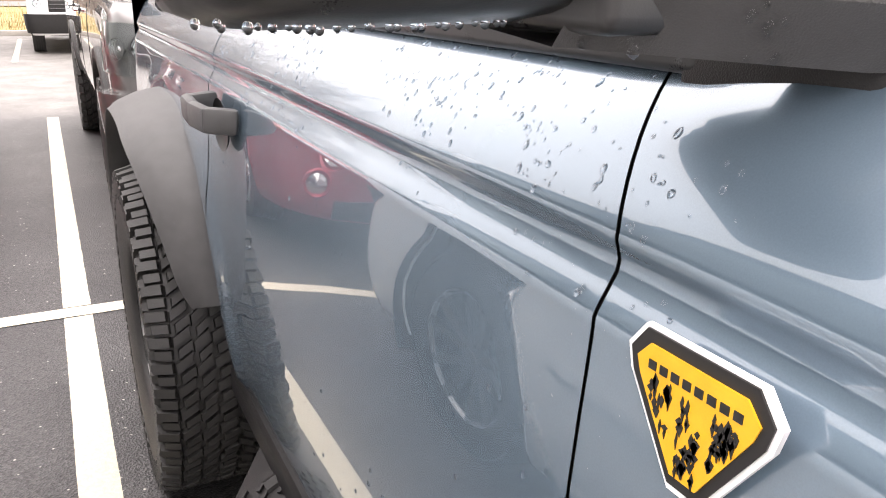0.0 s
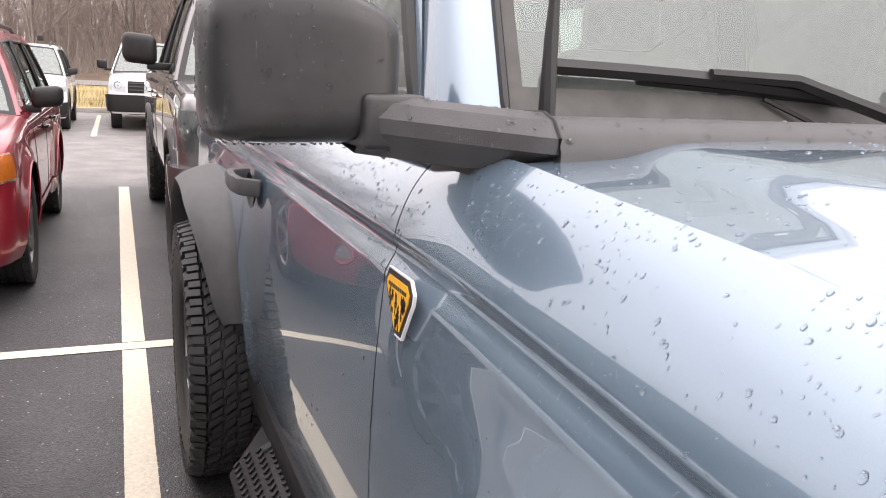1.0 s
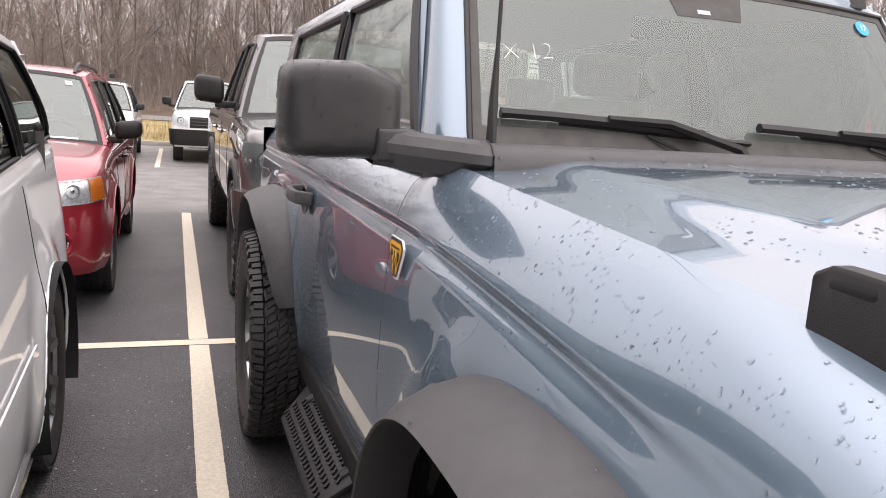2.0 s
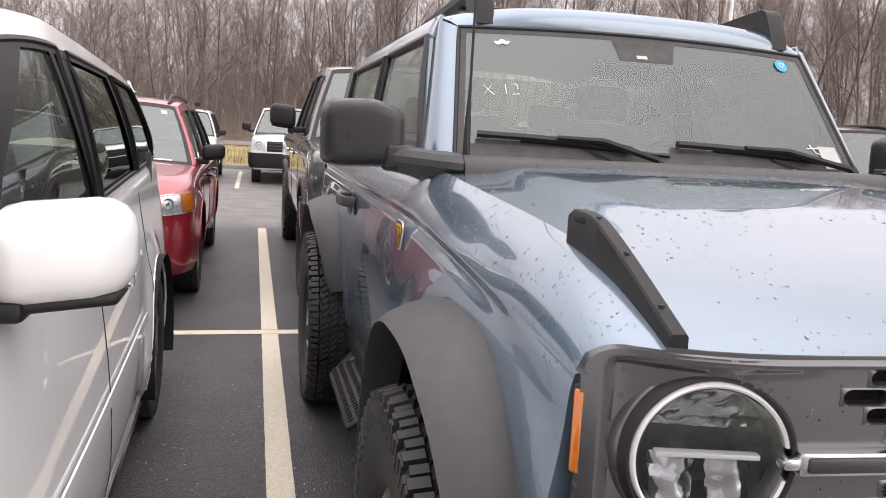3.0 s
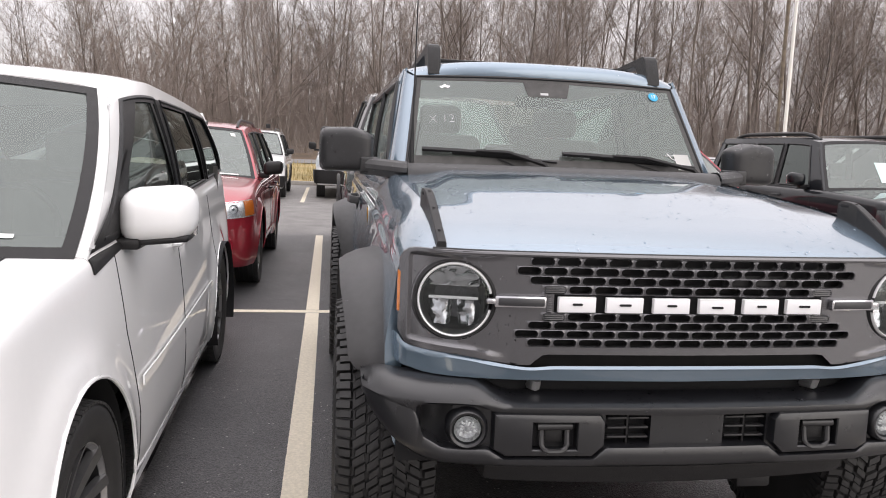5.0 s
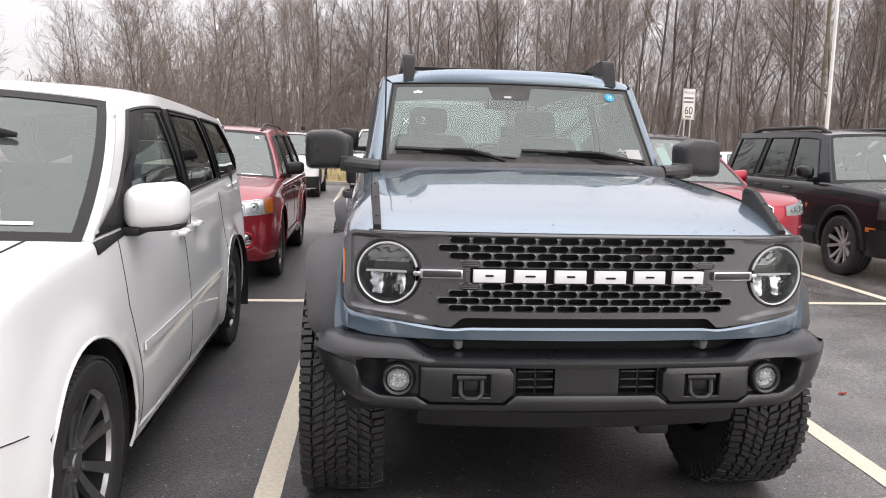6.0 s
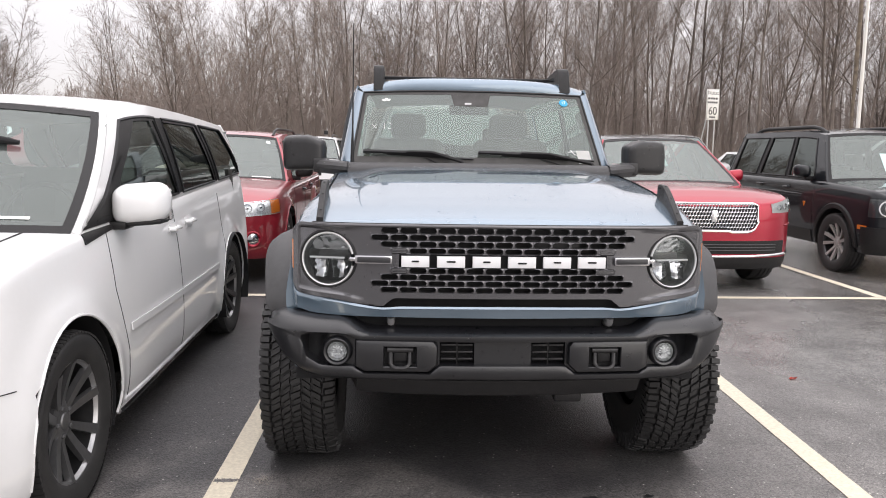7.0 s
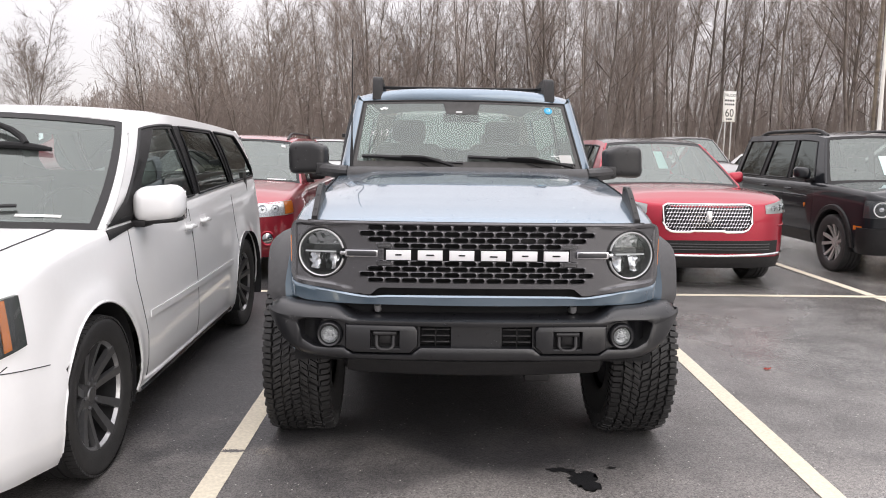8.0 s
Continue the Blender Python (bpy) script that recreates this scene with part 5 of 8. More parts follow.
bm = bmesh.new()
xm = [x for x in xs if abs(x) <= 0.5216]
patch(lambda u, v: nose(xm[round(u)], zs[round(v)]), list(range(len(xm))), list(range(len(zs))), bm, skip=nose_skip)
patch(lambda u, v: nose(-0.5215 + 1.043 * u, nose_lo(-0.5215 + 1.043 * u) + (0.87 - nose_lo(-0.5215 + 1.043 * u)) * v), 60, [0, 0.15, 0.3, 0.5, 1], bm)
nose_hi = lambda x: 1.158 - (0.05 - math.sqrt(max(0.0, 0.05 ** 2 - max(0.0, abs(x) - 0.788) ** 2)))
for side in (-1, 1):
    def cheek(u, v):
        x = 0.5215 + 0.3165 * u
        lo, hi = nose_lo(x) + 0.0, nose_hi(x)
        z = lo + (hi - lo) * v
        d = Vector((x - LAMP_X, z - LAMP_Z))
        if abs(d.length - LAMP_R - 0.006) < 0.0042:
            d = d.normalized() * (LAMP_R + 0.006)
            x, z = LAMP_X + d.x, LAMP_Z + d.y
        e = min((hi - z) * 1.7, (z - lo) * 1.35, 0.838 - x)
        f = max(0.0, min(1.0, (0.036 - e) / 0.012)) * curve(x, (0.53, 0.0), (0.60, 0.7), (0.66, 1.0))
        return Vector((side * x, nose_y(x) + 0.004 * curve(x, (0.53, 1.0), (0.60, 0.3), (0.66, -0.4)) - 0.011 * f * f * (3 - 2 * f), z))
    patch(cheek, 54, 50, bm, skip=lambda c: math.hypot(abs(c.x) - LAMP_X, c.z - LAMP_Z) < LAMP_R + 0.004)
    # the panel's outer edge turns back
    patch(lambda u, v: cheek(1.0, v) + Vector((-side * 0.012 * u, 0.04 * u, -0.012 * u * v ** 4)), 3, 30, bm)
    patch(lambda u, v: cheek(v, 1.0) + Vector((0, 0.02 * u, 0)), 2, 40, bm)
    patch(lambda u, v: cheek(v, 0.0) + Vector((0, 0.02 * u, 0)), 2, 40, bm)
tidy(bm, 2e-5)
facing(bm, (0, -1, 0))
grille = part("grille_panel", bm, M["grille"], truck, "dark grey grille panel with rows of slots", sharp=40)


def slot_mesh(th, filled):
    """One grille cell: a plate with a rounded slot through it."""
    bm = bmesh.new()
    w = PITCH
    inner = obround(w - 0.0090, th - 0.0056, 5)
    outer = []
    for x, z in inner:
        f = max(abs(x) / (w / 2), abs(z) / (th / 2))
        outer.append((x / f, z / f))
    # pull the ring's corners out to the cell's corners
    for sx in (1, -1):
        for sz in (1, -1):
            i = min(range(len(outer)), key=lambda k: abs(outer[k][0] - sx * w / 2) + abs(outer[k][1] - sz * th / 2))
            outer[i] = (sx * w / 2, sz * th / 2)
    rings = [[bm.verts.new((x, 0.004, z)) for x, z in outer], [bm.verts.new((x * 1.035, 0.0018, z * 1.09)) for x, z in inner], [bm.verts.new((x, 0.0045, z)) for x, z in inner], [bm.verts.new((x * 0.99, 0.022 if not filled else 0.005, z * 0.97)) for x, z in inner]]
    n = len(inner)
    for a, b in zip(rings, rings[1:]):
        for k in range(n):
            bm.faces.new((a[k], b[k], b[(k + 1) % n], a[(k + 1) % n]))
    if filled:
        bm.faces.new(rings[-1])
    bmesh.ops.recalc_face_normals(bm, faces=bm.faces[:])
    if not filled:
        f = bm.faces[0]
        bm.faces.ensure_lookup_table()
        if bm.faces[0].normal.y > 0:
            bmesh.ops.reverse_faces(bm, faces=bm.faces[:])
    # inner walls turn black: the slots' recess shade is put into the colour
    for f in bm.faces:
        if not filled and min(v.co.y for v in f.verts) > 0.0025 and max(v.co.y for v in f.verts) > 0.01:
            f.material_index = 1
    me = finish(bm, 50)
    me.materials.append(M["grille"])
    me.materials.append(M["plastic_dark"])
    return me


SLOT = {(th, fl): slot_mesh(th, fl) for th in (0.026, 0.025) for fl in (False, True)}
for x, z, th, filled in slots:
    sl = math.atan2(nose_y(x + 0.01) - nose_y(x - 0.01), 0.02)
    part("grille_slot", SLOT[(th, filled)], None, grille, at=Matrix.Translation((x, nose_y(x) + 0.0, z)) @ Matrix.Rotation(sl, 4, "Z"))
# ribbed blocks at the ends of the short rows and beside the plates
for x, z, th, filled in slots:
    if filled:
        for k in range(3):
            part("louvre_rib", rbox(x - 0.027, x + 0.027, nose_y(x) - 0.003, nose_y(x) + 0.006, z - 0.0072 + 0.006 * k, z - 0.0048 + 0.006 * k, 0.0008), M["rim_grey"], grille)
for sg in (-1, 1):
    for k in range(8):
        part("louvre_rib", rbox(sg * 0.423 - 0.0075, sg * 0.423 + 0.0075, nose_y(0.423) - 0.001, nose_y(0.423) + 0.012, 0.991 + 0.0064 * k, 0.9942 + 0.0064 * k, 0.001), M["grille"], grille)
bm = patch(lambda u, v: Vector((-0.6 + 1.2 * u, nose_y(-0.6 + 1.2 * u) + 0.035, 0.81 + 0.34 * v)), 20, 2)
part("grille_backing", thick(bm, 0.01), M["plastic_dark"], grille)
bm = bmesh.new()
rbox(0.10, 0.30, -0.062, -0.05, 1.06, 1.10, 0.004, bm)
part("radar_sensor", bm, M["plastic_dark"], grille, "dark sensor behind the slots")
# rolled rim along the panel's upper edge
pts = [(x, nose_y(x) - 0.001 - 0.006 * min(1.0, max(0.0, (abs(x) - 0.53) / 0.1)), nose_hi(x) - 0.005) for x in (-0.80 + 1.60 * k / 80 for k in range(81))]
part("panel_rim", tube(pts, [0.002 + 0.0045 * min(1.0, (0.80 - abs(p[0])) / 0.08) for p in pts], 8), M["grille"], grille)
# plates between the lamps: a black bar with six plain white plates
bm = patch(lambda u, v: Vector((-0.412 + 0.824 * u, nose_y(-0.412 + 0.824 * u) + 0.008, 0.989 + 0.054 * v)), 16, 3)
bar = part("name_bar", thick(bm, 0.004), M["void"], truck, "black bar")
for k in range(6):
    x = -0.401 + 0.0545 + k * (0.802 - 0.109) / 5
    bm = slab([(-0.0545, -0.0215), (0.0545, -0.0215), (0.0545, 0.0215), (-0.0545, 0.0215)], 0.016, bevel=0.003, m=Matrix.Translation((x, nose_y(x) - 0.012, 1.015)))
    plate = part("name_plate", bm, M["letter"], bar, "plain white raised plate")
    bm = slab(obround(0.036 if k % 2 else 0.03, 0.0065, 3), 0.004, m=Matrix.Translation((x, nose_y(x) - 0.0145, 1.017 if k != 3 else 1.013)))
    part("plate_slit", bm, M["void"], plate)

for side in (-1, 1):
    # light bar between lamp and plates
    bm = rbox(0.436, 0.582, -0.012, 0.012, 1.004, 1.038, 0.006)
    rbox(0.578, 0.604, -0.012, 0.012, 1.012, 1.030, 0.006, bm)
    for v in bm.verts:
        v.co.y += nose_y(v.co.x) - 0.006
        v.co.x *= side
    bmesh.ops.recalc_face_normals(bm, faces=bm.faces[:])
    fr = part("light_bar", bm, M["lamp_in"], truck, "silver-framed light bar")
    bm = rbox(0.442, 0.572, -0.014, 0.004, 1.010, 1.032, 0.004)
    for v in bm.verts:
        v.co.y += nose_y(v.co.x) - 0.008
        v.co.x *= side
    bmesh.ops.recalc_face_normals(bm, faces=bm.faces[:])
    part("bar_lens", bm, M["lamp_dark"], fr, "dark clear lens")
    # round headlamp
    m = Matrix.Translation((side * LAMP_X, -0.034, LAMP_Z)) @ Matrix.Rotation(radians(-90 + side * 13), 4, "Z")
    R = LAMP_R
    bz = part("headlamp", tidy(lathe([(R + 0.013, -0.012), (R + 0.009, 0.000), (R + 0.004, 0.005), (R, 0.002), (R - 0.002, -0.05)], 64, at=m)), M["plastic_dark"], truck, "round headlamp with a bright ring")
    part("lamp_collar", tidy(lathe([(R + 0.024, -0.075), (R + 0.020, -0.030), (R + 0.016, -0.014), (R + 0.0125, -0.0115)], 64, at=m)), M["grille"], bz, "grey collar round the lamp")
    part("light_ring", tidy(lathe([(R - 0.001, -0.02), (R - 0.002, 0.004), (R - 0.005, 0.008), (R - 0.0085, 0.005), (R - 0.010, -0.02)], 64, at=m, a0=13 + 90 * (side + 1), a1=347 + 90 * (side + 1))), M["lamp_light"], bz, "pale daytime light ring")
    part("lamp_bowl", tidy(lathe([(R - 0.011, 0.002), (R - 0.014, -0.045), (R * 0.6, -0.075), (0, -0.08)], 48, at=m)), M["lamp_grey"], bz)
    hb = rbox(-0.012, 0.004, -R + 0.034, R - 0.042, 0.002, 0.0095, 0.002, m=m)
    part("lamp_crossbar", hb, M["lamp_light"], bz, "horizontal light bar")
    fr_ = random.Random(5 + side)
    for y0, y1, z0, z1, nu, nv, lean, rough_x, mat_ in ((-0.085, 0.072, 0.034, 0.092, 20, 9, -0.004, 0.0045, "lamp_mirror_grey"), (-0.074, -0.006, -0.074, -0.004, 6, 7, 0.006, 0.0130, "lamp_mirror"),
                                                        (0.004, 0.074, -0.074, -0.004, 6, 7, 0.006, 0.0130, "lamp_mirror")):
        jit = [[fr_.uniform(-1, 1) for _ in range(nv + 1)] for _ in range(nu + 1)]
        off, tap = (0.006, 0.22) if mat_ == "lamp_mirror" else (0.0, -0.35)
        bm = patch(lambda u, v: m @ Vector((-0.026 + off - lean * (2 * v - 1) - 0.012 * (2 * u - 1) ** 2 * 0.9 + rough_x * 0.5 * jit[round(u * nu)][round(v * nv)] + 0.0016 * math.cos(u * math.pi * 3), (y0 + y1) / 2 + (y1 - y0) * (u - 0.5) * (1 - tap * (1 - v if tap > 0 else -v) * (1 if tap > 0 else -1)), z0 + (z1 - z0) * v)), nu, nv,
                   skip=lambda c: (m.inverted() @ c).yz.length > R - 0.014)
        part("reflector", facing(bm, (0, -1, 0)), M[mat_], bz, "silvered facets", sharp=70)
    cv = part("lamp_cover", facing(tidy(lathe([(R - 0.010, 0.005), (R * 0.7, 0.012), (R * 0.35, 0.016), (0, 0.017)], 48, at=m)), (0, -1, 0)), M["lamp_glass"], bz, "clear lamp cover")
    cv.visible_shadow = False

# blue strip under the grille, wrapping round to the wings
def strip(u, v):
    t = abs(2 * u - 1)
    sg = 1 if u > 0.5 else -1
    if t < 0.8:
        x = t
        y = nose_y(x) - 0.010
        hi = strip_hi(x)
    else:
        a = (t - 0.8) / 0.2 * math.pi / 2
        x, y = 0.8 + 0.066 * math.sin(a), nose_y(0.8) - 0.010 + 0.24 * (1 - math.cos(a))
        hi = strip_hi(min(0.836, x))
    lo = curve(x, (0, 0.788), (0.5, 0.791), (0.75, 0.795), (0.82, 0.806), (0.87, 0.820))
    q = (0.050, 0.014, 0.004, 0.0, 0.007)[round(v * 4)]
    return Vector((sg * x, y + q, lo + (hi - lo) * (0, 0.04, 0.70, 0.84, 1.0)[round(v * 4)]))


bm = patch(strip, 120, 4)
tidy(bm)
if max(bm.faces, key=lambda q: q.calc_area()).normal.y > 0:
    bmesh.ops.reverse_faces(bm, faces=bm.faces[:])
part("nose_strip", bm, M["blue"], truck, "blue-grey strip under the grille", sharp=50)

# ---- front bumper ----
b_y = lambda x: -0.135 + 0.07 * (abs(x) / 0.975) ** 2.2 + 0.17 * (abs(x) / 0.975) ** 12
b_low = lambda x: curve(abs(x), (0, 0.546), (0.54, 0.550), (0.70, 0.556), (0.75, 0.564), (0.80, 0.584), (0.848, 0.616), (0.888, 0.656), (0.916, 0.694), (0.938, 0.735))
b_ledge = lambda x: lerp(abs(x), (0, 0.610), (0.252, 0.610), (0.285, 0.580), (0.545, 0.580), (0.585, 0.605), (0.715, 0.606), (0.767, 0.634), (0.785, 0.690), (0.80, 0.712), (0.94, 0.746))
b_up = lambda x: lerp(abs(x), (0, 0.704), (0.25, 0.708), (0.56, 0.710), (0.62, 0.728), (0.677, 0.733), (0.765, 0.729), (0.80, 0.7165), (0.94, 0.7485))
b_deep = lambda x: lerp(abs(x), (0, 0.026), (0.67, 0.028), (0.72, 0.07), (0.768, 0.078), (0.788, 0.002), (0.94, 0.0))
b_rise = lambda x: lerp(abs(x), (0, 0.0), (0.52, 0.0), (0.555, 0.25), (0.60, 0.8), (0.63, 1.0), (0.94, 1.0))
BX = sorted({round(s * v, 4) for v in [0.0, 0.03, 0.06, 0.09, 0.112, 0.14, 0.18, 0.22, 0.248, 0.268, 0.285, 0.33, 0.40, 0.46, 0.52, 0.545, 0.56, 0.585, 0.60, 0.62, 0.645, 0.67, 0.69, 0.705, 0.72, 0.735, 0.75, 0.76, 0.768, 0.774, 0.78, 0.786, 0.792, 0.80, 0.815, 0.83, 0.845, 0.86, 0.875, 0.888, 0.90, 0.91, 0.918, 0.926, 0.932, 0.938] for s in (1, -1)})


def bumper(x):
    """One cross-section of the bumper, from its lower back edge to its upper one, as (y, z)."""
    lo, le, up, d, g = b_low(x), b_ledge(x), b_up(x), b_deep(x), b_rise(x)
    end = max(0.0, (abs(x) - 0.87) / 0.068)
    crease, top = 0.728 + 0.014 * g, 0.742 + 0.052 * g - 0.034 * end ** 2
    h = le - lo
    crease = max(crease, up + 0.004)
    rows = [(0.10, lo + 0.006), (0.022, lo), (0.006, lo + min(0.012, h * 0.2)), (0.0, lo + min(0.03, h * 0.5)), (0.0, le - min(0.008, h * 0.1)), (min(0.004, d), le), (d, le + 0.003), (d, up - 0.004), (min(0.005, d), up),
            (0.0, up + 0.5 * (crease - up)), (0.002, crease), (0.014 - 0.004 * g, crease + 0.006 + 0.008 * g), (0.030, top - 0.003 - 0.012 * g), (0.055, top - 0.003 * g), (0.12, top + 0.003)]
    return [Vector((x, b_y(x) + a, z)) for a, z in rows]


bm = bmesh.new()
grid = [[bm.verts.new(p) for p in bumper(x)] for x in BX]
for i in range(len(BX) - 1):
    a = abs(BX[i] + BX[i + 1]) / 2
    for j in range(len(grid[0]) - 1):
        if not (j == 6 and 0.112 < a < 0.248):
            bm.faces.new((grid[i][j], grid[i + 1][j], grid[i + 1][j + 1], grid[i][j + 1]))
# the vents' openings get walls, the ends turn back
rim_e = [e for e in bm.edges if len(e.link_faces) == 1 and all(0.111 < abs(v.co.x) < 0.249 and 0.60 < v.co.z < 0.715 for v in e.verts)]
for v in bmesh.ops.extrude_edge_only(bm, edges=rim_e)["geom"]:
    if isinstance(v, bmesh.types.BMVert):
        v.co.y += 0.05
for col, sx in ((grid[0], 1), (grid[-1], -1)):
    back = [bm.verts.new(v.co + Vector((sx * 0.02, 0.12, 0.0))) for v in col]
    for a, b, c, d in zip(col, col[1:], back[1:], back):
        bm.faces.new((a, b, c, d))
facing(bm, (0, -1, 0.2))
bump = part("front_bumper", bm, M["bumper"], truck, "heavy black-grey off-road bumper", sharp=48)
for side in (-1, 1):
    m = Matrix.Translation((side * 0.648, -0.099, 0.662)) @ Matrix.Rotation(radians(-90 + side * 5), 4, "Z")
    fh = part("fog_lamp", tidy(lathe([(0.062, -0.05), (0.057, 0.002), (0.050, 0.010), (0.043, 0.007), (0.039, -0.004), (0.038, -0.03)], 40, at=m)), M["bumper"], bump, "round fog lamp in a black housing")
    part("fog_reflector", tidy(lathe([(0.038, 0.0), (0.030, -0.011), (0.016, -0.015), (0.013, -0.006), (0, -0.004)], 24, at=m)), M["fog_silver"], fh, "silver reflector")
    fr_ = random.Random(9)
    for k in range(12):
        ang, rr = 2 * math.pi * k / 12 + 0.2, 0.012 + 0.015 * fr_.random()
        mk = m @ Matrix.Translation((-0.008, rr * math.cos(ang), rr * math.sin(ang))) @ Matrix.Rotation(ang + fr_.uniform(-0.6, 0.6), 4, "X") @ Matrix.Rotation(fr_.uniform(-0.5, 0.5), 4, "Z")
        part("fog_facet", rbox(-0.003, 0.003, -fr_.uniform(0.003, 0.009), fr_.uniform(0.003, 0.009), -0.003, 0.003, 0.0008, m=mk), M["lamp_light"], fh)
    c = part("fog_lens", facing(tidy(lathe([(0.039, 0.002), (0.022, 0.007), (0, 0.009)], 24, at=m)), (0, -1, 0)), M["lamp_glass"], fh)
    c.visible_shadow = False
    # raised block with the tow hook's bay cut into it
    out = [(0.256, 0.690), (0.272, 0.712), (0.578, 0.7135), (0.578, 0.606), (0.54, 0.585), (0.292, 0.585), (0.256, 0.618)]
    cx = 0.402
    bm = slab(out, 0.05, bevel=0.017)
    flat_f = max((f for f in bm.faces if f.normal.y < -0.9), key=lambda f: f.calc_area())
    ring = list(flat_f.edges)
    bmesh.ops.delete(bm, geom=[flat_f], context="FACES_ONLY")
    loops, bay = [], []
    for y in (0.0, 0.004, 0.034):
        k = 0.003 if y > 0 else 0.0
        q = [bm.verts.new((cx + a * (0.066 - k), y, 0.648 + b * (0.042 - k))) for a, b in ((-1, -1), (1, -1), (1, 1), (-1, 1))]
        loops.append([bm.edges.new((q[i], q[(i + 1) % 4])) for i in range(4)])
        bay.append(q)
    bmesh.ops.triangle_fill(bm, edges=ring + loops[0], use_beauty=True)
    for a, b in zip(bay, bay[1:]):
        for i in range(4):
            bm.faces.new((a[i], a[(i + 1) % 4], b[(i + 1) % 4], b[i]))
    bm.faces.new(bay[-1])
    for v in bm.verts:
        v.co = Vector((side * v.co.x, v.co.y + b_y(v.co.x) - 0.008, v.co.z))
    bmesh.ops.recalc_face_normals(bm, faces=bm.faces[:])
    blk = part("bumper_block", bm, M["bumper"], bump, "raised bumper block", sharp=25)
    cx *= side
    y = b_y(0.4) + 0.008
    hook = part("tow_hook", tube([(cx - 0.037, y + 0.004, 0.674), (cx - 0.037, y - 0.006, 0.622), (cx - 0.031, y - 0.010, 0.609), (cx - 0.016, y - 0.012, 0.603), (cx + 0.016, y - 0.012, 0.603), (cx + 0.031, y - 0.010, 0.609), (cx + 0.037, y - 0.006, 0.622), (cx + 0.037, y + 0.004, 0.674)], 0.0085, 8), M["plastic_mid"], blk, "black steel tow hook")
    part("hook_bar", tube([(cx - 0.05, y, 0.674), (cx + 0.05, y, 0.674)], 0.0115, 10), M["plastic_mid"], hook)
    part("hook_plate", rbox(cx - 0.026, cx + 0.026, y + 0.004, y + 0.012, 0.625, 0.668, 0.003), M["plastic_dark"], hook)
    # black sheet before the bay's floor, standing in for the shade inside
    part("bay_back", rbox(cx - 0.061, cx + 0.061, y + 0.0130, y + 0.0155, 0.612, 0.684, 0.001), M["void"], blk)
    # vents
    for z in (0.634, 0.662, 0.690):
        for x in (0.1475, 0.2125):
            part("vent_slat", rbox(side * x - 0.029, side * x + 0.029, b_y(0.1) + 0.028, b_y(0.1) + 0.05, z - 0.003, z + 0.003, 0.0015), M["plastic_mid"], bump)
    part("vent_post", rbox(side * 0.18 - 0.003, side * 0.18 + 0.003, b_y(0.1) + 0.034, b_y(0.1) + 0.05, 0.612, 0.706, 0.001), M["plastic_dark"], bump)
# black sheet that gives the vents their inner darkness by colour
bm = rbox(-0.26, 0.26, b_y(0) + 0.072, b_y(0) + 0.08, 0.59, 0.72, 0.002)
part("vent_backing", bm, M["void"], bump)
def valance(u, v):
    t = abs(2 * u - 1)
    end = max(0.0, (t - 0.93) / 0.07)
    low = 0.457 + 0.012 * t ** 2 + 0.04 * end ** 2
    y, z = ((0.05, low + 0.012), (-0.020, low), (-0.034, low + 0.006), (-0.044, low + 0.03), (-0.050, 0.535), (-0.040, 0.565))[round(v * 5)]
    return Vector((0.605 * (2 * u - 1), y + 0.03 * t ** 2 + 0.05 * end ** 2, z))


bm = facing(patch(valance, 40, 5), (0, -1, 0))
part("valance", thick(bm, 0.015), M["plastic_dark"], truck, "black plastic valance")
part("skid_tab", rbox(0.23, 0.345, -0.01, 0.05, 0.424, 0.475, 0.012), M["plastic_dark"], truck, "black skid plate edge")
# plain boxes that block light below, under-body shade in their near-black
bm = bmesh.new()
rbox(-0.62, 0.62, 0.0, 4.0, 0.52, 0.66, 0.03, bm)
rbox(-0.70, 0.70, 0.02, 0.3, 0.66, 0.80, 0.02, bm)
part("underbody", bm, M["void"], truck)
bm = tube([(-0.75, AXLE_F, 0.42), (0.75, AXLE_F, 0.42)], 0.05, 10)
lathe([(0.0, -0.13), (0.11, -0.1), (0.13, 0), (0.11, 0.1), (0, 0.13)], 16, bm, Matrix.Translation((-0.15, AXLE_F, 0.42)))
part("front_axle", bm, M["plastic_dark"], truck)
part("rear_axle", tube([(-0.75, AXLE_R, 0.44), (0.75, AXLE_R, 0.44)], 0.05, 10), M["plastic_dark"], truck)
for side in (-1, 1):
    part("damper", tube([(side * 0.6, AXLE_F + 0.05, 0.4), (side * 0.52, AXLE_F + 0.05, 0.8)], 0.035, 10), M["steel"], truck)
    part("bumper_horn", tube([(side * 0.44, 0.06, 0.745), (side * 0.44, -0.03, 0.765), (side * 0.44, -0.035, 0.785)], 0.016, 8), M["steel"], truck, "metal bracket")

# ---- cowl, windscreen, roof ----
COWL = ((1.222, 1.285), (1.220, 1.328), (1.232, 1.350), (1.250, 1.363), (1.28, 1.369), (1.33, 1.364), (1.38, 1.350))


def cowl(u, v):
    q = 1 - (2 * u - 1) ** 2
    y, z = COWL[round(v * 6)]
    return Vector((-0.70 + 1.40 * u, y - 0.040 * q, z + 0.004 * q))


bm = facing(patch(cowl, 40, 6), (0, -0.5, 1))
part("cowl", thick(bm, 0.02), M["plastic"], truck, "dark grey plastic cowl under the windscreen")


def screen(u, v, o=0.0):
    """The windscreen: u across from -x, v upwards."""
    q = 1 - (2 * u - 1) ** 2
    hw = 0.694 + (0.632 - 0.694) * v
    return Vector((hw * (2 * u - 1), 1.375 + 0.275 * v - 0.055 * q - o * 0.85, 1.345 + 0.43 * v + 0.012 * q * v + o * 0.5))


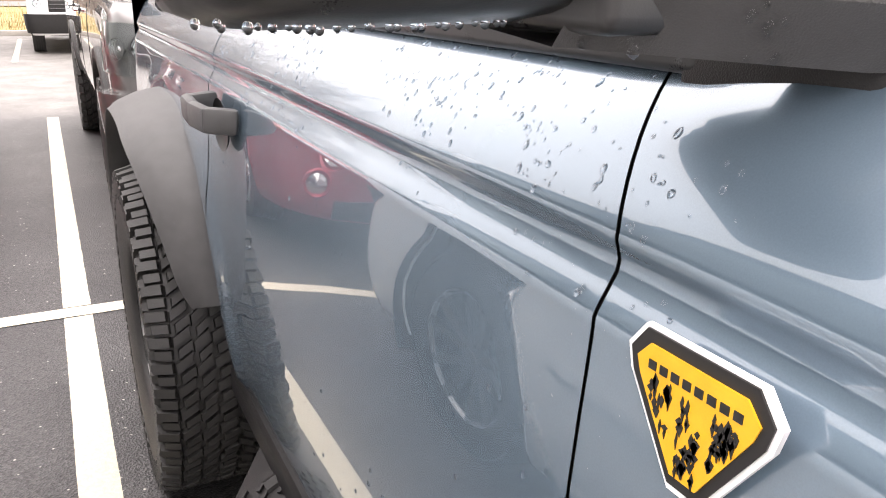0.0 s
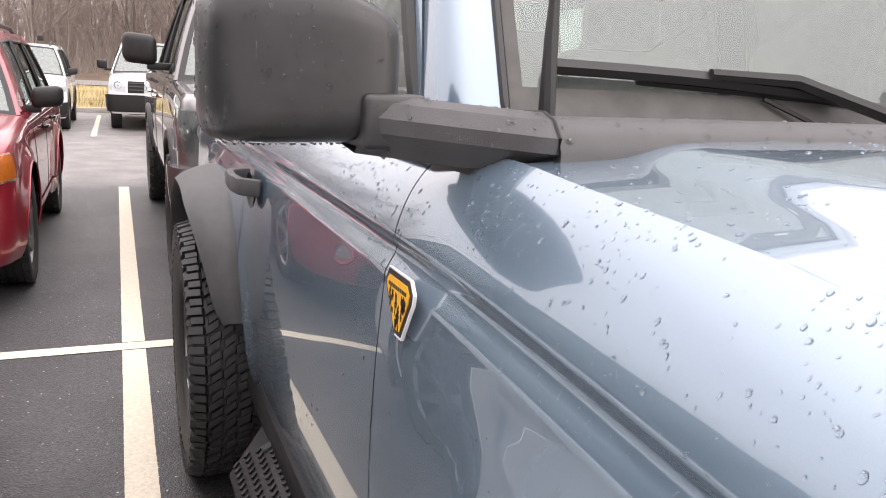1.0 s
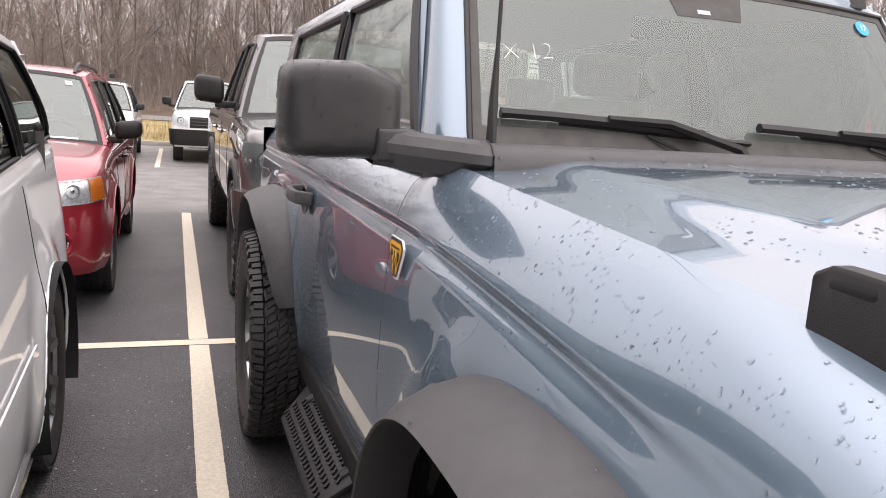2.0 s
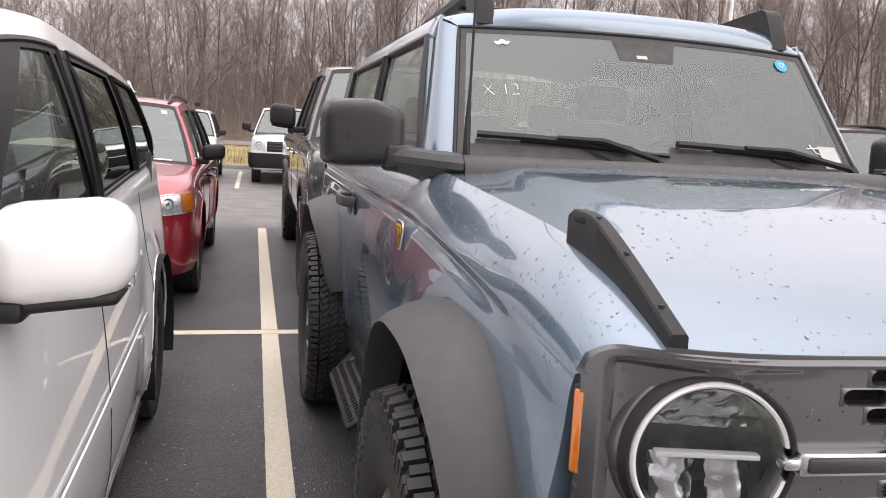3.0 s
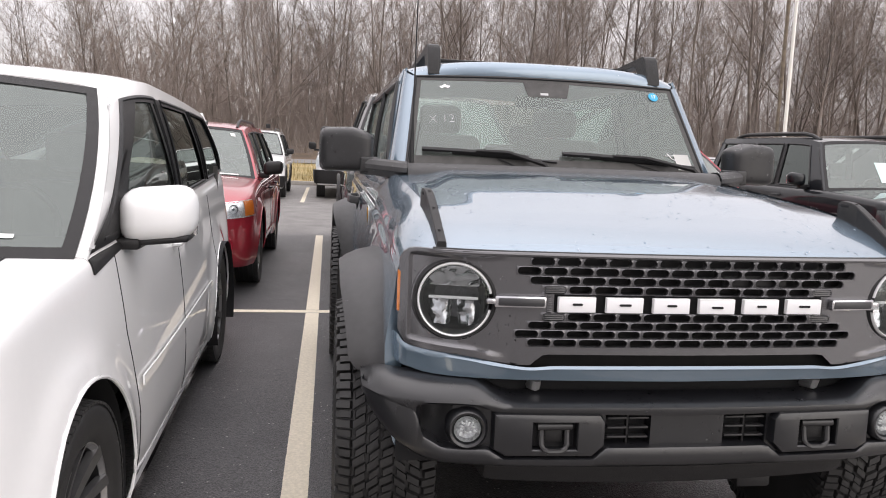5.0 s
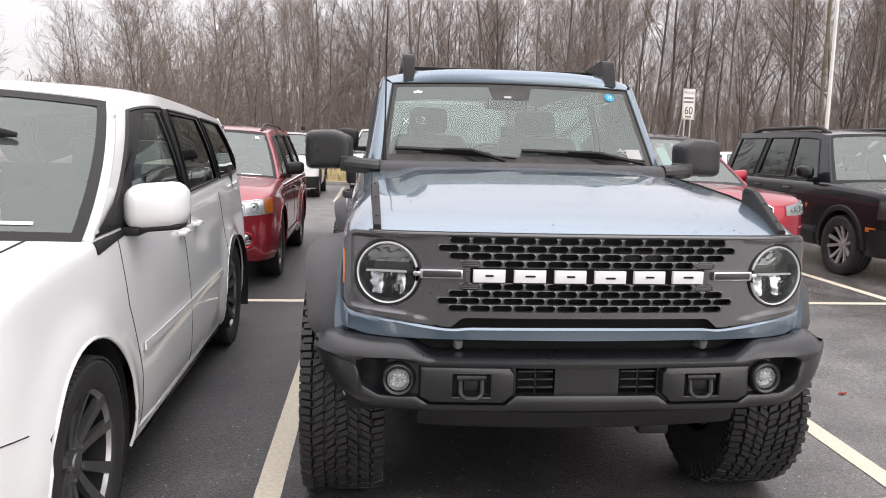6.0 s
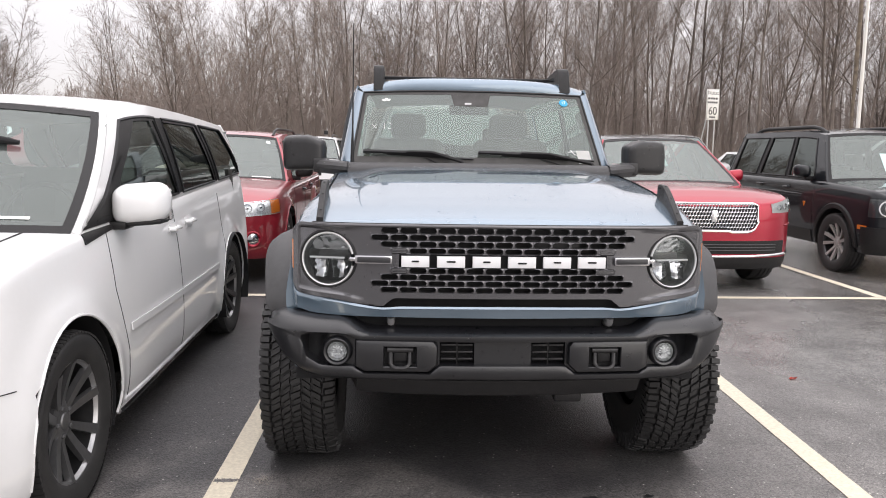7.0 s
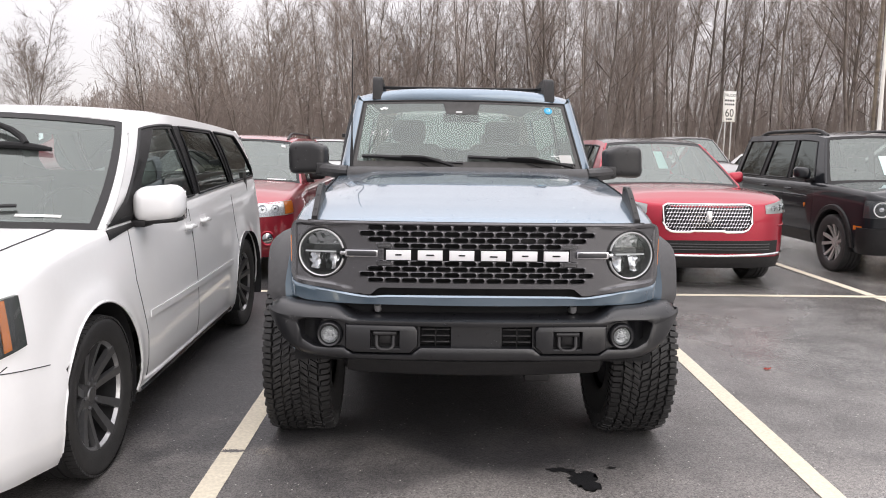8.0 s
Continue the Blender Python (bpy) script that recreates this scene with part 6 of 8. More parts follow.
bm = facing(patch(lambda u, v: screen(0.02 + 0.96 * u, 0.02 + 0.96 * v), 24, 12), (0, -1, 0.3))
ws = part("windscreen", bm, M["glass_ws"], truck, "upright windscreen reflecting a pale sky")
ws.visible_shadow = False
bm = bmesh.new()
for a, b, c, d in ((0.0, 0.020, 0, 1), (0.98, 1.0, 0, 1), (0.020, 0.98, 0, 0.13), (0.020, 0.98, 0.955, 1.0)):
    patch(lambda u, v: screen(a + (b - a) * u, c + (d - c) * v, 0.0015), 20 if b - a > 0.5 else 2, 12 if d - c > 0.5 else 2, bm)
facing(tidy(bm, 1e-5), (0, -1, 0))
part("screen_border", bm, M["cabin"], ws, "black border of the glass")
loop = [screen(k / 24, 0, 0.002) for k in range(24)] + [screen(1, k / 12, 0.002) for k in range(12)] + [screen(1 - k / 24, 1, 0.002) for k in range(24)] + [screen(0, 1 - k / 12, 0.002) for k in range(12)]
part("screen_seal", tube(loop, 0.007, 6, closed=True), M["seal"], ws)
bm = patch(lambda u, v: screen(0.422 - 0.016 * v + (0.150 + 0.034 * v) * u, 0.80 + 0.155 * v, 0.0012), 6, 4)
cam_box = part("camera_housing", facing(bm, (0, -1, 0)), M["cabin"], ws, "dark sensor housing at the top of the glass")
bm = patch(lambda u, v: screen(0.47 + 0.03 * u, 0.82 + 0.025 * v, 0.0025), 3, 2)
part("camera_window", bm, M["steel"], cam_box)
roof_z = lambda x, y: 1.812 + 0.058 * (1 - (abs(x) / 0.70) ** 3.2) + 0.012 * min(1, (y - 1.66) / 0.8) - 0.02 * max(0, (y - 3.2))
bm = bmesh.new()
patch(lambda u, v: Vector((-0.676 + 1.352 * v, 1.668 + (0.085 * abs(2 * v - 1) ** 6 - 0.045 * (1 - (2 * v - 1) ** 2)) * max(0, 1 - u * 6) + 2.35 * u, roof_z(-0.676 + 1.352 * v, 1.668 + 2.35 * u) - 0.006 * max(0, 1 - u * 30))), 40, 24, bm)
patch(lambda u, v: screen(u, 1.0, 0.0).lerp(Vector((-0.676 + 1.352 * u, 1.668 + 0.085 * abs(2 * u - 1) ** 6 - 0.045 * (1 - (2 * u - 1) ** 2), roof_z(-0.676 + 1.352 * u, 1.668) - 0.006)), v) + Vector((0, -0.012 * math.sin(v * math.pi), 0.004 * math.sin(v * math.pi))), 24, 6, bm)
tidy(bm, 1e-4)
if sum(f.normal.z for f in bm.faces) < 0:
    bmesh.ops.reverse_faces(bm, faces=bm.faces[:])
roof = part("roof", thick(bm, 0.015), M["blue"], truck, "blue-grey hard roof", sharp=50)
for side in (-1, 1):
    U = 0 if side < 0 else 1
    # screen pillar, side rail and rear pillar
    def pillar(u, v):
        a = screen(U, v, 0.0)
        b = Vector((side * (0.776 - 0.096 * v), 1.47 + 0.30 * v, 1.29 + 0.53 * v))
        p = a.lerp(b, u)
        p.x += side * 0.022 * math.sin(u * math.pi)
        p.y -= 0.018 * math.sin(u * math.pi)
        return p
    bm = patch(pillar, 6, 14)
    tidy(bm)
    part("screen_pillar", thick(bm, 0.012), M["blue"], truck, "blue-grey windscreen pillar", sharp=60)
    def gh(y, v, o=0.0):
        z = shoulder_z(y) - 0.004 + (1.785 - shoulder_z(y)) * v
        return Vector((side * (0.765 - 0.068 * v + 0.012 * math.sin(v * math.pi) + o), y, z))
    # the door's own frame behind the screen pillar
    bm = patch(lambda u, v: Vector((side * (0.778 - 0.096 * v), 1.476 + 0.30 * v, 1.29 + 0.53 * v)).lerp(gh(1.524 + 0.262 * v, v, 0.004), u), 3, 14)
    part("door_frame", thick(tidy(bm), 0.014), M["blue"], truck, "painted frame of the door window")
    rail = bmesh.new()
    patch(lambda u, v: gh(1.72 + 2.29 * u, 0.93 + 0.07 * v).lerp(Vector((side * 0.676, 1.72 + 2.29 * u, 1.822)), v ** 2), 30, 4, rail)
    patch(lambda u, v: gh(3.78 + 0.28 * u, v), 4, 8, rail)
    patch(lambda u, v: gh(1.42 + 2.6 * u, 0.05 * v), 20, 2, rail)
    tidy(rail)
    part("roof_rail_panel", thick(rail, 0.012), M["blue"], truck)
    for a0, a1, b0, b1, g in ((1.51, 2.54, 1.775, 2.54, "glass_car"), (2.66, 3.76, 2.66, 3.72, "glass_clear")):
        fn = lambda u, v, o=-0.005: gh((a0 + (b0 - a0) * v) * (1 - u) + (a1 + (b1 - a1) * v) * u, 0.04 + 0.90 * v, o)
        w = part("window", facing(patch(fn, 12, 8), (side, 0, 0)), M[g], truck, "side window glass")
        w.visible_shadow = False
        loop = [fn(k / 12, 0, 0.002) for k in range(12)] + [fn(1, k / 8, 0.002) for k in range(8)] + [fn(1 - k / 12, 1, 0.002) for k in range(12)] + [fn(0, 1 - k / 8, 0.002) for k in range(8)]
        part("window_seal", tube(loop, 0.013, 6, closed=True), M["seal"], w)
    bm = patch(lambda u, v: gh(2.53 + 0.14 * u, 0.96 * v, -0.002), 3, 8)
    part("door_pillar", thick(bm, 0.02), M["plastic_dark"], truck)
    # belt seal along the top of the door
    part("belt_seal", tube([gh(1.44 + 1.2 * k / 10, 0.0, 0.004) + Vector((0, 0, 0.012)) for k in range(11)], 0.011, 6), M["plastic"], truck, "grey belt moulding")
    # broad black moulding along the door's top
    bm = rbox(0.750, 0.783, 1.412, 2.636, 1.286, 1.316, 0.007, seg=3)
    for v in bm.verts:
        v.co.z += shoulder_z(v.co.y) - 1.294
        v.co.x *= side
    bmesh.ops.recalc_face_normals(bm, faces=bm.faces[:])
    part("belt_moulding", bm, M["plastic_mid"], truck, "black belt moulding along the window")
    # mirror arm and mirror
    def arm(u, v):
        w = max(0.0, u * 1.1 - 0.1)
        x, dy = 0.7005 + 0.2 * u, 0.122 * w ** 1.2 + 0.022 * u
        ring = ((1.224, 1.320), (1.221, 1.339), (1.237, 1.358), (1.262, 1.367), (1.316, 1.365), (1.331, 1.344), (1.316, 1.318), (1.250, 1.312), (1.224, 1.320))
        y, z = ring[round(v * 8)]
        return Vector((side * x, y + dy, z + 0.006 + 0.013 * u - (0.022 * min(1.0, u * 2.5) if z < 1.319 else 0.0)))
    bm = patch(arm, 16, 8)
    tidy(bm)
    mo = part("mirror_arm", bm, M["plastic"], truck, "dark grey plastic mirror arm", sharp=24)
    part("arm_seam", tube([arm(0.0, k / 8) + Vector((side * 0.002, -0.0005 if k < 4 else 0, 0.0006)) for k in range(6)], 0.0022, 5), M["seal"], mo)
    # black wedge where the arm meets the wing
    bm = rbox(0.722, 0.782, 1.29, 1.432, 1.284, 1.322, 0.010, seg=3)
    for v in bm.verts:
        v.co.z -= 0.016 * (v.co.y - 1.29) / 0.142
        v.co.x *= side
    bmesh.ops.recalc_face_normals(bm, faces=bm.faces[:])
    part("arm_wedge", bm, M["plastic_dark"], mo)
    bm = rbox(0, 1, 0, 1, 0, 1, 0.0)
    bmesh.ops.subdivide_edges(bm, edges=bm.edges[:], cuts=9, use_grid_fill=True)
    for v in bm.verts:
        p = v.co * 2 - Vector((1, 1, 1))
        L6 = (abs(p.x) ** 7 + abs(p.y) ** 7 + abs(p.z) ** 7) ** (1 / 7)
        p = p / L6 * max(abs(p.x), abs(p.y), abs(p.z))
        taper = 1 - 0.10 * max(0, -p.y)
        x = 0.961 + 0.123 * p.x * taper
        z = 1.417 + 0.100 * p.z * taper - 0.004 * p.x
        if p.z > 0:
            z -= 0.034 * p.z * max(0.0, min(1.0, (-0.25 - p.x) / 0.75))
        y = 1.435 + 0.075 * p.y + 0.03 * ((x - 0.83) / 0.25) ** 2
        v.co = Vector((side * x, y, z))
    bmesh.ops.recalc_face_normals(bm, faces=bm.faces[:])
    part("wing_mirror", bm, M["plastic_mid"], mo, "boxy black-grey mirror housing", sharp=50)
    bm = rbox(0.818, 0.902, 1.350, 1.45, 1.316, 1.386, 0.009, seg=3)
    bmesh.ops.scale(bm, vec=(side, 1, 1), verts=bm.verts[:])
    bmesh.ops.recalc_face_normals(bm, faces=bm.faces[:])
    part("mirror_foot", bm, M["plastic_mid"], mo)
    # roof rack foot and bar
    rx = 0.545
    out = [(0.0, -0.02), (0.015, 0.03), (0.05, 0.105), (0.065, 0.122), (0.085, 0.129), (0.16, 0.124), (0.40, 0.104), (0.9, 0.082), (0.9, 0.060), (0.40, 0.078), (0.20, 0.088), (0.165, 0.075), (0.13, 0.02), (0.115, -0.02)]
    bm = slab(out, 0.062, bevel=0.009)
    bmesh.ops.transform(bm, matrix=Matrix.Translation((side * rx + 0.031, 1.632, 1.812)) @ Matrix.Rotation(radians(90), 4, "Z"), verts=bm.verts[:])
    rk = part("roof_rack_foot", bm, M["plastic_dark"], truck, "black roof rack foot")
    part("rack_bar", rbox(side * rx - 0.016, side * rx + 0.016, 2.45, 3.75, 1.870, 1.895, 0.008), M["plastic_dark"], rk, "black roof rail")
    part("rack_foot_rear", rbox(side * rx - 0.025, side * rx + 0.025, 3.6, 3.78, 1.82, 1.895, 0.015), M["plastic_dark"], rk)
for y in (1.98, 3.1):
    part("rack_crossbar", rbox(-0.545, 0.545, y, y + 0.06, 1.885, 1.903, 0.006), M["plastic_dark"], truck, "black cross bar of the roof rack")
# tail
bm = patch(lambda u, v: Vector(((2 * u - 1) * 0.83, 4.12, 0.5 + 0.8 * v)), 12, 8)
part("tailgate", thick(bm, 0.03), M["blue"], truck)
bm = facing(patch(lambda u, v: Vector(((2 * u - 1) * (0.765 - 0.075 * v), 4.11 - 0.09 * v, 1.30 + 0.50 * v)), 8, 6), (0, 1, 0))
rw = part("rear_window", bm, M["glass_clear"], truck, "rear window glass")
rw.visible_shadow = False
part("rear_bumper", rbox(-0.85, 0.85, 4.1, 4.26, 0.5, 0.68, 0.03), M["plastic_dark"], truck)
# aerial with its thicker root, wipers
part("aerial", tube([(-0.679, 1.298, 1.345), (-0.679, 1.30, 1.46), (-0.677, 1.302, 1.56), (-0.672, 1.31, 2.12)], [0.012, 0.009, 0.0045, 0.0025], 8), M["seal"], truck, "thin black aerial")
for u0, u1, up, vb in ((0.045, 0.40, 0.47, 0.145), (0.52, 0.875, 0.97, 0.145)):
    bl = part("wiper", tube([screen(u0 + (u1 - u0) * k / 10, vb + 0.03 - 0.055 * k / 10 + 0.01 * math.sin(k / 10 * math.pi), 0.022) for k in range(11)], 0.0125, 6), M["seal"], truck, "black wiper blade")
    part("wiper_blade", tube([screen(u0 + 0.1 + (u1 - u0) * k / 10, vb + 0.012 - 0.055 * k / 10, 0.009) for k in range(11)], 0.006, 4), M["seal"], bl)
    part("wiper_arm", tube([screen(u0 + (u1 - u0) * 0.5, vb + 0.015, 0.034), screen(u0 + (u1 - u0) * 0.8, vb, 0.04), screen(up - 0.02, 0.03, 0.045), screen(up, -0.06, 0.04)], [0.009, 0.011, 0.012, 0.016], 6), M["plastic_dark"], bl)
    part("wiper_strut", tube([screen(u0 + (u1 - u0) * 0.72, 0.115, 0.01), screen(up - 0.08, -0.02, 0.02)], 0.004, 5), M["seal"], bl)
# marks and papers on the glass
glass_m = lambda u, v, o=0.004: Matrix.Translation(screen(u, v, o)) @ Matrix.Rotation(radians(58), 4, "X") @ Matrix.Rotation(radians(10 * (2 * u - 1)), 4, "Y")
writing("marker_writing", "X 12", 0.064, M["chalk"], ws, glass_m(0.105, 0.52), 0.0002, -0.0025)
bm = slab([(0.026 * math.cos(a), 0.008 * math.sin(a) * (1 + 0.6 * math.sin(5 * a))) for a in (2 * math.pi * k / 18 for k in range(18))], 0.001, m=glass_m(0.11, 0.885) @ Matrix.Rotation(radians(-90), 4, "X"))
part("screen_mark", bm, M["chalk"], ws, "smeared white mark")
bm = lathe([(0.0, 0.0015), (0.023, 0.0015), (0.024, 0.0)], 32, at=glass_m(0.915, 0.885) @ Matrix.Rotation(radians(-90), 4, "Y"))
st = part("round_sticker", bm, M["sky_blue"], ws, "round blue sticker")
writing("sticker_number", "17", 0.028, M["chalk"], st, glass_m(0.915, 0.885, 0.007), 0.0004)
bm = patch(lambda u, v: screen(0.915 + 0.052 * u, 0.07 + 0.17 * v, 0.005), 3, 3)
part("paper_tag", thick(bm, 0.001), M["paper"], ws, "white paper tag behind the glass")
part("marker_stroke", tube([screen(0.895, 0.25, 0.003), screen(0.905, 0.19, 0.003), screen(0.925, 0.17, 0.003)], 0.002, 4), M["chalk"], ws)
part("marker_stroke", tube([screen(0.885, 0.22, 0.003), screen(0.915, 0.225, 0.003)], 0.002, 4), M["chalk"], ws)
part("code_strip", patch(lambda u, v: screen(0.80 + 0.11 * u, 0.125 + 0.012 * v, 0.002), 3, 1), M["steel"], ws)

# shield-shaped badge on the front wing: plain shapes in its colours
BADGE_Y, BADGE_Z = 1.303, 1.132
outline = [(x * 0.86, z * 0.86) for x, z in ((-0.046, 0.046), (0.046, 0.046), (0.060, 0.028), (0.056, 0.012), (0.014, -0.052), (-0.014, -0.052), (-0.056, 0.012), (-0.060, 0.028))]
for side in (-1, 1):
    m = Matrix.Translation((side * 0.8655, BADGE_Y, BADGE_Z)) @ Matrix.Rotation(radians(90 * side), 4, "Z")
    bd = part("wing_badge", slab(outline, 0.004, m=m), M["letter"], truck, "black and yellow shield badge")
    inner = lambda k, o: slab([(x * k, z * k + 0.0012) for x, z in outline], 0.003, m=m @ Matrix.Translation((0, -o, 0)))
    part("badge_field", inner(0.93, 0.0012), M["badge_black"], bd)
    yel = [(x * 0.83, z * 0.83 + 0.001) for x, z in ((-0.039, 0.036), (0.039, 0.036), (0.050, 0.024), (0.046, 0.013), (0.011, -0.042), (-0.011, -0.042), (-0.046, 0.013), (-0.050, 0.024))]
    part("badge_shield", slab(yel, 0.002, m=m @ Matrix.Translation((0, -0.0024, 0))), M["yellow"], bd, "yellow shield")
    rg = random.Random(4)
    bars = bmesh.new()
    for k in range(8):
        x = -0.029 + k * 0.0083
        slab([(x - 0.0029, 0.0175), (x + 0.0026, 0.0175), (x + 0.0026, 0.0225), (x - 0.0029, 0.0225)], 0.002, bars, m @ Matrix.Translation((0, -0.003, 0)))
    for k in range(190):
        x, z = rg.uniform(-0.03, 0.03), rg.uniform(-0.031, 0.012)
        if abs(x) > 0.006 + (z + 0.03) * 0.72 or abs(abs(x) - 0.011) < 0.004:
            continue
        w, h = rg.uniform(0.0008, 0.0026), rg.uniform(0.0015, 0.0055)
        slab([(x - w, z), (x + w * 0.3, z - h), (x + w, z + h * 0.4), (x, z + h)], 0.002, bars, m @ Matrix.Translation((0, -0.003, 0)))
    part("badge_print", bars, M["badge_black"], bd, kind="stuff")

# cabin
bm = rbox(-0.66, 0.66, 1.45, 1.85, 1.05, 1.325, 0.05)
rbox(-0.68, 0.68, 1.42, 3.9, 0.70, 0.78, 0.02, bm)
part("dashboard", bm, M["cabin"], truck, "dark dashboard")
ring = [(0.36 + 0.185 * math.cos(a), 1.93 + 0.05 * math.sin(a), 1.26 + 0.175 * math.sin(a)) for a in (2 * math.pi * k / 28 for k in range(28))]
part("steering_wheel", tube(ring, 0.015, 8, closed=True), M["cabin"], truck)
for side in (-1, 1):
    c = side * 0.36
    bm = rbox(c - 0.25, c + 0.25, -0.075, 0.075, 0, 0.62, 0.06, m=Matrix.Translation((0, 2.48, 0.92)) @ Matrix.Rotation(radians(-16), 4, "X"), seg=3)
    rbox(c - 0.25, c + 0.25, 2.0, 2.5, 0.85, 0.99, 0.05, bm, seg=3)
    rbox(c - 0.13, c + 0.13, 2.62, 2.72, 1.53, 1.70, 0.045, bm, seg=3)
    part("front_seat", bm, M["seat"], truck, "dark cloth seat")
    bm = rbox(c - 0.3, c + 0.3, 3.3, 3.42, 0.95, 1.48, 0.05, seg=3)
    rbox(c - 0.11, c + 0.11, 3.34, 3.42, 1.48, 1.62, 0.03, bm)
    part("rear_seat", bm, M["seat"], truck, "dark rear seat")
bm = facing(patch(lambda u, v: Vector(((2 * v - 1) * 0.63, 1.72 + 2.2 * u, roof_z((2 * v - 1) * 0.63, 1.72 + 2.2 * u) - 0.035)), 12, 10), (0, 0, -1))
part("headliner", bm, M["headliner"], truck, "pale grey cloth headliner")
part("interior_mirror", rbox(-0.12, 0.12, 1.70, 1.73, 1.655, 1.715, 0.012), M["void"], truck, "black interior mirror")

TYRE_BIG = tyre_mesh(TYRE_R, 0.315, 0.225, 92)
put_wheels(truck, TYRE_BIG, rim_meshes(0.225, 0.29, 6, dish=0.03), [(x, y, TYRE_R - 0.005) for x in (0.845, -0.845) for y in (AXLE_F, AXLE_R)], M["rim_dark"], M["rim"])
sp_w = part("spare_tyre", TYRE_BIG[0], None, truck, "spare tyre on the tailgate", at=pose(0, 4.30, 1.05, 0, 0, 90))
part("tread", TYRE_BIG[1], None, sp_w, kind="stuff")

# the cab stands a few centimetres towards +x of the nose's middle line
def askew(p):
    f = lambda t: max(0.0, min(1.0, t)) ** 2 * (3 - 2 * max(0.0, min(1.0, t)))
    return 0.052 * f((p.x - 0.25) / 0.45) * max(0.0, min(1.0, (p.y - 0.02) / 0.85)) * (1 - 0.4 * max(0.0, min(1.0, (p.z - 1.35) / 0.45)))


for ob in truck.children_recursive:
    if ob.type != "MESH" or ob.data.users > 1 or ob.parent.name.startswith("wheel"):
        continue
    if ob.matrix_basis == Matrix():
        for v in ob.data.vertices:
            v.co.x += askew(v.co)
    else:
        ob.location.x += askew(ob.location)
def deck(car, y0, name="tailgate_top"):
    """Closes the body above, from y0 to the tail."""
    bm = patch(lambda u, v: Vector(((car.at(car.s_of(y0 + (car.L - 0.06 - y0) * u), v=1.0).x) * (2 * v - 1), y0 + (car.L - 0.06 - y0) * u, car.top(y0 + 0.1) - 0.025)), 12, 6)
    part(name, thick(bm, 0.02), M["plastic_dark"], car.root)


def k2(a, b, c=None):
    """An edge from a to b, through c at the middle."""
    c = (a + b) / 2 if c is None else c
    return lambda u: a + (b - a) * u + 4 * (c - (a + b) / 2) * u * (1 - u)


TYRE_CAR, TYRE_TRUCK = tyre_mesh(0.36, 0.225, 0.243), tyre_mesh(0.43, 0.29, 0.235, 34)

# white minivan
van = Car("minivan", pose(-2.635, -1.02, 0), "white minivan with dark side glass parked beside the line", "white", 5.1, 1.94, 1.70, (0.98, 4.0), 0.36, 1.24,
          ((1.4, 1.105), (3.2, 1.165), (5.0, 1.215)), ((0, 0.84), (0.2, 0.93), (0.6, 1.03), (1.24, 1.10)), (1.75, 4.9), front=0.66, rear=0.42, n=2.8, bottom=0.2, arch=0.062, tuck=0.055, flare=0.024, boat=0.10, lean=True)
van.greenhouse(1.21, 1.83, 4.60, 5.0, 0.815, ((1.36, 2.76, 2.00, 2.42), (2.88, 3.86, 2.58, 3.44), (3.97, 4.90, 3.55, 4.28)), glass_front="glass_van", glass_side=("glass", "glass_dark", "glass_dark"), bow=0.24, bulge=0.06, roof_crown=0.045, drop=0.06, seal_r=0.009, top_v=0.885, nose_drop=0.07, taper=0.10)
put_wheels(van.root, TYRE_CAR, rim_meshes(0.243, 0.21, 5, twin=True), [(0.857, 0.98, 0.36), (-0.857, 0.98, 0.36), (0.805, 4.0, 0.36), (-0.805, 4.0, 0.36)], M["rim_grey"], M["rim_mid"])
van.mirror(1.64, 1.072, "white", 0.25, 0.19, 0.16, 0.02, arm=0.72)
for sd in (1, -1):
    s = van.s_of
    van.seam([(s(1.56), 0.28), (s(1.55), 0.5), (s(1.47), 0.8), (s(1.46), 1.06)], sd)
    van.seam([(s(2.5), 0.28), (s(2.5), 0.7), (s(2.52), 1.08)], sd)
    van.seam([(s(3.68), 0.6), (s(3.72), 0.85), (s(3.74), 1.1)], sd)
    van.sheet("sail_panel", s(1.21), s(1.72), 0, 0, M["plastic_dark"], 0.006, sd, 12, 4, None, "black panel below the mirror", top=lambda u: van.top(1.21 + 0.51 * u) - 0.012, bot=k2(1.03, 1.085, 1.06))
    van.handle(2.46, 0.975, M["white"], sd)
    van.handle(2.80, 0.985, M["white"], sd)
    van.sheet("side_moulding", s(1.58), s(3.5), 0.585, 0.62, M["white"], 0.012, sd, 20, 3)
    van.line("sill_trim", [(s(1.42), 0.24), (s(3.5), 0.24)], 0.014, M["chrome"], sd, 0.004)
    van.lamp("headlamp", 0.58, 1.10, k2(0.80, 0.925, 0.885), k2(0.66, 0.74, 0.685), sd, ((0.3, 0.5, 0.055), (0.56, 0.5, 0.055)), (0.83, 0.89))
van.sheet("grille", -0.56, 0.56, 0.64, 0.79, M["plastic_dark"], 0.004, 1, 20, 4)
van.sheet("lower_intake", -0.7, 0.7, 0.30, 0.44, M["plastic_dark"], 0.004, 1, 20, 4)
for z in (0.69, 0.74):
    van.line("grille_bar", [(0.0 + k * 0.05, z) for k in range(11)], 0.012, M["chrome"], 1, 0.01)
    van.line("grille_bar", [(0.0 + k * 0.05, z) for k in range(11)], 0.012, M["chrome"], -1, 0.01)
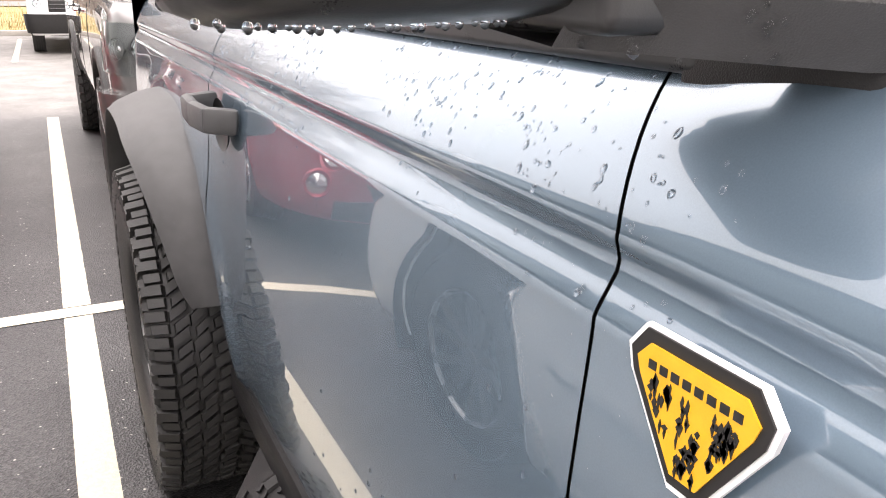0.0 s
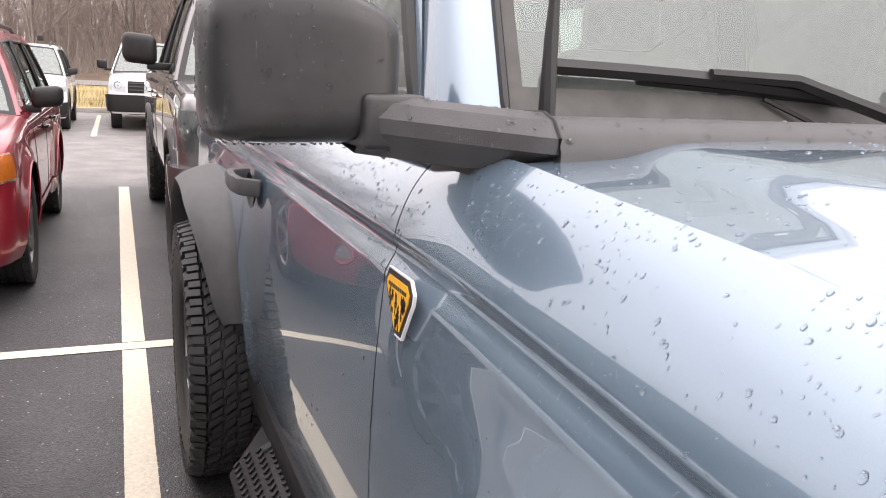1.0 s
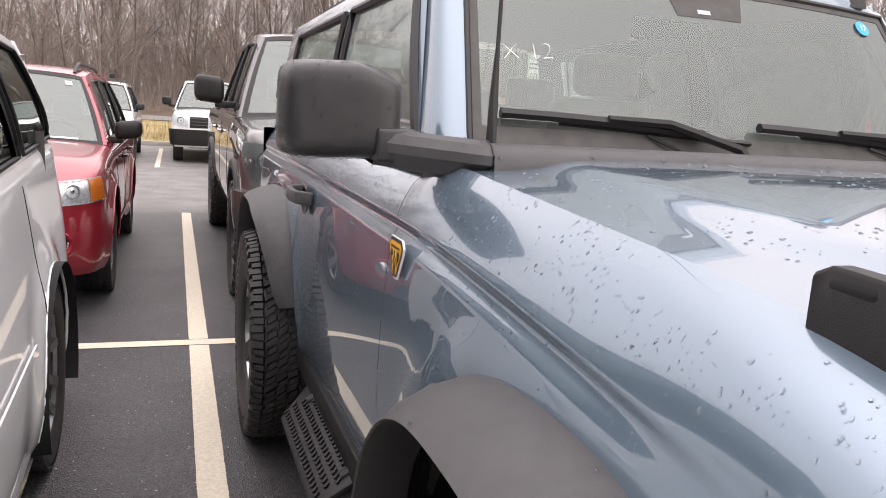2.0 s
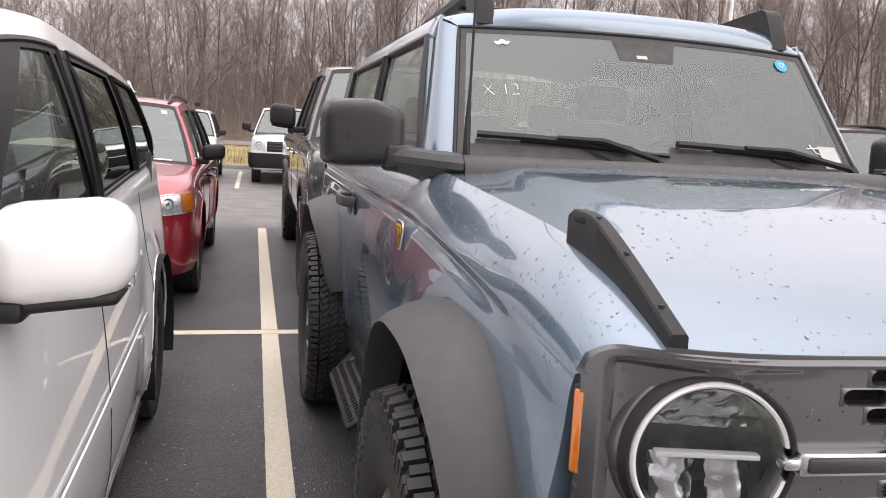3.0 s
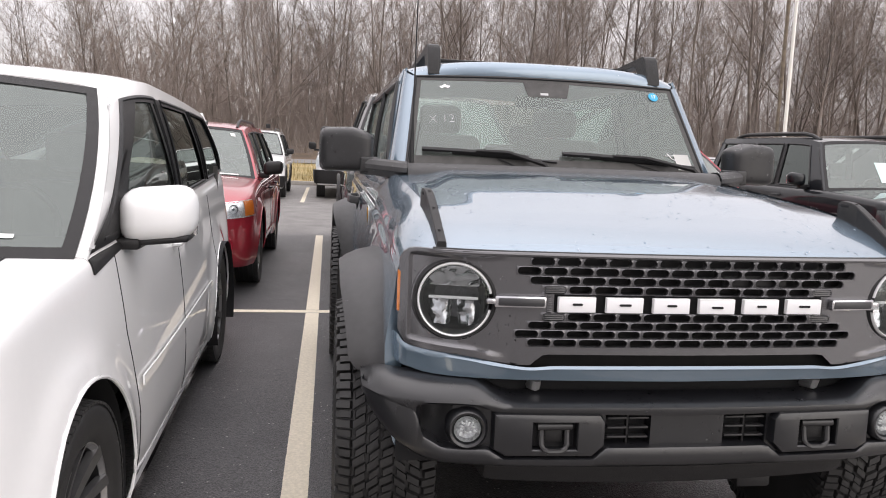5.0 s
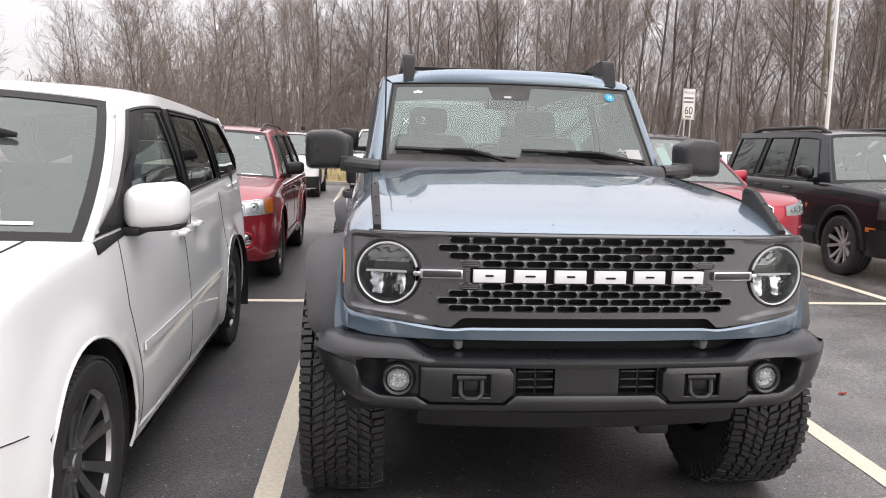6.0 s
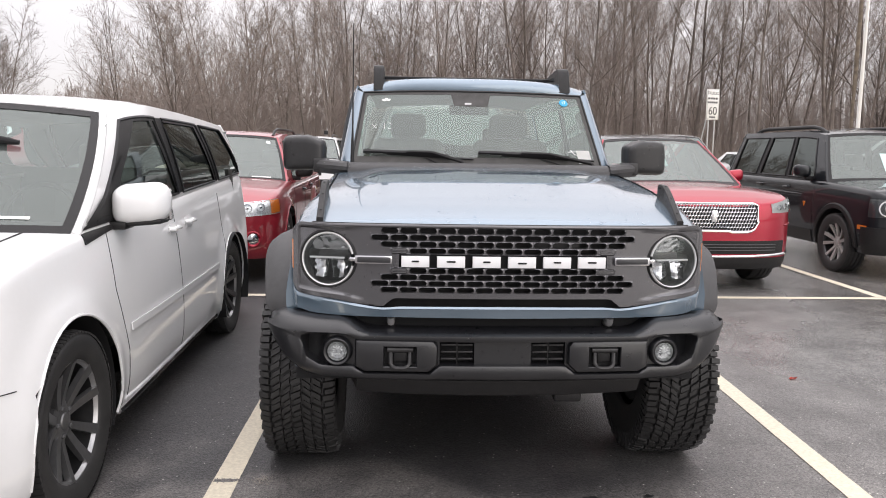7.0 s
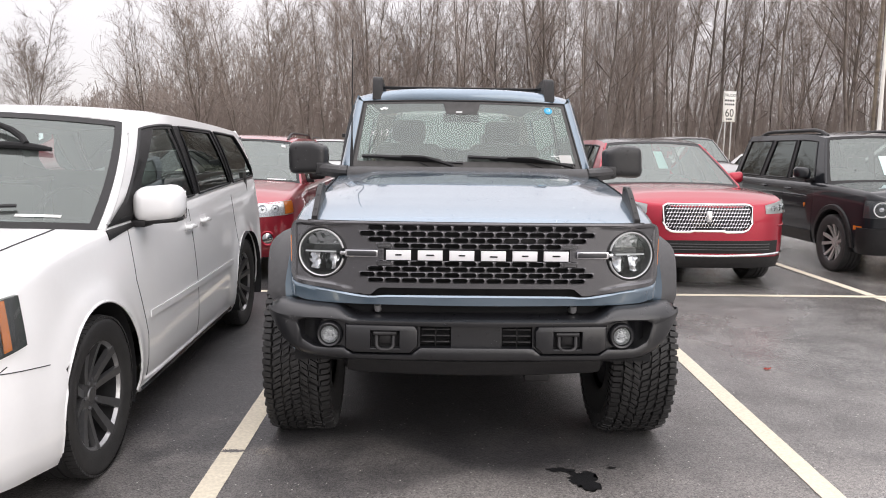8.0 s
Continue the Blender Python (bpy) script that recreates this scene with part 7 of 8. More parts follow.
# the black wedge between the screen pillar and the front door's glass
for sd in (1, -1):
    f = van.side_fn
    bm = patch(lambda u, v: f(0.005 + 0.095 * u + (0.075 * v) * (1 - 1.25 * u), 0.02 + 0.55 * v, 0.008, sd), 4, 6)
    bmesh.ops.recalc_face_normals(bm, faces=bm.faces[:])
    part("mirror_sail", bm, M["plastic_dark"], van.root, "black mirror sail panel")
    # broad black frames of the door glass
    y_lo, y_hi = (lambda y: (y - 1.21) / (5.0 - 1.21)), (lambda y: (y - 1.83) / (4.60 - 1.83))
    for nm, a, b, c, d in (("frame_front", 1.36, 1.45, 2.00, 2.19), ("frame_rear", 2.71, 2.77, 2.385, 2.43), ("frame_rear", 3.80, 3.87, 3.40, 3.45)):
        strip_bm = patch(lambda u, v: f(((y_lo(a) * (1 - u) + y_lo(b) * u) * (1 - v) + (y_hi(c) * (1 - u) + y_hi(d) * u) * v), 0.06 + 0.825 * v, 0.003, sd), 2, 10)
        part("window_frame", facing(strip_bm, (sd, 0, 0)), M["plastic_dark"], van.root, "black window frame")
    strip_bm = patch(lambda u, v: f(y_hi(2.00) + (y_hi(3.45) - y_hi(2.00)) * u - 0.006 * (1 - v), 0.850 + 0.038 * v, 0.0035, sd), 20, 2)
    part("window_frame", facing(strip_bm, (sd, 0, 0)), M["plastic_dark"], van.root, "black window frame")
fn = van.screen_fn
for (u0, v0), (u1, v1) in (((0.08, 0.1), (0.46, 0.16)), ((0.42, 0.1), (0.8, 0.17))):
    w = part("wiper", tube([fn(u0 + (u1 - u0) * k / 8, v0 + (v1 - v0) * k / 8, 0.022) for k in range(9)], 0.009, 6), M["seal"], van.root, "black wiper")
    part("wiper_arm", tube([fn(u0 + (u1 - u0) * 0.55, (v0 + v1) / 2, 0.035), fn(u0 + 0.02, 0.03, 0.03)], 0.008, 6), M["seal"], w)
im = part("wiper", tube([fn(0.60 + 0.22 * k / 8, 0.655 + 0.02 * math.sin(k / 8 * math.pi), 0.02) for k in range(9)], [0.006, 0.012, 0.014, 0.016, 0.018, 0.018, 0.018, 0.016, 0.010], 8), M["void"], van.root, "black wiper stopped high on the screen")
part("wiper_arm", tube([fn(u, v, 0.035) for u, v in ((0.755, 0.68), (0.735, 0.74), (0.70, 0.80), (0.66, 0.84), (0.60, 0.87))], [0.016, 0.018, 0.017, 0.014, 0.012], 8), M["void"], im)
for sd in (1, -1):
    hf = van.hood_fn
    part("bonnet_seam", tube([hf(1 - 0.78 * k / 30, 0.5 + sd * (0.40 - 0.05 * (k / 30) ** 2)) + Vector((0, 0, 0.001)) for k in range(31)], 0.004, 5), M["seal"], van.root)
    van.seam([(van.s_of(0.50), 0.63), (van.s_of(0.40), 0.640), (van.s_of(0.28), 0.655), (1.02, 0.675)], sd)
bm = patch(lambda u, v: fn(0.80 + 0.1 * u, 0.10 + 0.02 * v, 0.003), 3, 2)
part("screen_label", bm, M["paper"], van.root, "small white paper label")

# dark red small SUV
esc = Car("suv", pose(-2.62, 5.08, 0), "dark red compact SUV with amber headlamp corners", "red", 4.44, 1.83, 1.64, (0.86, 3.48), 0.36, 1.22,
          ((1.4, 1.05), (4.2, 1.09)), ((0, 0.86), (0.2, 0.93), (0.6, 1.0), (1.22, 1.05)), (1.8, 4.1), front=0.5, rear=0.25, n=3.6, bottom=0.26, arch=0.06, flare=0.03)
esc.greenhouse(1.25, 1.88, 4.1, 4.32, 0.66, ((1.68, 2.30, 2.03, 2.38), (2.42, 3.16, 2.48, 3.16), (3.28, 4.1, 3.28, 4.0)), glass_side=("glass", "glass_dark", "glass_dark"), bow=0.14)
put_wheels(esc.root, TYRE_CAR, rim_meshes(0.243, 0.21, 5), [(x, y, 0.36) for x in (0.805, -0.805) for y in (0.86, 3.48)], M["rim"])
esc.mirror(1.72, 1.06, "plastic_dark", 0.21, 0.15, 0.12)
esc.rails(0.56, 1.95, 4.0, "plastic_dark")
for sd in (1, -1):
    s = esc.s_of
    esc.lamp("headlamp", 0.43, 1.02, k2(0.865, 0.895), k2(0.70, 0.745), sd, ((0.30, 0.52, 0.05), (0.54, 0.52, 0.045)), (0.74, 0.985), dark="lamp_facet")
    esc.seam([(s(1.5), 0.3), (s(1.48), 0.7), (s(1.42), 1.02)], sd)
    esc.seam([(s(2.38), 0.3), (s(2.38), 1.05)], sd)
    esc.handle(2.24, 0.9, M["black"], sd)
    esc.handle(3.05, 0.92, M["black"], sd)
    p, q = esc.at(0.66, 0.475, 0.0, side=sd), esc.at(0.66, 0.475, 0.1, side=sd)
    m = Matrix.Translation(p) @ (q - p).to_track_quat("X", "Z").to_matrix().to_4x4()
    fog = part("fog_lamp", lathe([(0.085, -0.01), (0.085, 0.012), (0.075, 0.018), (0.062, 0.012), (0.06, -0.01)], 32, at=m), M["bright_red"], esc.root)
    part("fog_lens", lathe([(0.062, 0.004), (0.04, 0.014), (0, 0.017)], 24, at=m), M["lamp_in"], fog, "clear round fog lamp")
    esc.sheet("sill_cladding", s(1.3), s(3.05), 0.26, 0.4, M["red"], 0.012, sd, 16, 3)
esc.sheet("grille", -0.40, 0.40, 0.70, 0.86, M["plastic_dark"], 0.006, 1, 16, 5)
for z in (0.74, 0.78, 0.82):
    for sd in (1, -1):
        esc.line("grille_bar", [(0.04 * k, z) for k in range(11)], 0.011, M["chrome"], sd, 0.012)
esc.sheet("lower_intake", -0.55, 0.55, 0.27, 0.39, M["plastic_dark"], 0.008, 1, 16, 4)
fn = esc.screen_fn
part("screen_label", patch(lambda u, v: fn(0.88 + 0.035 * u, 0.84 + 0.06 * v, 0.004), 2, 2), M["paper"], esc.root, "white paper label in the screen")
part("screen_label", patch(lambda u, v: fn(0.76 + 0.13 * u, 0.06 + 0.02 * v, 0.006), 2, 2), M["paper"], esc.root, "white paper strip in the screen")

# dark grey lifted pickup behind
ram = Car("pickup_truck", pose(0.12, 4.78, 0), "dark grey lifted pickup truck with knobbly tyres", "grey", 5.8, 1.98, 2.08, (0.95, 4.5), 0.43, 1.42,
          ((1.7, 1.33), (5.7, 1.36)), ((0, 1.18), (0.2, 1.25), (0.7, 1.29), (1.42, 1.32)), (2.0, 3.6), front=0.42, rear=0.2, n=4.2, bottom=0.52, arch=0.09, cladding="plastic_dark", group="parked cars", category="truck")
ram.greenhouse(1.45, 2.1, 3.75, 3.95, 0.70, ((1.9, 2.75, 2.25, 2.8), (2.9, 3.75, 2.92, 3.65)), bow=0.14)
deck(ram, 3.9, "bed_cover")
put_wheels(ram.root, TYRE_TRUCK, rim_meshes(0.235, 0.28, 6), [(x, y, 0.43) for x in (0.86, -0.86) for y in (0.95, 4.5)], M["rim_dark"])
ram.mirror(2.0, 1.40, "plastic_dark", 0.24, 0.22, 0.14, 0.1)
for sd in (1, -1):
    s = ram.s_of
    ram.lamp("headlamp", 0.66, 1.18, k2(1.16, 1.18), k2(0.93, 0.95), sd, ((0.35, 0.55, 0.07), (0.62, 0.5, 0.05)))
    ram.handle(2.62, 1.16, M["chrome"], sd)
    ram.handle(3.6, 1.17, M["chrome"], sd)
    ram.seam([(s(1.75), 0.6), (s(1.73), 1.3)], sd)
    ram.seam([(s(2.82), 0.6), (s(2.82), 1.3)], sd)
ram.sheet("bumper", -1.2, 1.2, 0.60, 0.86, M["grey"], 0.06, 1, 30, 6, rim=0.06)
ram.sheet("grille", -0.62, 0.62, 0.90, 1.16, M["plastic_dark"], 0.01, 1, 20, 5)

# white pickup on the far row
f150 = Car("pickup_truck", pose(-0.32, 18.45, 0), "white pickup truck with black grille and bumper", "white", 5.9, 2.0, 1.92, (0.95, 4.6), 0.39, 1.4,
           ((1.7, 1.22), (5.8, 1.24)), ((0, 1.08), (0.15, 1.14), (0.7, 1.18), (1.4, 1.2)), (2.0, 3.6), front=0.4, rear=0.2, n=4.4, bottom=0.36, arch=0.07, category="truck")
f150.greenhouse(1.45, 2.1, 3.4, 3.6, 0.70, ((1.9, 2.8, 2.2, 2.85), (2.9, 3.4, 2.95, 3.3)), bow=0.14)
deck(f150, 3.5, "bed_cover")
put_wheels(f150.root, TYRE_CAR, rim_meshes(0.243, 0.21, 6), [(x, y, 0.36) for x in (0.86, -0.86) for y in (0.95, 4.6)], M["rim"])
f150.mirror(2.0, 1.26, "plastic_dark", 0.22, 0.2, 0.12, 0.1)
f150.sheet("grille", -0.62, 0.62, 0.80, 1.05, M["plastic_dark"], 0.012, 1, 20, 5)
for z in (0.86, 0.93, 1.0):
    for sd in (1, -1):
        f150.line("grille_bar", [(0.05 * k, z) for k in range(13)], 0.016, M["plastic_mid"], sd, 0.014)
f150.sheet("bumper", -1.15, 1.15, 0.40, 0.76, M["plastic_dark"], 0.07, 1, 30, 6, rim=0.07)
for sd in (1, -1):
    f150.lamp("headlamp", 0.66, 1.05, k2(1.08, 1.1), k2(0.80, 0.86), sd, ((0.4, 0.5, 0.08),), dark=False)
part("number_plate", rbox(0.62, 0.92, -0.1, -0.08, 0.62, 0.76, 0.004), M["paper"], f150.root, "pale blank number plate")

# white SUV on the far row with a small roof load
wsuv = Car("suv", pose(-3.02, 17.9, 0), "white SUV with black lower bumper and roof rack", "white", 4.6, 1.86, 1.75, (0.9, 3.6), 0.36, 1.2,
           ((1.4, 1.1), (4.4, 1.14)), ((0, 0.92), (0.2, 0.99), (0.6, 1.05), (1.2, 1.1)), (1.8, 4.2), front=0.5, rear=0.25, n=3.3, bottom=0.26, cladding="plastic_dark")
wsuv.greenhouse(1.2, 1.85, 4.2, 4.45, 0.68, ((1.65, 2.35, 2.0, 2.45), (2.48, 3.25, 2.56, 3.25), (3.38, 4.2, 3.38, 4.1)), bow=0.14)
put_wheels(wsuv.root, TYRE_CAR, rim_meshes(0.243, 0.21, 5), [(x, y, 0.36) for x in (0.82, -0.82) for y in (0.9, 3.6)], M["rim"])
wsuv.mirror(1.72, 1.1, "plastic_dark", 0.2, 0.15, 0.12)
wsuv.rails(0.56, 1.95, 4.0, "plastic_dark", 0.07)
wsuv.sheet("bumper", -1.1, 1.1, 0.28, 0.58, M["plastic_dark"], 0.02, 1, 24, 5)
wsuv.sheet("grille", -0.45, 0.45, 0.68, 0.85, M["plastic_dark"], 0.006, 1, 16, 4)
for sd in (1, -1):
    wsuv.lamp("headlamp", 0.5, 1.1, k2(0.86, 0.92), k2(0.74, 0.80), sd, ((0.45, 0.5, 0.05),), dark=False)
part("roof_light", rbox(0.30, 0.42, 2.2, 2.32, 1.8, 1.92, 0.02), M["plastic_dark"], wsuv.root, "small black roof fixture")

# bright red crossover
linc = Car("crossover", pose(2.83, 4.82, 0), "red crossover with chrome mesh grille and wet bonnet", "bright_red", 4.83, 1.94, 1.68, (0.9, 3.75), 0.37, 1.45,
           ((1.6, 1.06), (4.6, 1.12)), ((0, 0.945), (0.15, 0.985), (0.6, 1.045), (1.45, 1.08)), (2.1, 4.4), front=0.5, rear=0.3, n=2.9, bottom=0.24, arch=0.05)
linc.greenhouse(1.42, 2.2, 4.4, 4.72, 0.66, ((1.95, 2.6, 2.4, 2.72), (2.74, 3.5, 2.82, 3.5), (3.6, 4.4, 3.62, 4.2)), bow=0.2, roof_mat=M["black"])
put_wheels(linc.root, TYRE_CAR, rim_meshes(0.243, 0.21, 8), [(x, y, 0.36) for x in (0.855, -0.855) for y in (0.9, 3.75)], M["rim"])
linc.mirror(1.95, 1.08, "bright_red", 0.22, 0.15, 0.13)
g_rnd = lambda u, r: r * (1 - math.sqrt(max(0.0, 1 - max(0.0, 1 - min(u, 1 - u) / r * 1.0) ** 2)))
g_top, g_bot = lambda u: 0.928 - 0.35 * g_rnd(u, 0.08), lambda u: 0.645 + 0.75 * g_rnd(u, 0.14) + 0.012 * (abs(u - 0.5) < 0.17)
gr = linc.sheet("grille", -0.475, 0.475, 0, 0, M["void"], 0.004, 1, 24, 6, None, "", g_top, g_bot)
loop = []
for k in range(25):
    u = k / 24
    s = -0.485 + 0.97 * u
    loop.append(linc.at(abs(s), g_top(u) + 0.012, 0.012, side=1 if s >= 0 else -1))
for k in range(25):
    u = 1 - k / 24
    s = -0.485 + 0.97 * u
    loop.append(linc.at(abs(s), g_bot(u) - 0.012, 0.012, side=1 if s >= 0 else -1))
part("grille_frame", tube(loop, 0.013, 6, closed=True), M["chrome"], gr, "bright chrome frame")
cell = bmesh.new()
lp = [(0.0155 * math.cos(a) * (1.0 if abs(math.cos(a)) < 0.9 else 1.1), 0, 0.0225 * math.sin(a)) for a in (2 * math.pi * k / 8 for k in range(8))]
tube(lp, 0.0042, 4, cell, closed=True)
cell = finish(cell)
cell.materials.append(M["chrome"])
for j in range(7):
    for i in range(-17, 18):
        s = (i + (0.5 if j % 2 else 0)) * 0.033
        z = 0.665 + j * 0.039
        u = (s + 0.475) / 0.95
        if not (0.025 < u < 0.975 and g_bot(u) + 0.012 < z < g_top(u) - 0.014):
            continue
        sd = 1 if s >= 0 else -1
        p, q = linc.at(abs(s), z, 0.014, side=sd), linc.at(abs(s), z, 0.1, side=sd)
        part("mesh_link", cell, None, gr, at=Matrix.Translation(p) @ (q - p).to_track_quat("-Y", "Z").to_matrix().to_4x4())
part("badge", rbox(-0.03, 0.03, -0.025, -0.005, 0.74, 0.86, 0.006), M["chrome"], linc.root, "plain chrome badge")
for sd in (1, -1):
    s = linc.s_of
    linc.lamp("headlamp", 0.66, 1.10, k2(0.925, 0.985, 0.962), k2(0.832, 0.855, 0.838), sd, ((0.22, 0.5, 0.030), (0.44, 0.5, 0.034), (0.66, 0.5, 0.034)), dark="steel")
    linc.line("bumper_crease", [(0.85 + 0.05 * k, 0.70 + 0.004 * k) for k in range(9)], 0.007, M["bright_red"], sd, 0.003)
    linc.handle(2.55, 0.95, M["bright_red"], sd)
    linc.handle(3.35, 0.97, M["bright_red"], sd)
    linc.seam([(s(1.75), 0.3), (s(1.7), 1.03)], sd)
    linc.seam([(s(2.7), 0.3), (s(2.72), 1.06)], sd)
linc.sheet("lower_intake", -0.85, 0.85, 0.40, 0.54, M["plastic_dark"], 0.006, 1, 24, 5)
for z in (0.44, 0.47, 0.50):
    for sd in (1, -1):
        linc.line("intake_slat", [(0.06 * k, z) for k in range(13)], 0.006, M["plastic"], sd, 0.01)
linc.sheet("chin", -1.15, 1.15, 0.24, 0.36, M["plastic_dark"], 0.01, 1, 24, 4)
for sd in (1, -1):
    linc.line("chin_trim", [(0.06 * k, 0.372 + 0.00012 * k * k) for k in range(20)], 0.014, M["chrome"], sd, 0.006)
fn = linc.screen_fn
part("price_sheet", patch(lambda u, v: fn(0.44 + 0.075 * u, 0.36 + 0.40 * v, -0.004), 3, 3), M["paper_teal"], linc.root, "pale teal paper sheet inside the screen")

# black boxy SUV
sport = Car("suv", pose(5.94, 5.47, 0), "black boxy SUV with dark alloy wheels and roof rails", "black", 4.39, 1.9, 1.80, (0.87, 3.54), 0.365, 1.2,
            ((1.4, 1.12), (4.2, 1.14)), ((0, 0.99), (0.12, 1.05), (0.6, 1.09), (1.2, 1.12)), (1.75, 4.15), front=0.34, rear=0.2, n=4.4, bottom=0.30, arch=0.06, cladding="plastic_dark")
sport.greenhouse(1.22, 1.66, 4.12, 4.26, 0.72, ((1.52, 2.25, 1.84, 2.31), (2.34, 3.14, 2.40, 3.02), (3.28, 4.08, 3.14, 3.98)), bow=0.12, bulge=0.02)
put_wheels(sport.root, tyre_mesh(0.365, 0.235, 0.238, 0), rim_meshes(0.238, 0.22, 5, twin=True), [(x, y, 0.365) for x in (0.84, -0.84) for y in (0.87, 3.54)], M["rim_sand"], M["rim_dark"])
sport.mirror(1.6, 1.14, "black", 0.2, 0.16, 0.13, 0.06)
sport.rails(0.60, 1.8, 3.9, "plastic_dark", 0.055, 0.027)
for sd in (1, -1):
    s = sport.s_of
    sport.lamp("headlamp", 0.66, 1.0, k2(0.95, 0.95), k2(0.74, 0.74), sd, ((0.45, 0.5, 0.085),))
    p, q = sport.at(0.81, 0.845, 0.024, side=sd), sport.at(0.81, 0.845, 0.1, side=sd)
    ring_m = Matrix.Translation(p) @ (q - p).to_track_quat("X", "Z").to_matrix().to_4x4()
    part("light_ring", tidy(lathe([(0.092, -0.01), (0.091, 0.006), (0.080, 0.006), (0.078, -0.01)], 40, at=ring_m)), M["lamp_light"], sport.root, "pale round light ring")
    sport.handle(2.12, 1.0, M["black"], sd)
    sport.handle(2.95, 1.01, M["black"], sd)
    sport.seam([(s(1.42), 0.4), (s(1.4), 1.1)], sd)
    sport.seam([(s(2.3), 0.4), (s(2.3), 1.1)], sd)
    sport.sheet("indicator", s(0.18), s(0.18) + 0.17, 0.585, 0.635, M["amber"], 0.01, sd, 6, 3, None, "small amber side marker")
    sport.sheet("sill_cladding", s(1.4), s(3.0), 0.30, 0.46, M["plastic_dark"], 0.012, sd, 16, 3)
    pz = sport.at(s(1.62), 0.80, 0.006, side=sd)
    part("wing_badge", slab([(-0.024, 0.03), (0.024, 0.03), (0.028, 0.014), (0, -0.034), (-0.028, 0.014)], 0.006, m=Matrix.Translation(pz) @ Matrix.Rotation(radians(90 * sd), 4, "Z")), M["amber"], sport.root, "small orange shield badge")
sport.sheet("grille", -0.62, 0.62, 0.74, 0.96, M["plastic_dark"], 0.008, 1, 20, 5)
sport.sheet("bumper", -1.1, 1.1, 0.30, 0.62, M["plastic_dark"], 0.03, 1, 24, 5)
fn = sport.screen_fn
part("price_sheet", patch(lambda u, v: fn(0.42 + 0.11 * u, 0.16 + 0.40 * v, 0.003), 3, 3), M["paper_teal"], sport.root, "pale teal paper sheet inside the screen")

# dark SUV and pale car of the far row on the right
far1 = Car("suv", pose(7.6, 17.6, 0), "silver-grey SUV on the far row", "silver", 4.9, 2.0, 1.97, (0.9, 3.7), 0.36, 1.2,
           ((1.4, 1.25), (4.5, 1.3)), ((0, 1.05), (0.2, 1.13), (0.6, 1.2), (1.2, 1.24)), (1.8, 4.3), front=0.5, rear=0.25, n=3.3, bottom=0.26)
far1.greenhouse(1.2, 1.9, 4.3, 4.55, 0.68, ((1.65, 2.35, 2.0, 2.45), (2.48, 3.25, 2.56, 3.25), (3.38, 4.3, 3.38, 4.2)), bow=0.14)
put_wheels(far1.root, TYRE_CAR, rim_meshes(0.243, 0.21, 5), [(x, y, 0.36) for x in (0.84, -0.84) for y in (0.9, 3.7)], M["rim"])
far1.mirror(1.72, 1.15, "plastic_dark", 0.2, 0.15, 0.12)
far1.sheet("grille", -0.5, 0.5, 0.70, 0.9, M["plastic_dark"], 0.006, 1, 16, 4)
for sd in (1, -1):
    far1.lamp("headlamp", 0.5, 1.1, k2(0.9, 0.96), k2(0.8, 0.84), sd, ((0.45, 0.5, 0.05),), dark=False)
far2 = Car("sedan", pose(10.4, 17.8, 0), "white sedan on the far row", "white", 4.7, 1.82, 1.5, (0.9, 3.6), 0.36, 1.25,
           ((1.4, 0.95), (4.5, 1.02)), ((0, 0.74), (0.2, 0.80), (0.6, 0.88), (1.25, 0.95)), (1.9, 3.6), front=0.5, rear=0.3, n=3.0, bottom=0.2)
far2.greenhouse(1.25, 2.0, 3.4, 4.1, 0.60, ((1.8, 2.5, 2.2, 2.6), (2.6, 3.5, 2.68, 3.2)), bow=0.14)
deck(far2, 4.0, "boot_lid")
put_wheels(far2.root, TYRE_CAR, rim_meshes(0.243, 0.21, 5), [(x, y, 0.36) for x in (0.8, -0.8) for y in (0.9, 3.6)], M["rim"])
far2.mirror(1.75, 0.96, "white", 0.2, 0.14, 0.12)
for sd in (1, -1):
    far2.lamp("headlamp", 0.5, 1.1, k2(0.72, 0.78), k2(0.62, 0.66), sd, ((0.45, 0.5, 0.05),), dark=False)

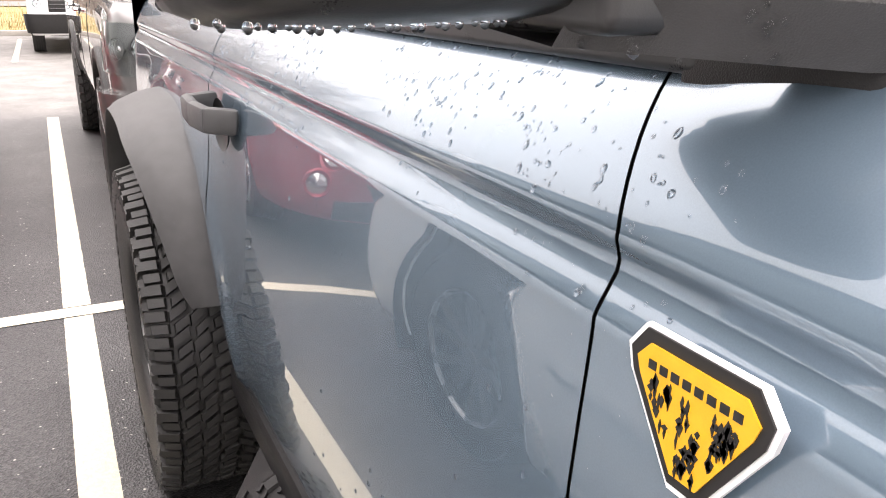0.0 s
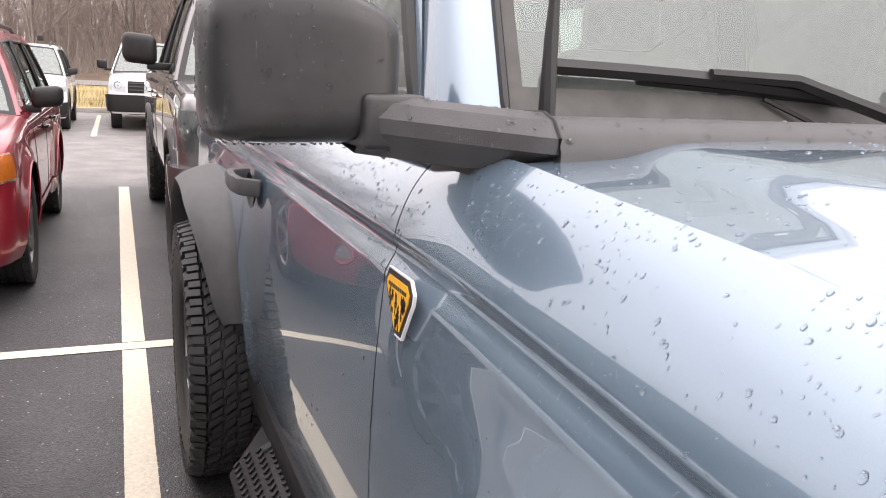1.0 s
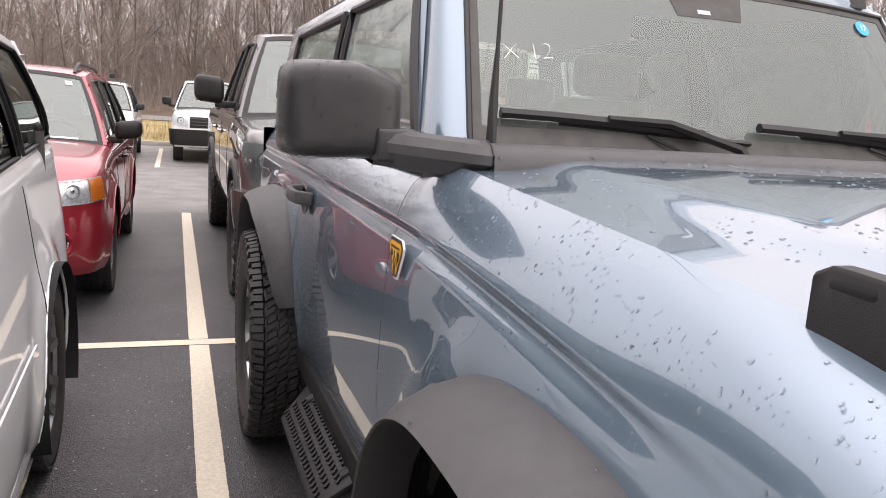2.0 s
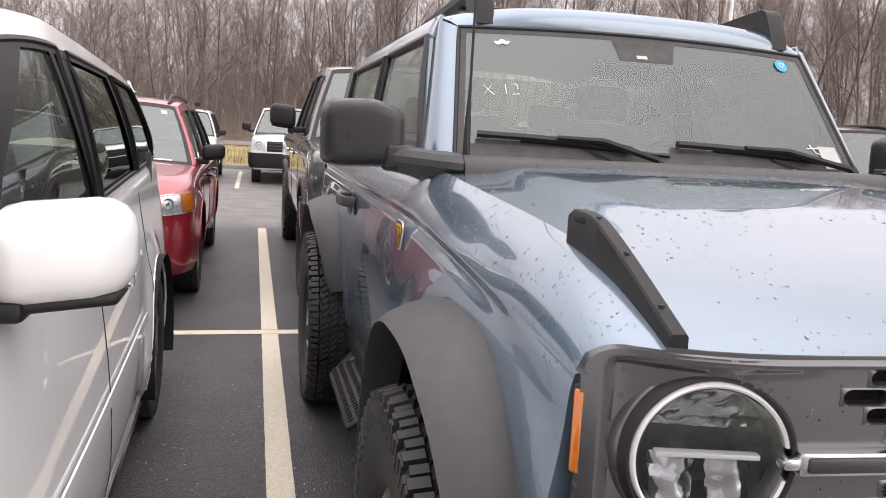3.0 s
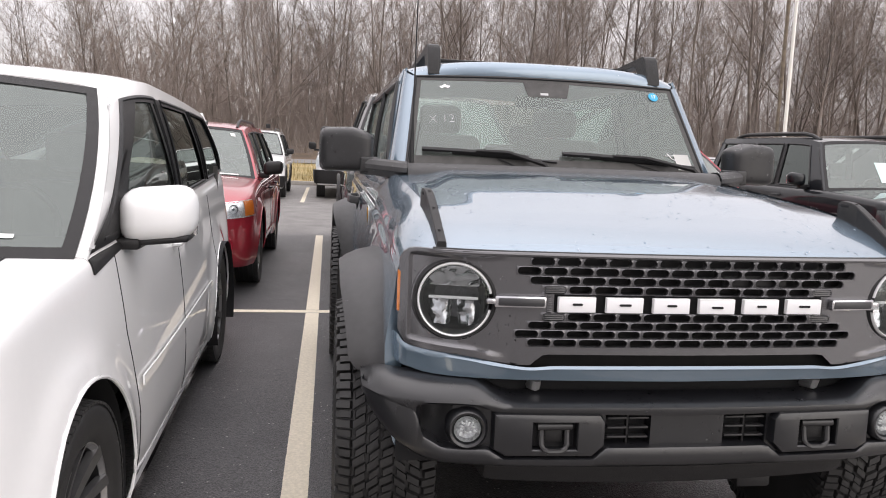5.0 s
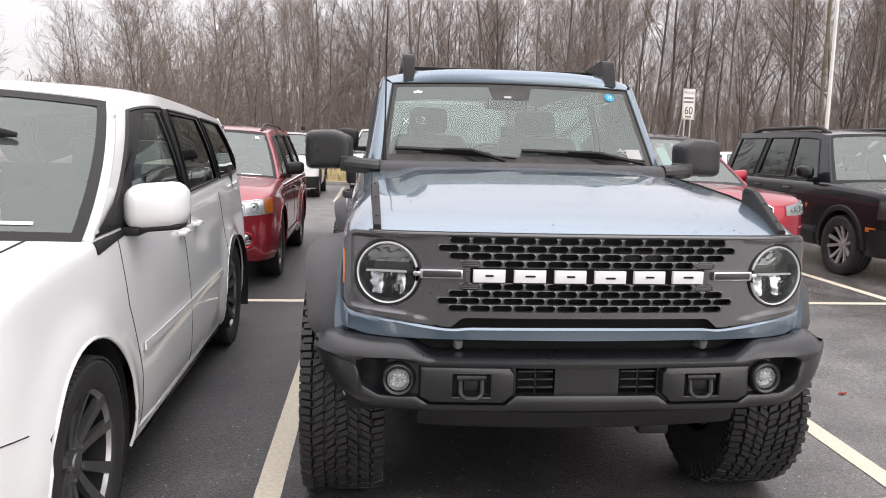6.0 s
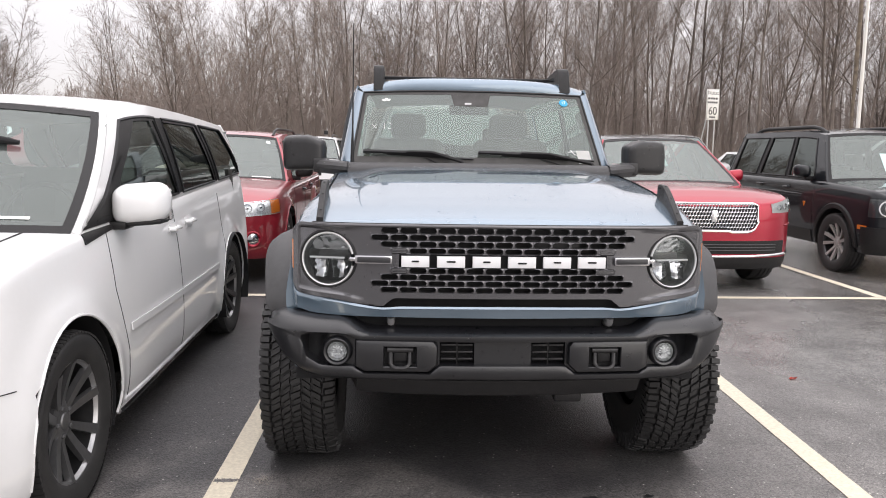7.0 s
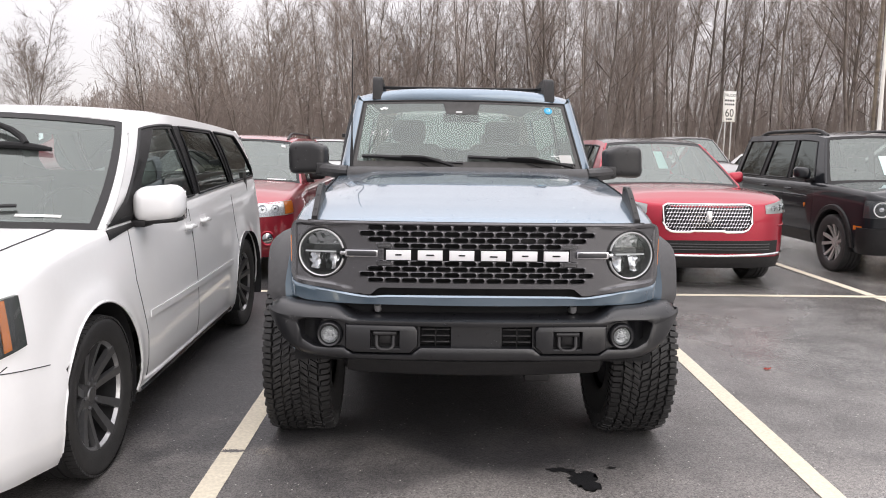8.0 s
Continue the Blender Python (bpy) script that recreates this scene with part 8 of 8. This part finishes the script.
# ---- bare woods ----
def tree_mesh(seed, height, spread, bare, lean=0.0, stems=1):
    """A bare tree of tapered trunk, limbs and twigs, with its lowest limbs at a share `bare` of its height; returns wood and twig meshes."""
    rg = random.Random(seed)
    wood, twigs = ([], []), ([], [])

    def limb(store, pts, r0, r1, n):
        vs, fs = store
        base = len(vs)
        k = len(pts)
        for i, p in enumerate(pts):
            d = (pts[min(i + 1, k - 1)] - pts[max(i - 1, 0)]).normalized()
            a = d.orthogonal().normalized()
            b = d.cross(a)
            r = r0 + (r1 - r0) * i / (k - 1)
            for j in range(n):
                t = 2 * math.pi * j / n
                vs.append(p + a * (r * math.cos(t)) + b * (r * math.sin(t)))
        for i in range(k - 1):
            for j in range(n):
                fs.append((base + i * n + j, base + i * n + (j + 1) % n, base + (i + 1) * n + (j + 1) % n, base + (i + 1) * n + j))

    def twig(p, d, length, r):
        """A thin bent spray that runs to a point."""
        vs, fs = twigs
        base = len(vs)
        a = d.orthogonal().normalized()
        b = d.cross(a)
        q = p + d * (length * 0.5) + Vector((rg.uniform(-1, 1), rg.uniform(-1, 1), rg.uniform(-0.3, 0.8))) * (length * 0.09)
        e = p + d * length + Vector((rg.uniform(-1, 1), rg.uniform(-1, 1), rg.uniform(-0.2, 1.2))) * (length * 0.16)
        vs.extend((p + a * r, p - a * r, q + b * (r * 0.8), q - b * (r * 0.8), e))
        fs.extend(((base, base + 1, base + 3, base + 2), (base + 2, base + 3, base + 4)))

    def grow(p, d, length, r, level):
        k = (10, 6, 3)[level]
        pts, q, dd = [p], p.copy(), d.normalized()
        for i in range(k):
            wob = (0.075, 0.15, 0.20)[level]
            dd = (dd + Vector((rg.uniform(-1, 1), rg.uniform(-1, 1), rg.uniform(-0.5, 1.0))) * wob).normalized()
            q = q + dd * (length / k)
            pts.append(q.copy())
        tip = r * (0.22, 0.25, 0.4)[level]
        limb(wood if level < 2 else twigs, pts, r, tip, (6, 4, 3)[level])
        count = (rg.randint(17, 22), rg.randint(8, 10), rg.randint(4, 6))[level]
        for c in range(count):
            f = rg.uniform((0.0, 0.18, 0.12)[level], 1.0) if level else bare + (1 - bare) * (c + rg.random()) / count
            i = min(k - 1, int(f * k))
            o = pts[i].lerp(pts[i + 1], f * k - i)
            ax = (pts[i + 1] - pts[i]).normalized()
            out = ax.orthogonal().normalized()
            out.rotate(Matrix.Rotation(rg.uniform(0, 2 * math.pi), 3, ax))
            ang = radians(rg.uniform(24, 52) if level else rg.uniform(30, 62) * (1.15 - 0.45 * f))
            nd = (ax * math.cos(ang) + out * math.sin(ang) * spread + Vector((0, 0, 0.16))).normalized()
            if level == 2:
                twig(o, nd, length * rg.uniform(0.35, 0.8), 0.0085)
                continue
            ln = (height * rg.uniform(0.26, 0.46) * (1.25 - 0.85 * f), length * rg.uniform(0.28, 0.55))[level]
            grow(o, nd, ln, max((0.016, 0.010)[level], (r + (tip - r) * f) * rg.uniform(0.34, 0.58)), level + 1)

    for s in range(stems):
        d = Vector((lean + rg.uniform(-0.07, 0.07) + (rg.uniform(-0.3, 0.3) if stems > 1 else 0), rg.uniform(-0.06, 0.06), 1))
        grow(Vector((rg.uniform(-0.3, 0.3) * (stems > 1), 0, -0.3)), d, height * (1 if s == 0 else rg.uniform(0.7, 0.95)), height * rg.uniform(0.0062, 0.0098) / stems ** 0.4, 0)
    out = []
    for (vs, fs), mt in ((wood, M["bark"]), (twigs, M["twig"])):
        me = bpy.data.meshes.new("tree")
        me.from_pydata([tuple(v) for v in vs], [], fs)
        for p in me.polygons:
            p.use_smooth = True
        me.materials.append(mt)
        out.append(me)
    return out


KINDS = [tree_mesh(11 + k, *a) for k, a in enumerate(((13, 1.05, 0.22), (15, 0.95, 0.30, 0.03), (14, 1.1, 0.20, -0.04), (12, 1.15, 0.14, 0.02, 2), (16, 0.9, 0.36), (13.5, 1.0, 0.24, 0.05), (11, 1.2, 0.10, 0, 3),
                                                      (14.5, 1.15, 0.28, -0.02), (12.5, 1.1, 0.18, 0.06), (15.5, 0.85, 0.40, -0.05)))]
TALL = (0, 1, 2, 4, 5, 7, 8, 9, 1, 4, 7, 9, 3)
rng = random.Random(77)


def plant(x, y, z, kind, size, turn):
    tip = random.Random(round(x * 97 + y * 13))
    t = thing("bare_tree", pose(x, y, z, tip.gauss(0, 3.5), tip.gauss(0, 4.5), turn) @ Matrix.Scale(size, 4), "tall leafless grey-brown tree in a winter wood", "tree", "bare trees of the wood")
    part("trunk", KINDS[kind][0], None, t, "grey-brown trunk and limbs")
    part("crown", KINDS[kind][1], None, t, "fine bare twigs")


for k in range(96):
    x = -8 + 82 * (k + rng.random()) / 96
    y = 50 + 14 * rng.random() ** 1.2
    size = rng.uniform(0.76, 1.06) * (0.88 + 0.32 * min(1, max(0, (x + 12) / 30)))
    plant(x, y, 0.5 + (y - 45.3) * 0.036, rng.choice(TALL), size, rng.uniform(0, 360))
for k in range(84):
    x = -12 + 112 * (k + rng.random()) / 84
    y = 64 + 30 * rng.random()
    size = rng.uniform(0.8, 1.12) * (0.80 + 0.38 * min(1, max(0, (x + 10) / 34)))
    plant(x, y, 0.5 + (y - 45.3) * 0.036, rng.choice(TALL), size, rng.uniform(0, 360))
for x, y, kd, sz in ((-31, 60, 3, 0.8), (-24, 62, 0, 0.72), (-17.5, 60, 8, 0.85), (-12, 56, 0, 0.95), (-9.5, 58, 5, 1.0), (-27.5, 52, 6, 0.92), (-20.5, 54, 3, 0.86), (-15.2, 50, 6, 1.12), (-13, 52, 3, 1.02), (-10.5, 49.5, 6, 1.05), (-5, 50, 3, 1.05)):
    plant(x, y, 0.6, kd, sz, 40 * x)
# added woods behind the camera, never in view, which only reflections show
for k in range(16):
    plant(-45 + 6 * k, -52 - 6 * rng.random(), 0, rng.choice((0, 1, 2, 4)), 1.0, rng.uniform(0, 360))

# the depth of the wood behind the first trees, as thin crooked stems and twigs
vs, fs = [], []


def stroke(p, q, w, w2):
    b = len(vs)
    vs.extend(((p[0] - w, p[1], p[2]), (p[0] + w, p[1] + w, p[2]), (q[0] + w2, q[1] + w2, q[2]), (q[0] - w2, q[1], q[2])))
    fs.append((b, b + 1, b + 2, b + 3))


for k in range(6400):
    x, y = rng.uniform(-75, 120), 66 + 50 * rng.random()
    left = 0.28 + 0.72 * min(1, max(0, (x + 30 * y / 60) / 22))
    h = (3.0 + 10.0 * rng.random()) * left
    z = 0.5 + (min(y, 105) - 45.3) * 0.036
    w = rng.uniform(0.02, 0.08)
    p, lean = (x, y, z - 0.3), rng.gauss(0, 0.15)
    for i in range(4):
        q = (p[0] + h / 4 * (lean + rng.gauss(0, 0.13)), y, p[2] + h / 4)
        stroke(p, q, w * (1 - 0.2 * i), w * (0.8 - 0.2 * i))
        for j in range(4 if i else 1):
            f = rng.random()
            o = (p[0] + (q[0] - p[0]) * f, y, p[2] + (q[2] - p[2]) * f)
            ln = rng.uniform(0.5, 1.9) * (1.2 - 0.2 * i)
            a = rng.uniform(-1.1, 1.1)
            e = (o[0] + ln * math.sin(a), y + rng.uniform(-0.4, 0.4), o[2] + ln * math.cos(a))
            stroke(o, e, 0.017, 0.009)
            for t in range(2):
                m = (o[0] + (e[0] - o[0]) * 0.55, o[1], o[2] + (e[2] - o[2]) * 0.55)
                b2, l2 = a + rng.uniform(-0.9, 0.9), ln * rng.uniform(0.3, 0.7)
                stroke(m, (m[0] + l2 * math.sin(b2), m[1], m[2] + l2 * math.cos(b2)), 0.010, 0.005)
        p = q
me = bpy.data.meshes.new("woods")
me.from_pydata(vs, [], fs)
tagged(part("far_woods", me, M["twig"]), "dense bare winter woods, grey-brown stems", "woods", kind="stuff")

# low brush at the wood's edge
vs, fs = [], []
for k in range(15000):
    x, y = rng.uniform(-60, 75), 47.5 + 26 * rng.random() ** 1.5
    z, h = 0.5 + (y - 45.3) * 0.036, rng.uniform(0.5, 4.6) * rng.random() ** 0.5
    dx, dy, w = rng.uniform(-0.5, 0.5) * h, rng.uniform(-0.3, 0.3) * h, 0.012
    b = len(vs)
    vs += [(x - w, y, z - 0.1), (x + w, y, z - 0.1), (x, y + w, z - 0.1), (x + dx, y + dy, z + h)]
    fs += [(b, b + 1, b + 3), (b + 1, b + 2, b + 3), (b + 2, b, b + 3)]
me = bpy.data.meshes.new("brush")
me.from_pydata(vs, [], fs)
tagged(part("brush", me, M["twig"]), "thin bare brush at the wood's edge", "brush", kind="stuff")

# ---- roadside things ----
sg = thing("road_sign", pose(12.4, 29.0, 0.35, 0, 0, 20), "white truck speed sign on two steel posts", "sign")
part("sign_plate", rbox(-0.33, 0.33, -0.01, 0.01, 2.45, 3.70, 0.006), M["sign"], sg, "white sign plate")
part("sign_border", tube([(-0.3, -0.012, 2.48), (0.3, -0.012, 2.48), (0.3, -0.012, 3.67), (-0.3, -0.012, 3.67)], 0.008, 4, closed=True), M["sign_ink"], sg)
for x in (-0.16, 0.16):
    part("sign_post", rbox(x - 0.03, x + 0.03, 0.01, 0.05, -0.2, 3.6, 0.008), M["steel"], sg, "galvanised post")
writing("sign_word", "TRUCKS", 0.17, M["sign_ink"], sg, pose(0, -0.014, 3.53, 90), 0.001)
writing("sign_number", "60", 0.46, M["sign_ink"], sg, pose(0, -0.014, 2.80, 90), 0.001)
for z, k in ((3.32, 4), (3.16, 5)):
    for i in range(k):
        part("sign_bar", rbox(-0.26 + 0.52 * i / k, -0.26 + 0.52 * (i + 0.7) / k, -0.014, -0.011, z - 0.04, z + 0.04, 0), M["sign_ink"], sg)
for i in range(3):
    part("sign_bar", rbox(-0.16 + 0.11 * i, -0.16 + 0.11 * i + 0.08, -0.014, -0.011, 2.53, 2.59, 0), M["sign_ink"], sg)
part("sign_brace", tube([(-0.55, 0.4, 0), (0.0, 0.06, 3.5)], 0.03, 6), M["steel"], sg)
up = thing("utility_pole", pose(27.15, 44.0, 0.3), "brown wooden utility pole", "pole")
part("pole_shaft", tube([(0, 0, -0.4), (0, 0, 6), (0.02, 0, 13)], [0.14, 0.125, 0.10], 12), M["pole_wood"], up)
part("guy_wire", tube([(0, 0, 9.5), (-9, -2, 0.2)], 0.009, 4), M["plastic"], up)
lp = thing("light_pole", pose(25.2, 40.0, 0.3), "pale grey metal light pole", "pole")
part("pole_shaft", tube([(0, 0, -0.3), (0, 0, 11.5)], [0.12, 0.08], 12), M["sign"], lp)
# low rail along the verge
for k in range(-10, 18):
    tagged(part("verge_post", tube([(k * 2.4, 27.0, 0.1), (k * 2.4, 27.0, 1.05)], 0.035, 6), M["steel"]), "thin steel post on the verge", "post", "posts along the verge")

# ---- rain drops on the off-roader ----
def beads(names, count, lo, hi, seed, keep, tiny=0):
    """Scatters small domes of water over the named parts where keep(place, normal) holds."""
    tall = 1.6 if names[0] in ("wing_mirror", "cowl", "front_bumper", "wheel_flare") else 1.0
    rg = random.Random(seed)
    tris, total = [], []
    for ob in [o for o in truck.children_recursive if o.name.split(".")[0] in names]:
        me = ob.data
        vs = [ob.matrix_basis @ v.co for v in me.vertices]
        for p in me.polygons:
            ids = p.vertices
            for i in range(1, len(ids) - 1):
                a, b, c = vs[ids[0]], vs[ids[i]], vs[ids[i + 1]]
                n = (b - a).cross(c - a)
                area = n.length / 2
                if area < 1e-9:
                    continue
                n.normalize()
                if names[0] in ("front_wing", "door") and n.x * a.x < 0:
                    n = -n
                if names[0] == "wing_mirror" and ob.name.startswith("wing_mirror") and n.dot((a + b + c) / 3 - Vector((math.copysign(0.97, a.x), 1.45, 1.417))) < 0:
                    n = -n
                if keep((a + b + c) / 3, n):
                    tris.append((a, b, c, n))
                    total.append(area)
    sums = np.cumsum(total)
    vs, fs = [], []
    for k in range(count + tiny):
        a, b, c, n = tris[int(np.searchsorted(sums, rg.random() * sums[-1]))]
        u, v = rg.random(), rg.random()
        if u + v > 1:
            u, v = 1 - u, 1 - v
        o = a + (b - a) * u + (c - a) * v
        if noise.noise(o * (14.0 if names[0] == "wing_mirror" else 5.0)) < (-0.35 if names[0] == "wing_mirror" else -0.18) + 0.25 * rg.random():
            continue
        r = (lo + (hi - lo) * rg.random() ** 2.6) if k < count else lo * rg.uniform(0.3, 0.55)
        down = Vector((0, 0, -1)) - n * -n.z
        t = down.normalized() if down.length > 0.05 else n.orthogonal().normalized()
        s = n.cross(t)
        long = rg.uniform(1.0, 1.7)
        first = len(vs)
        rings = ((1.0, -0.05), (0.86, 0.24), (0.5, 0.42))
        turn = rg.uniform(0, 6.28)
        wob = [rg.uniform(0.8, 1.15) for _ in range(8)]
        for rr, hh in rings:
            for j in range(8):
                an = 2 * math.pi * j / 8 + turn
                vs.append(o + t * (r * rr * long * math.cos(an) * wob[j]) + s * (r * rr * math.sin(an) * wob[j]) + n * (r * hh * tall))
        vs.append(o + n * (r * 0.48 * tall))
        for i in range(2):
            for j in range(8):
                fs.append((first + 8 * i + j, first + 8 * i + (j + 1) % 8, first + 8 * i + 8 + (j + 1) % 8, first + 8 * i + 8 + j))
        for j in range(8):
            fs.append((first + 16 + j, first + 16 + (j + 1) % 8, first + 24))
    return vs, fs


DROPS = (
    (("front_wing", "door"), 1700, 0.0011, 0.0030, 1, lambda p, n: p.x < 0 and n.z > 0.35 and p.y < 2.6, 0),
    (("front_wing", "door"), 260, 0.0010, 0.0030, 2, lambda p, n: p.x < 0 and n.x < -0.9 and p.z > 0.7 and p.y < 2.6, 1900),
    (("front_wing",), 200, 0.0016, 0.0042, 3, lambda p, n: p.x > 0 and n.z > 0.35, 0),
    (("bonnet",), 1800, 0.0013, 0.0040, 4, lambda p, n: n.z > 0.5, 200),
    (("cowl",), 320, 0.0018, 0.0045, 5, lambda p, n: n.z > 0.2, 0),
    (("wing_mirror", "mirror_arm"), 1100, 0.0011, 0.0036, 6, lambda p, n: n.y < 0.4 and n.z > -0.3, 60),
    (("wing_mirror", "mirror_arm"), 90, 0.0020, 0.0036, 7, lambda p, n: -0.75 < n.z < -0.35 and n.y < 0.3, 0),
    (("wheel_flare",), 130, 0.0018, 0.0045, 8, lambda p, n: p.z > 0.6 and n.z > -0.2 and abs(p.x) > 0.86, 0),
    (("grille_panel",), 160, 0.0014, 0.0034, 9, lambda p, n: n.y < 0 and abs(p.x) > 0.5, 0),
    (("front_bumper",), 520, 0.0016, 0.0040, 10, lambda p, n: n.z > -0.1 and p.z > 0.62, 0),
    (("roof",), 420, 0.0018, 0.0045, 11, lambda p, n: n.z > 0.3 and p.y < 2.3, 0),
    (("trail_sight", "belt_moulding", "screen_pillar"), 200, 0.0014, 0.0036, 12, lambda p, n: n.z > -0.2, 0),
)
for names, count, lo, hi, seed, keep, tiny in DROPS:
    vs, fs = beads(names, count, lo, hi, seed, keep, tiny)
    me = bpy.data.meshes.new("drops")
    me.from_pydata([tuple(v) for v in vs], [], fs)
    for p in me.polygons:
        p.use_smooth = True
    tagged(part("rain_drops", me, M["water"]), "clear rain drops beaded on the car", "water", kind="stuff")

# a row of drops hanging from the mirror's lower edge
mir = next(o for o in truck.children_recursive if o.name.startswith("wing_mirror") and o.data.vertices[0].co.x < 0)
rg = random.Random(31)
vs, fs = [], []
for k in range(34):
    x = -0.852 - 0.215 * (k + rg.uniform(-0.3, 0.3)) / 33
    near = [v.co for v in mir.data.vertices if abs(v.co.x - x) < 0.02]
    lo = min(p.z for p in near)
    o = min((p for p in near if p.z < lo + 0.004), key=lambda p: p.y)
    r, f = rg.uniform(0.0017, 0.0030), len(vs)
    for j in range(5):
        a = math.pi * (j + 0.5) / 5
        for i in range(8):
            b = 2 * math.pi * i / 8
            vs.append((x + r * math.sin(a) * math.cos(b), o.y + r * math.sin(a) * math.sin(b), o.z - r * 0.4 + r * 1.15 * math.cos(a)))
    for j in range(4):
        for i in range(8):
            fs.append((f + 8 * j + i, f + 8 * j + 8 + i, f + 8 * j + 8 + (i + 1) % 8, f + 8 * j + (i + 1) % 8))
    fs += [tuple(f + i for i in range(8)), tuple(f + 32 + 7 - i for i in range(8))]
me = bpy.data.meshes.new("drops")
me.from_pydata(vs, [], fs)
for p in me.polygons:
    p.use_smooth = True
tagged(part("rain_drops", me, M["water"]), "clear rain drops hanging from the mirror's edge", "water", kind="stuff")
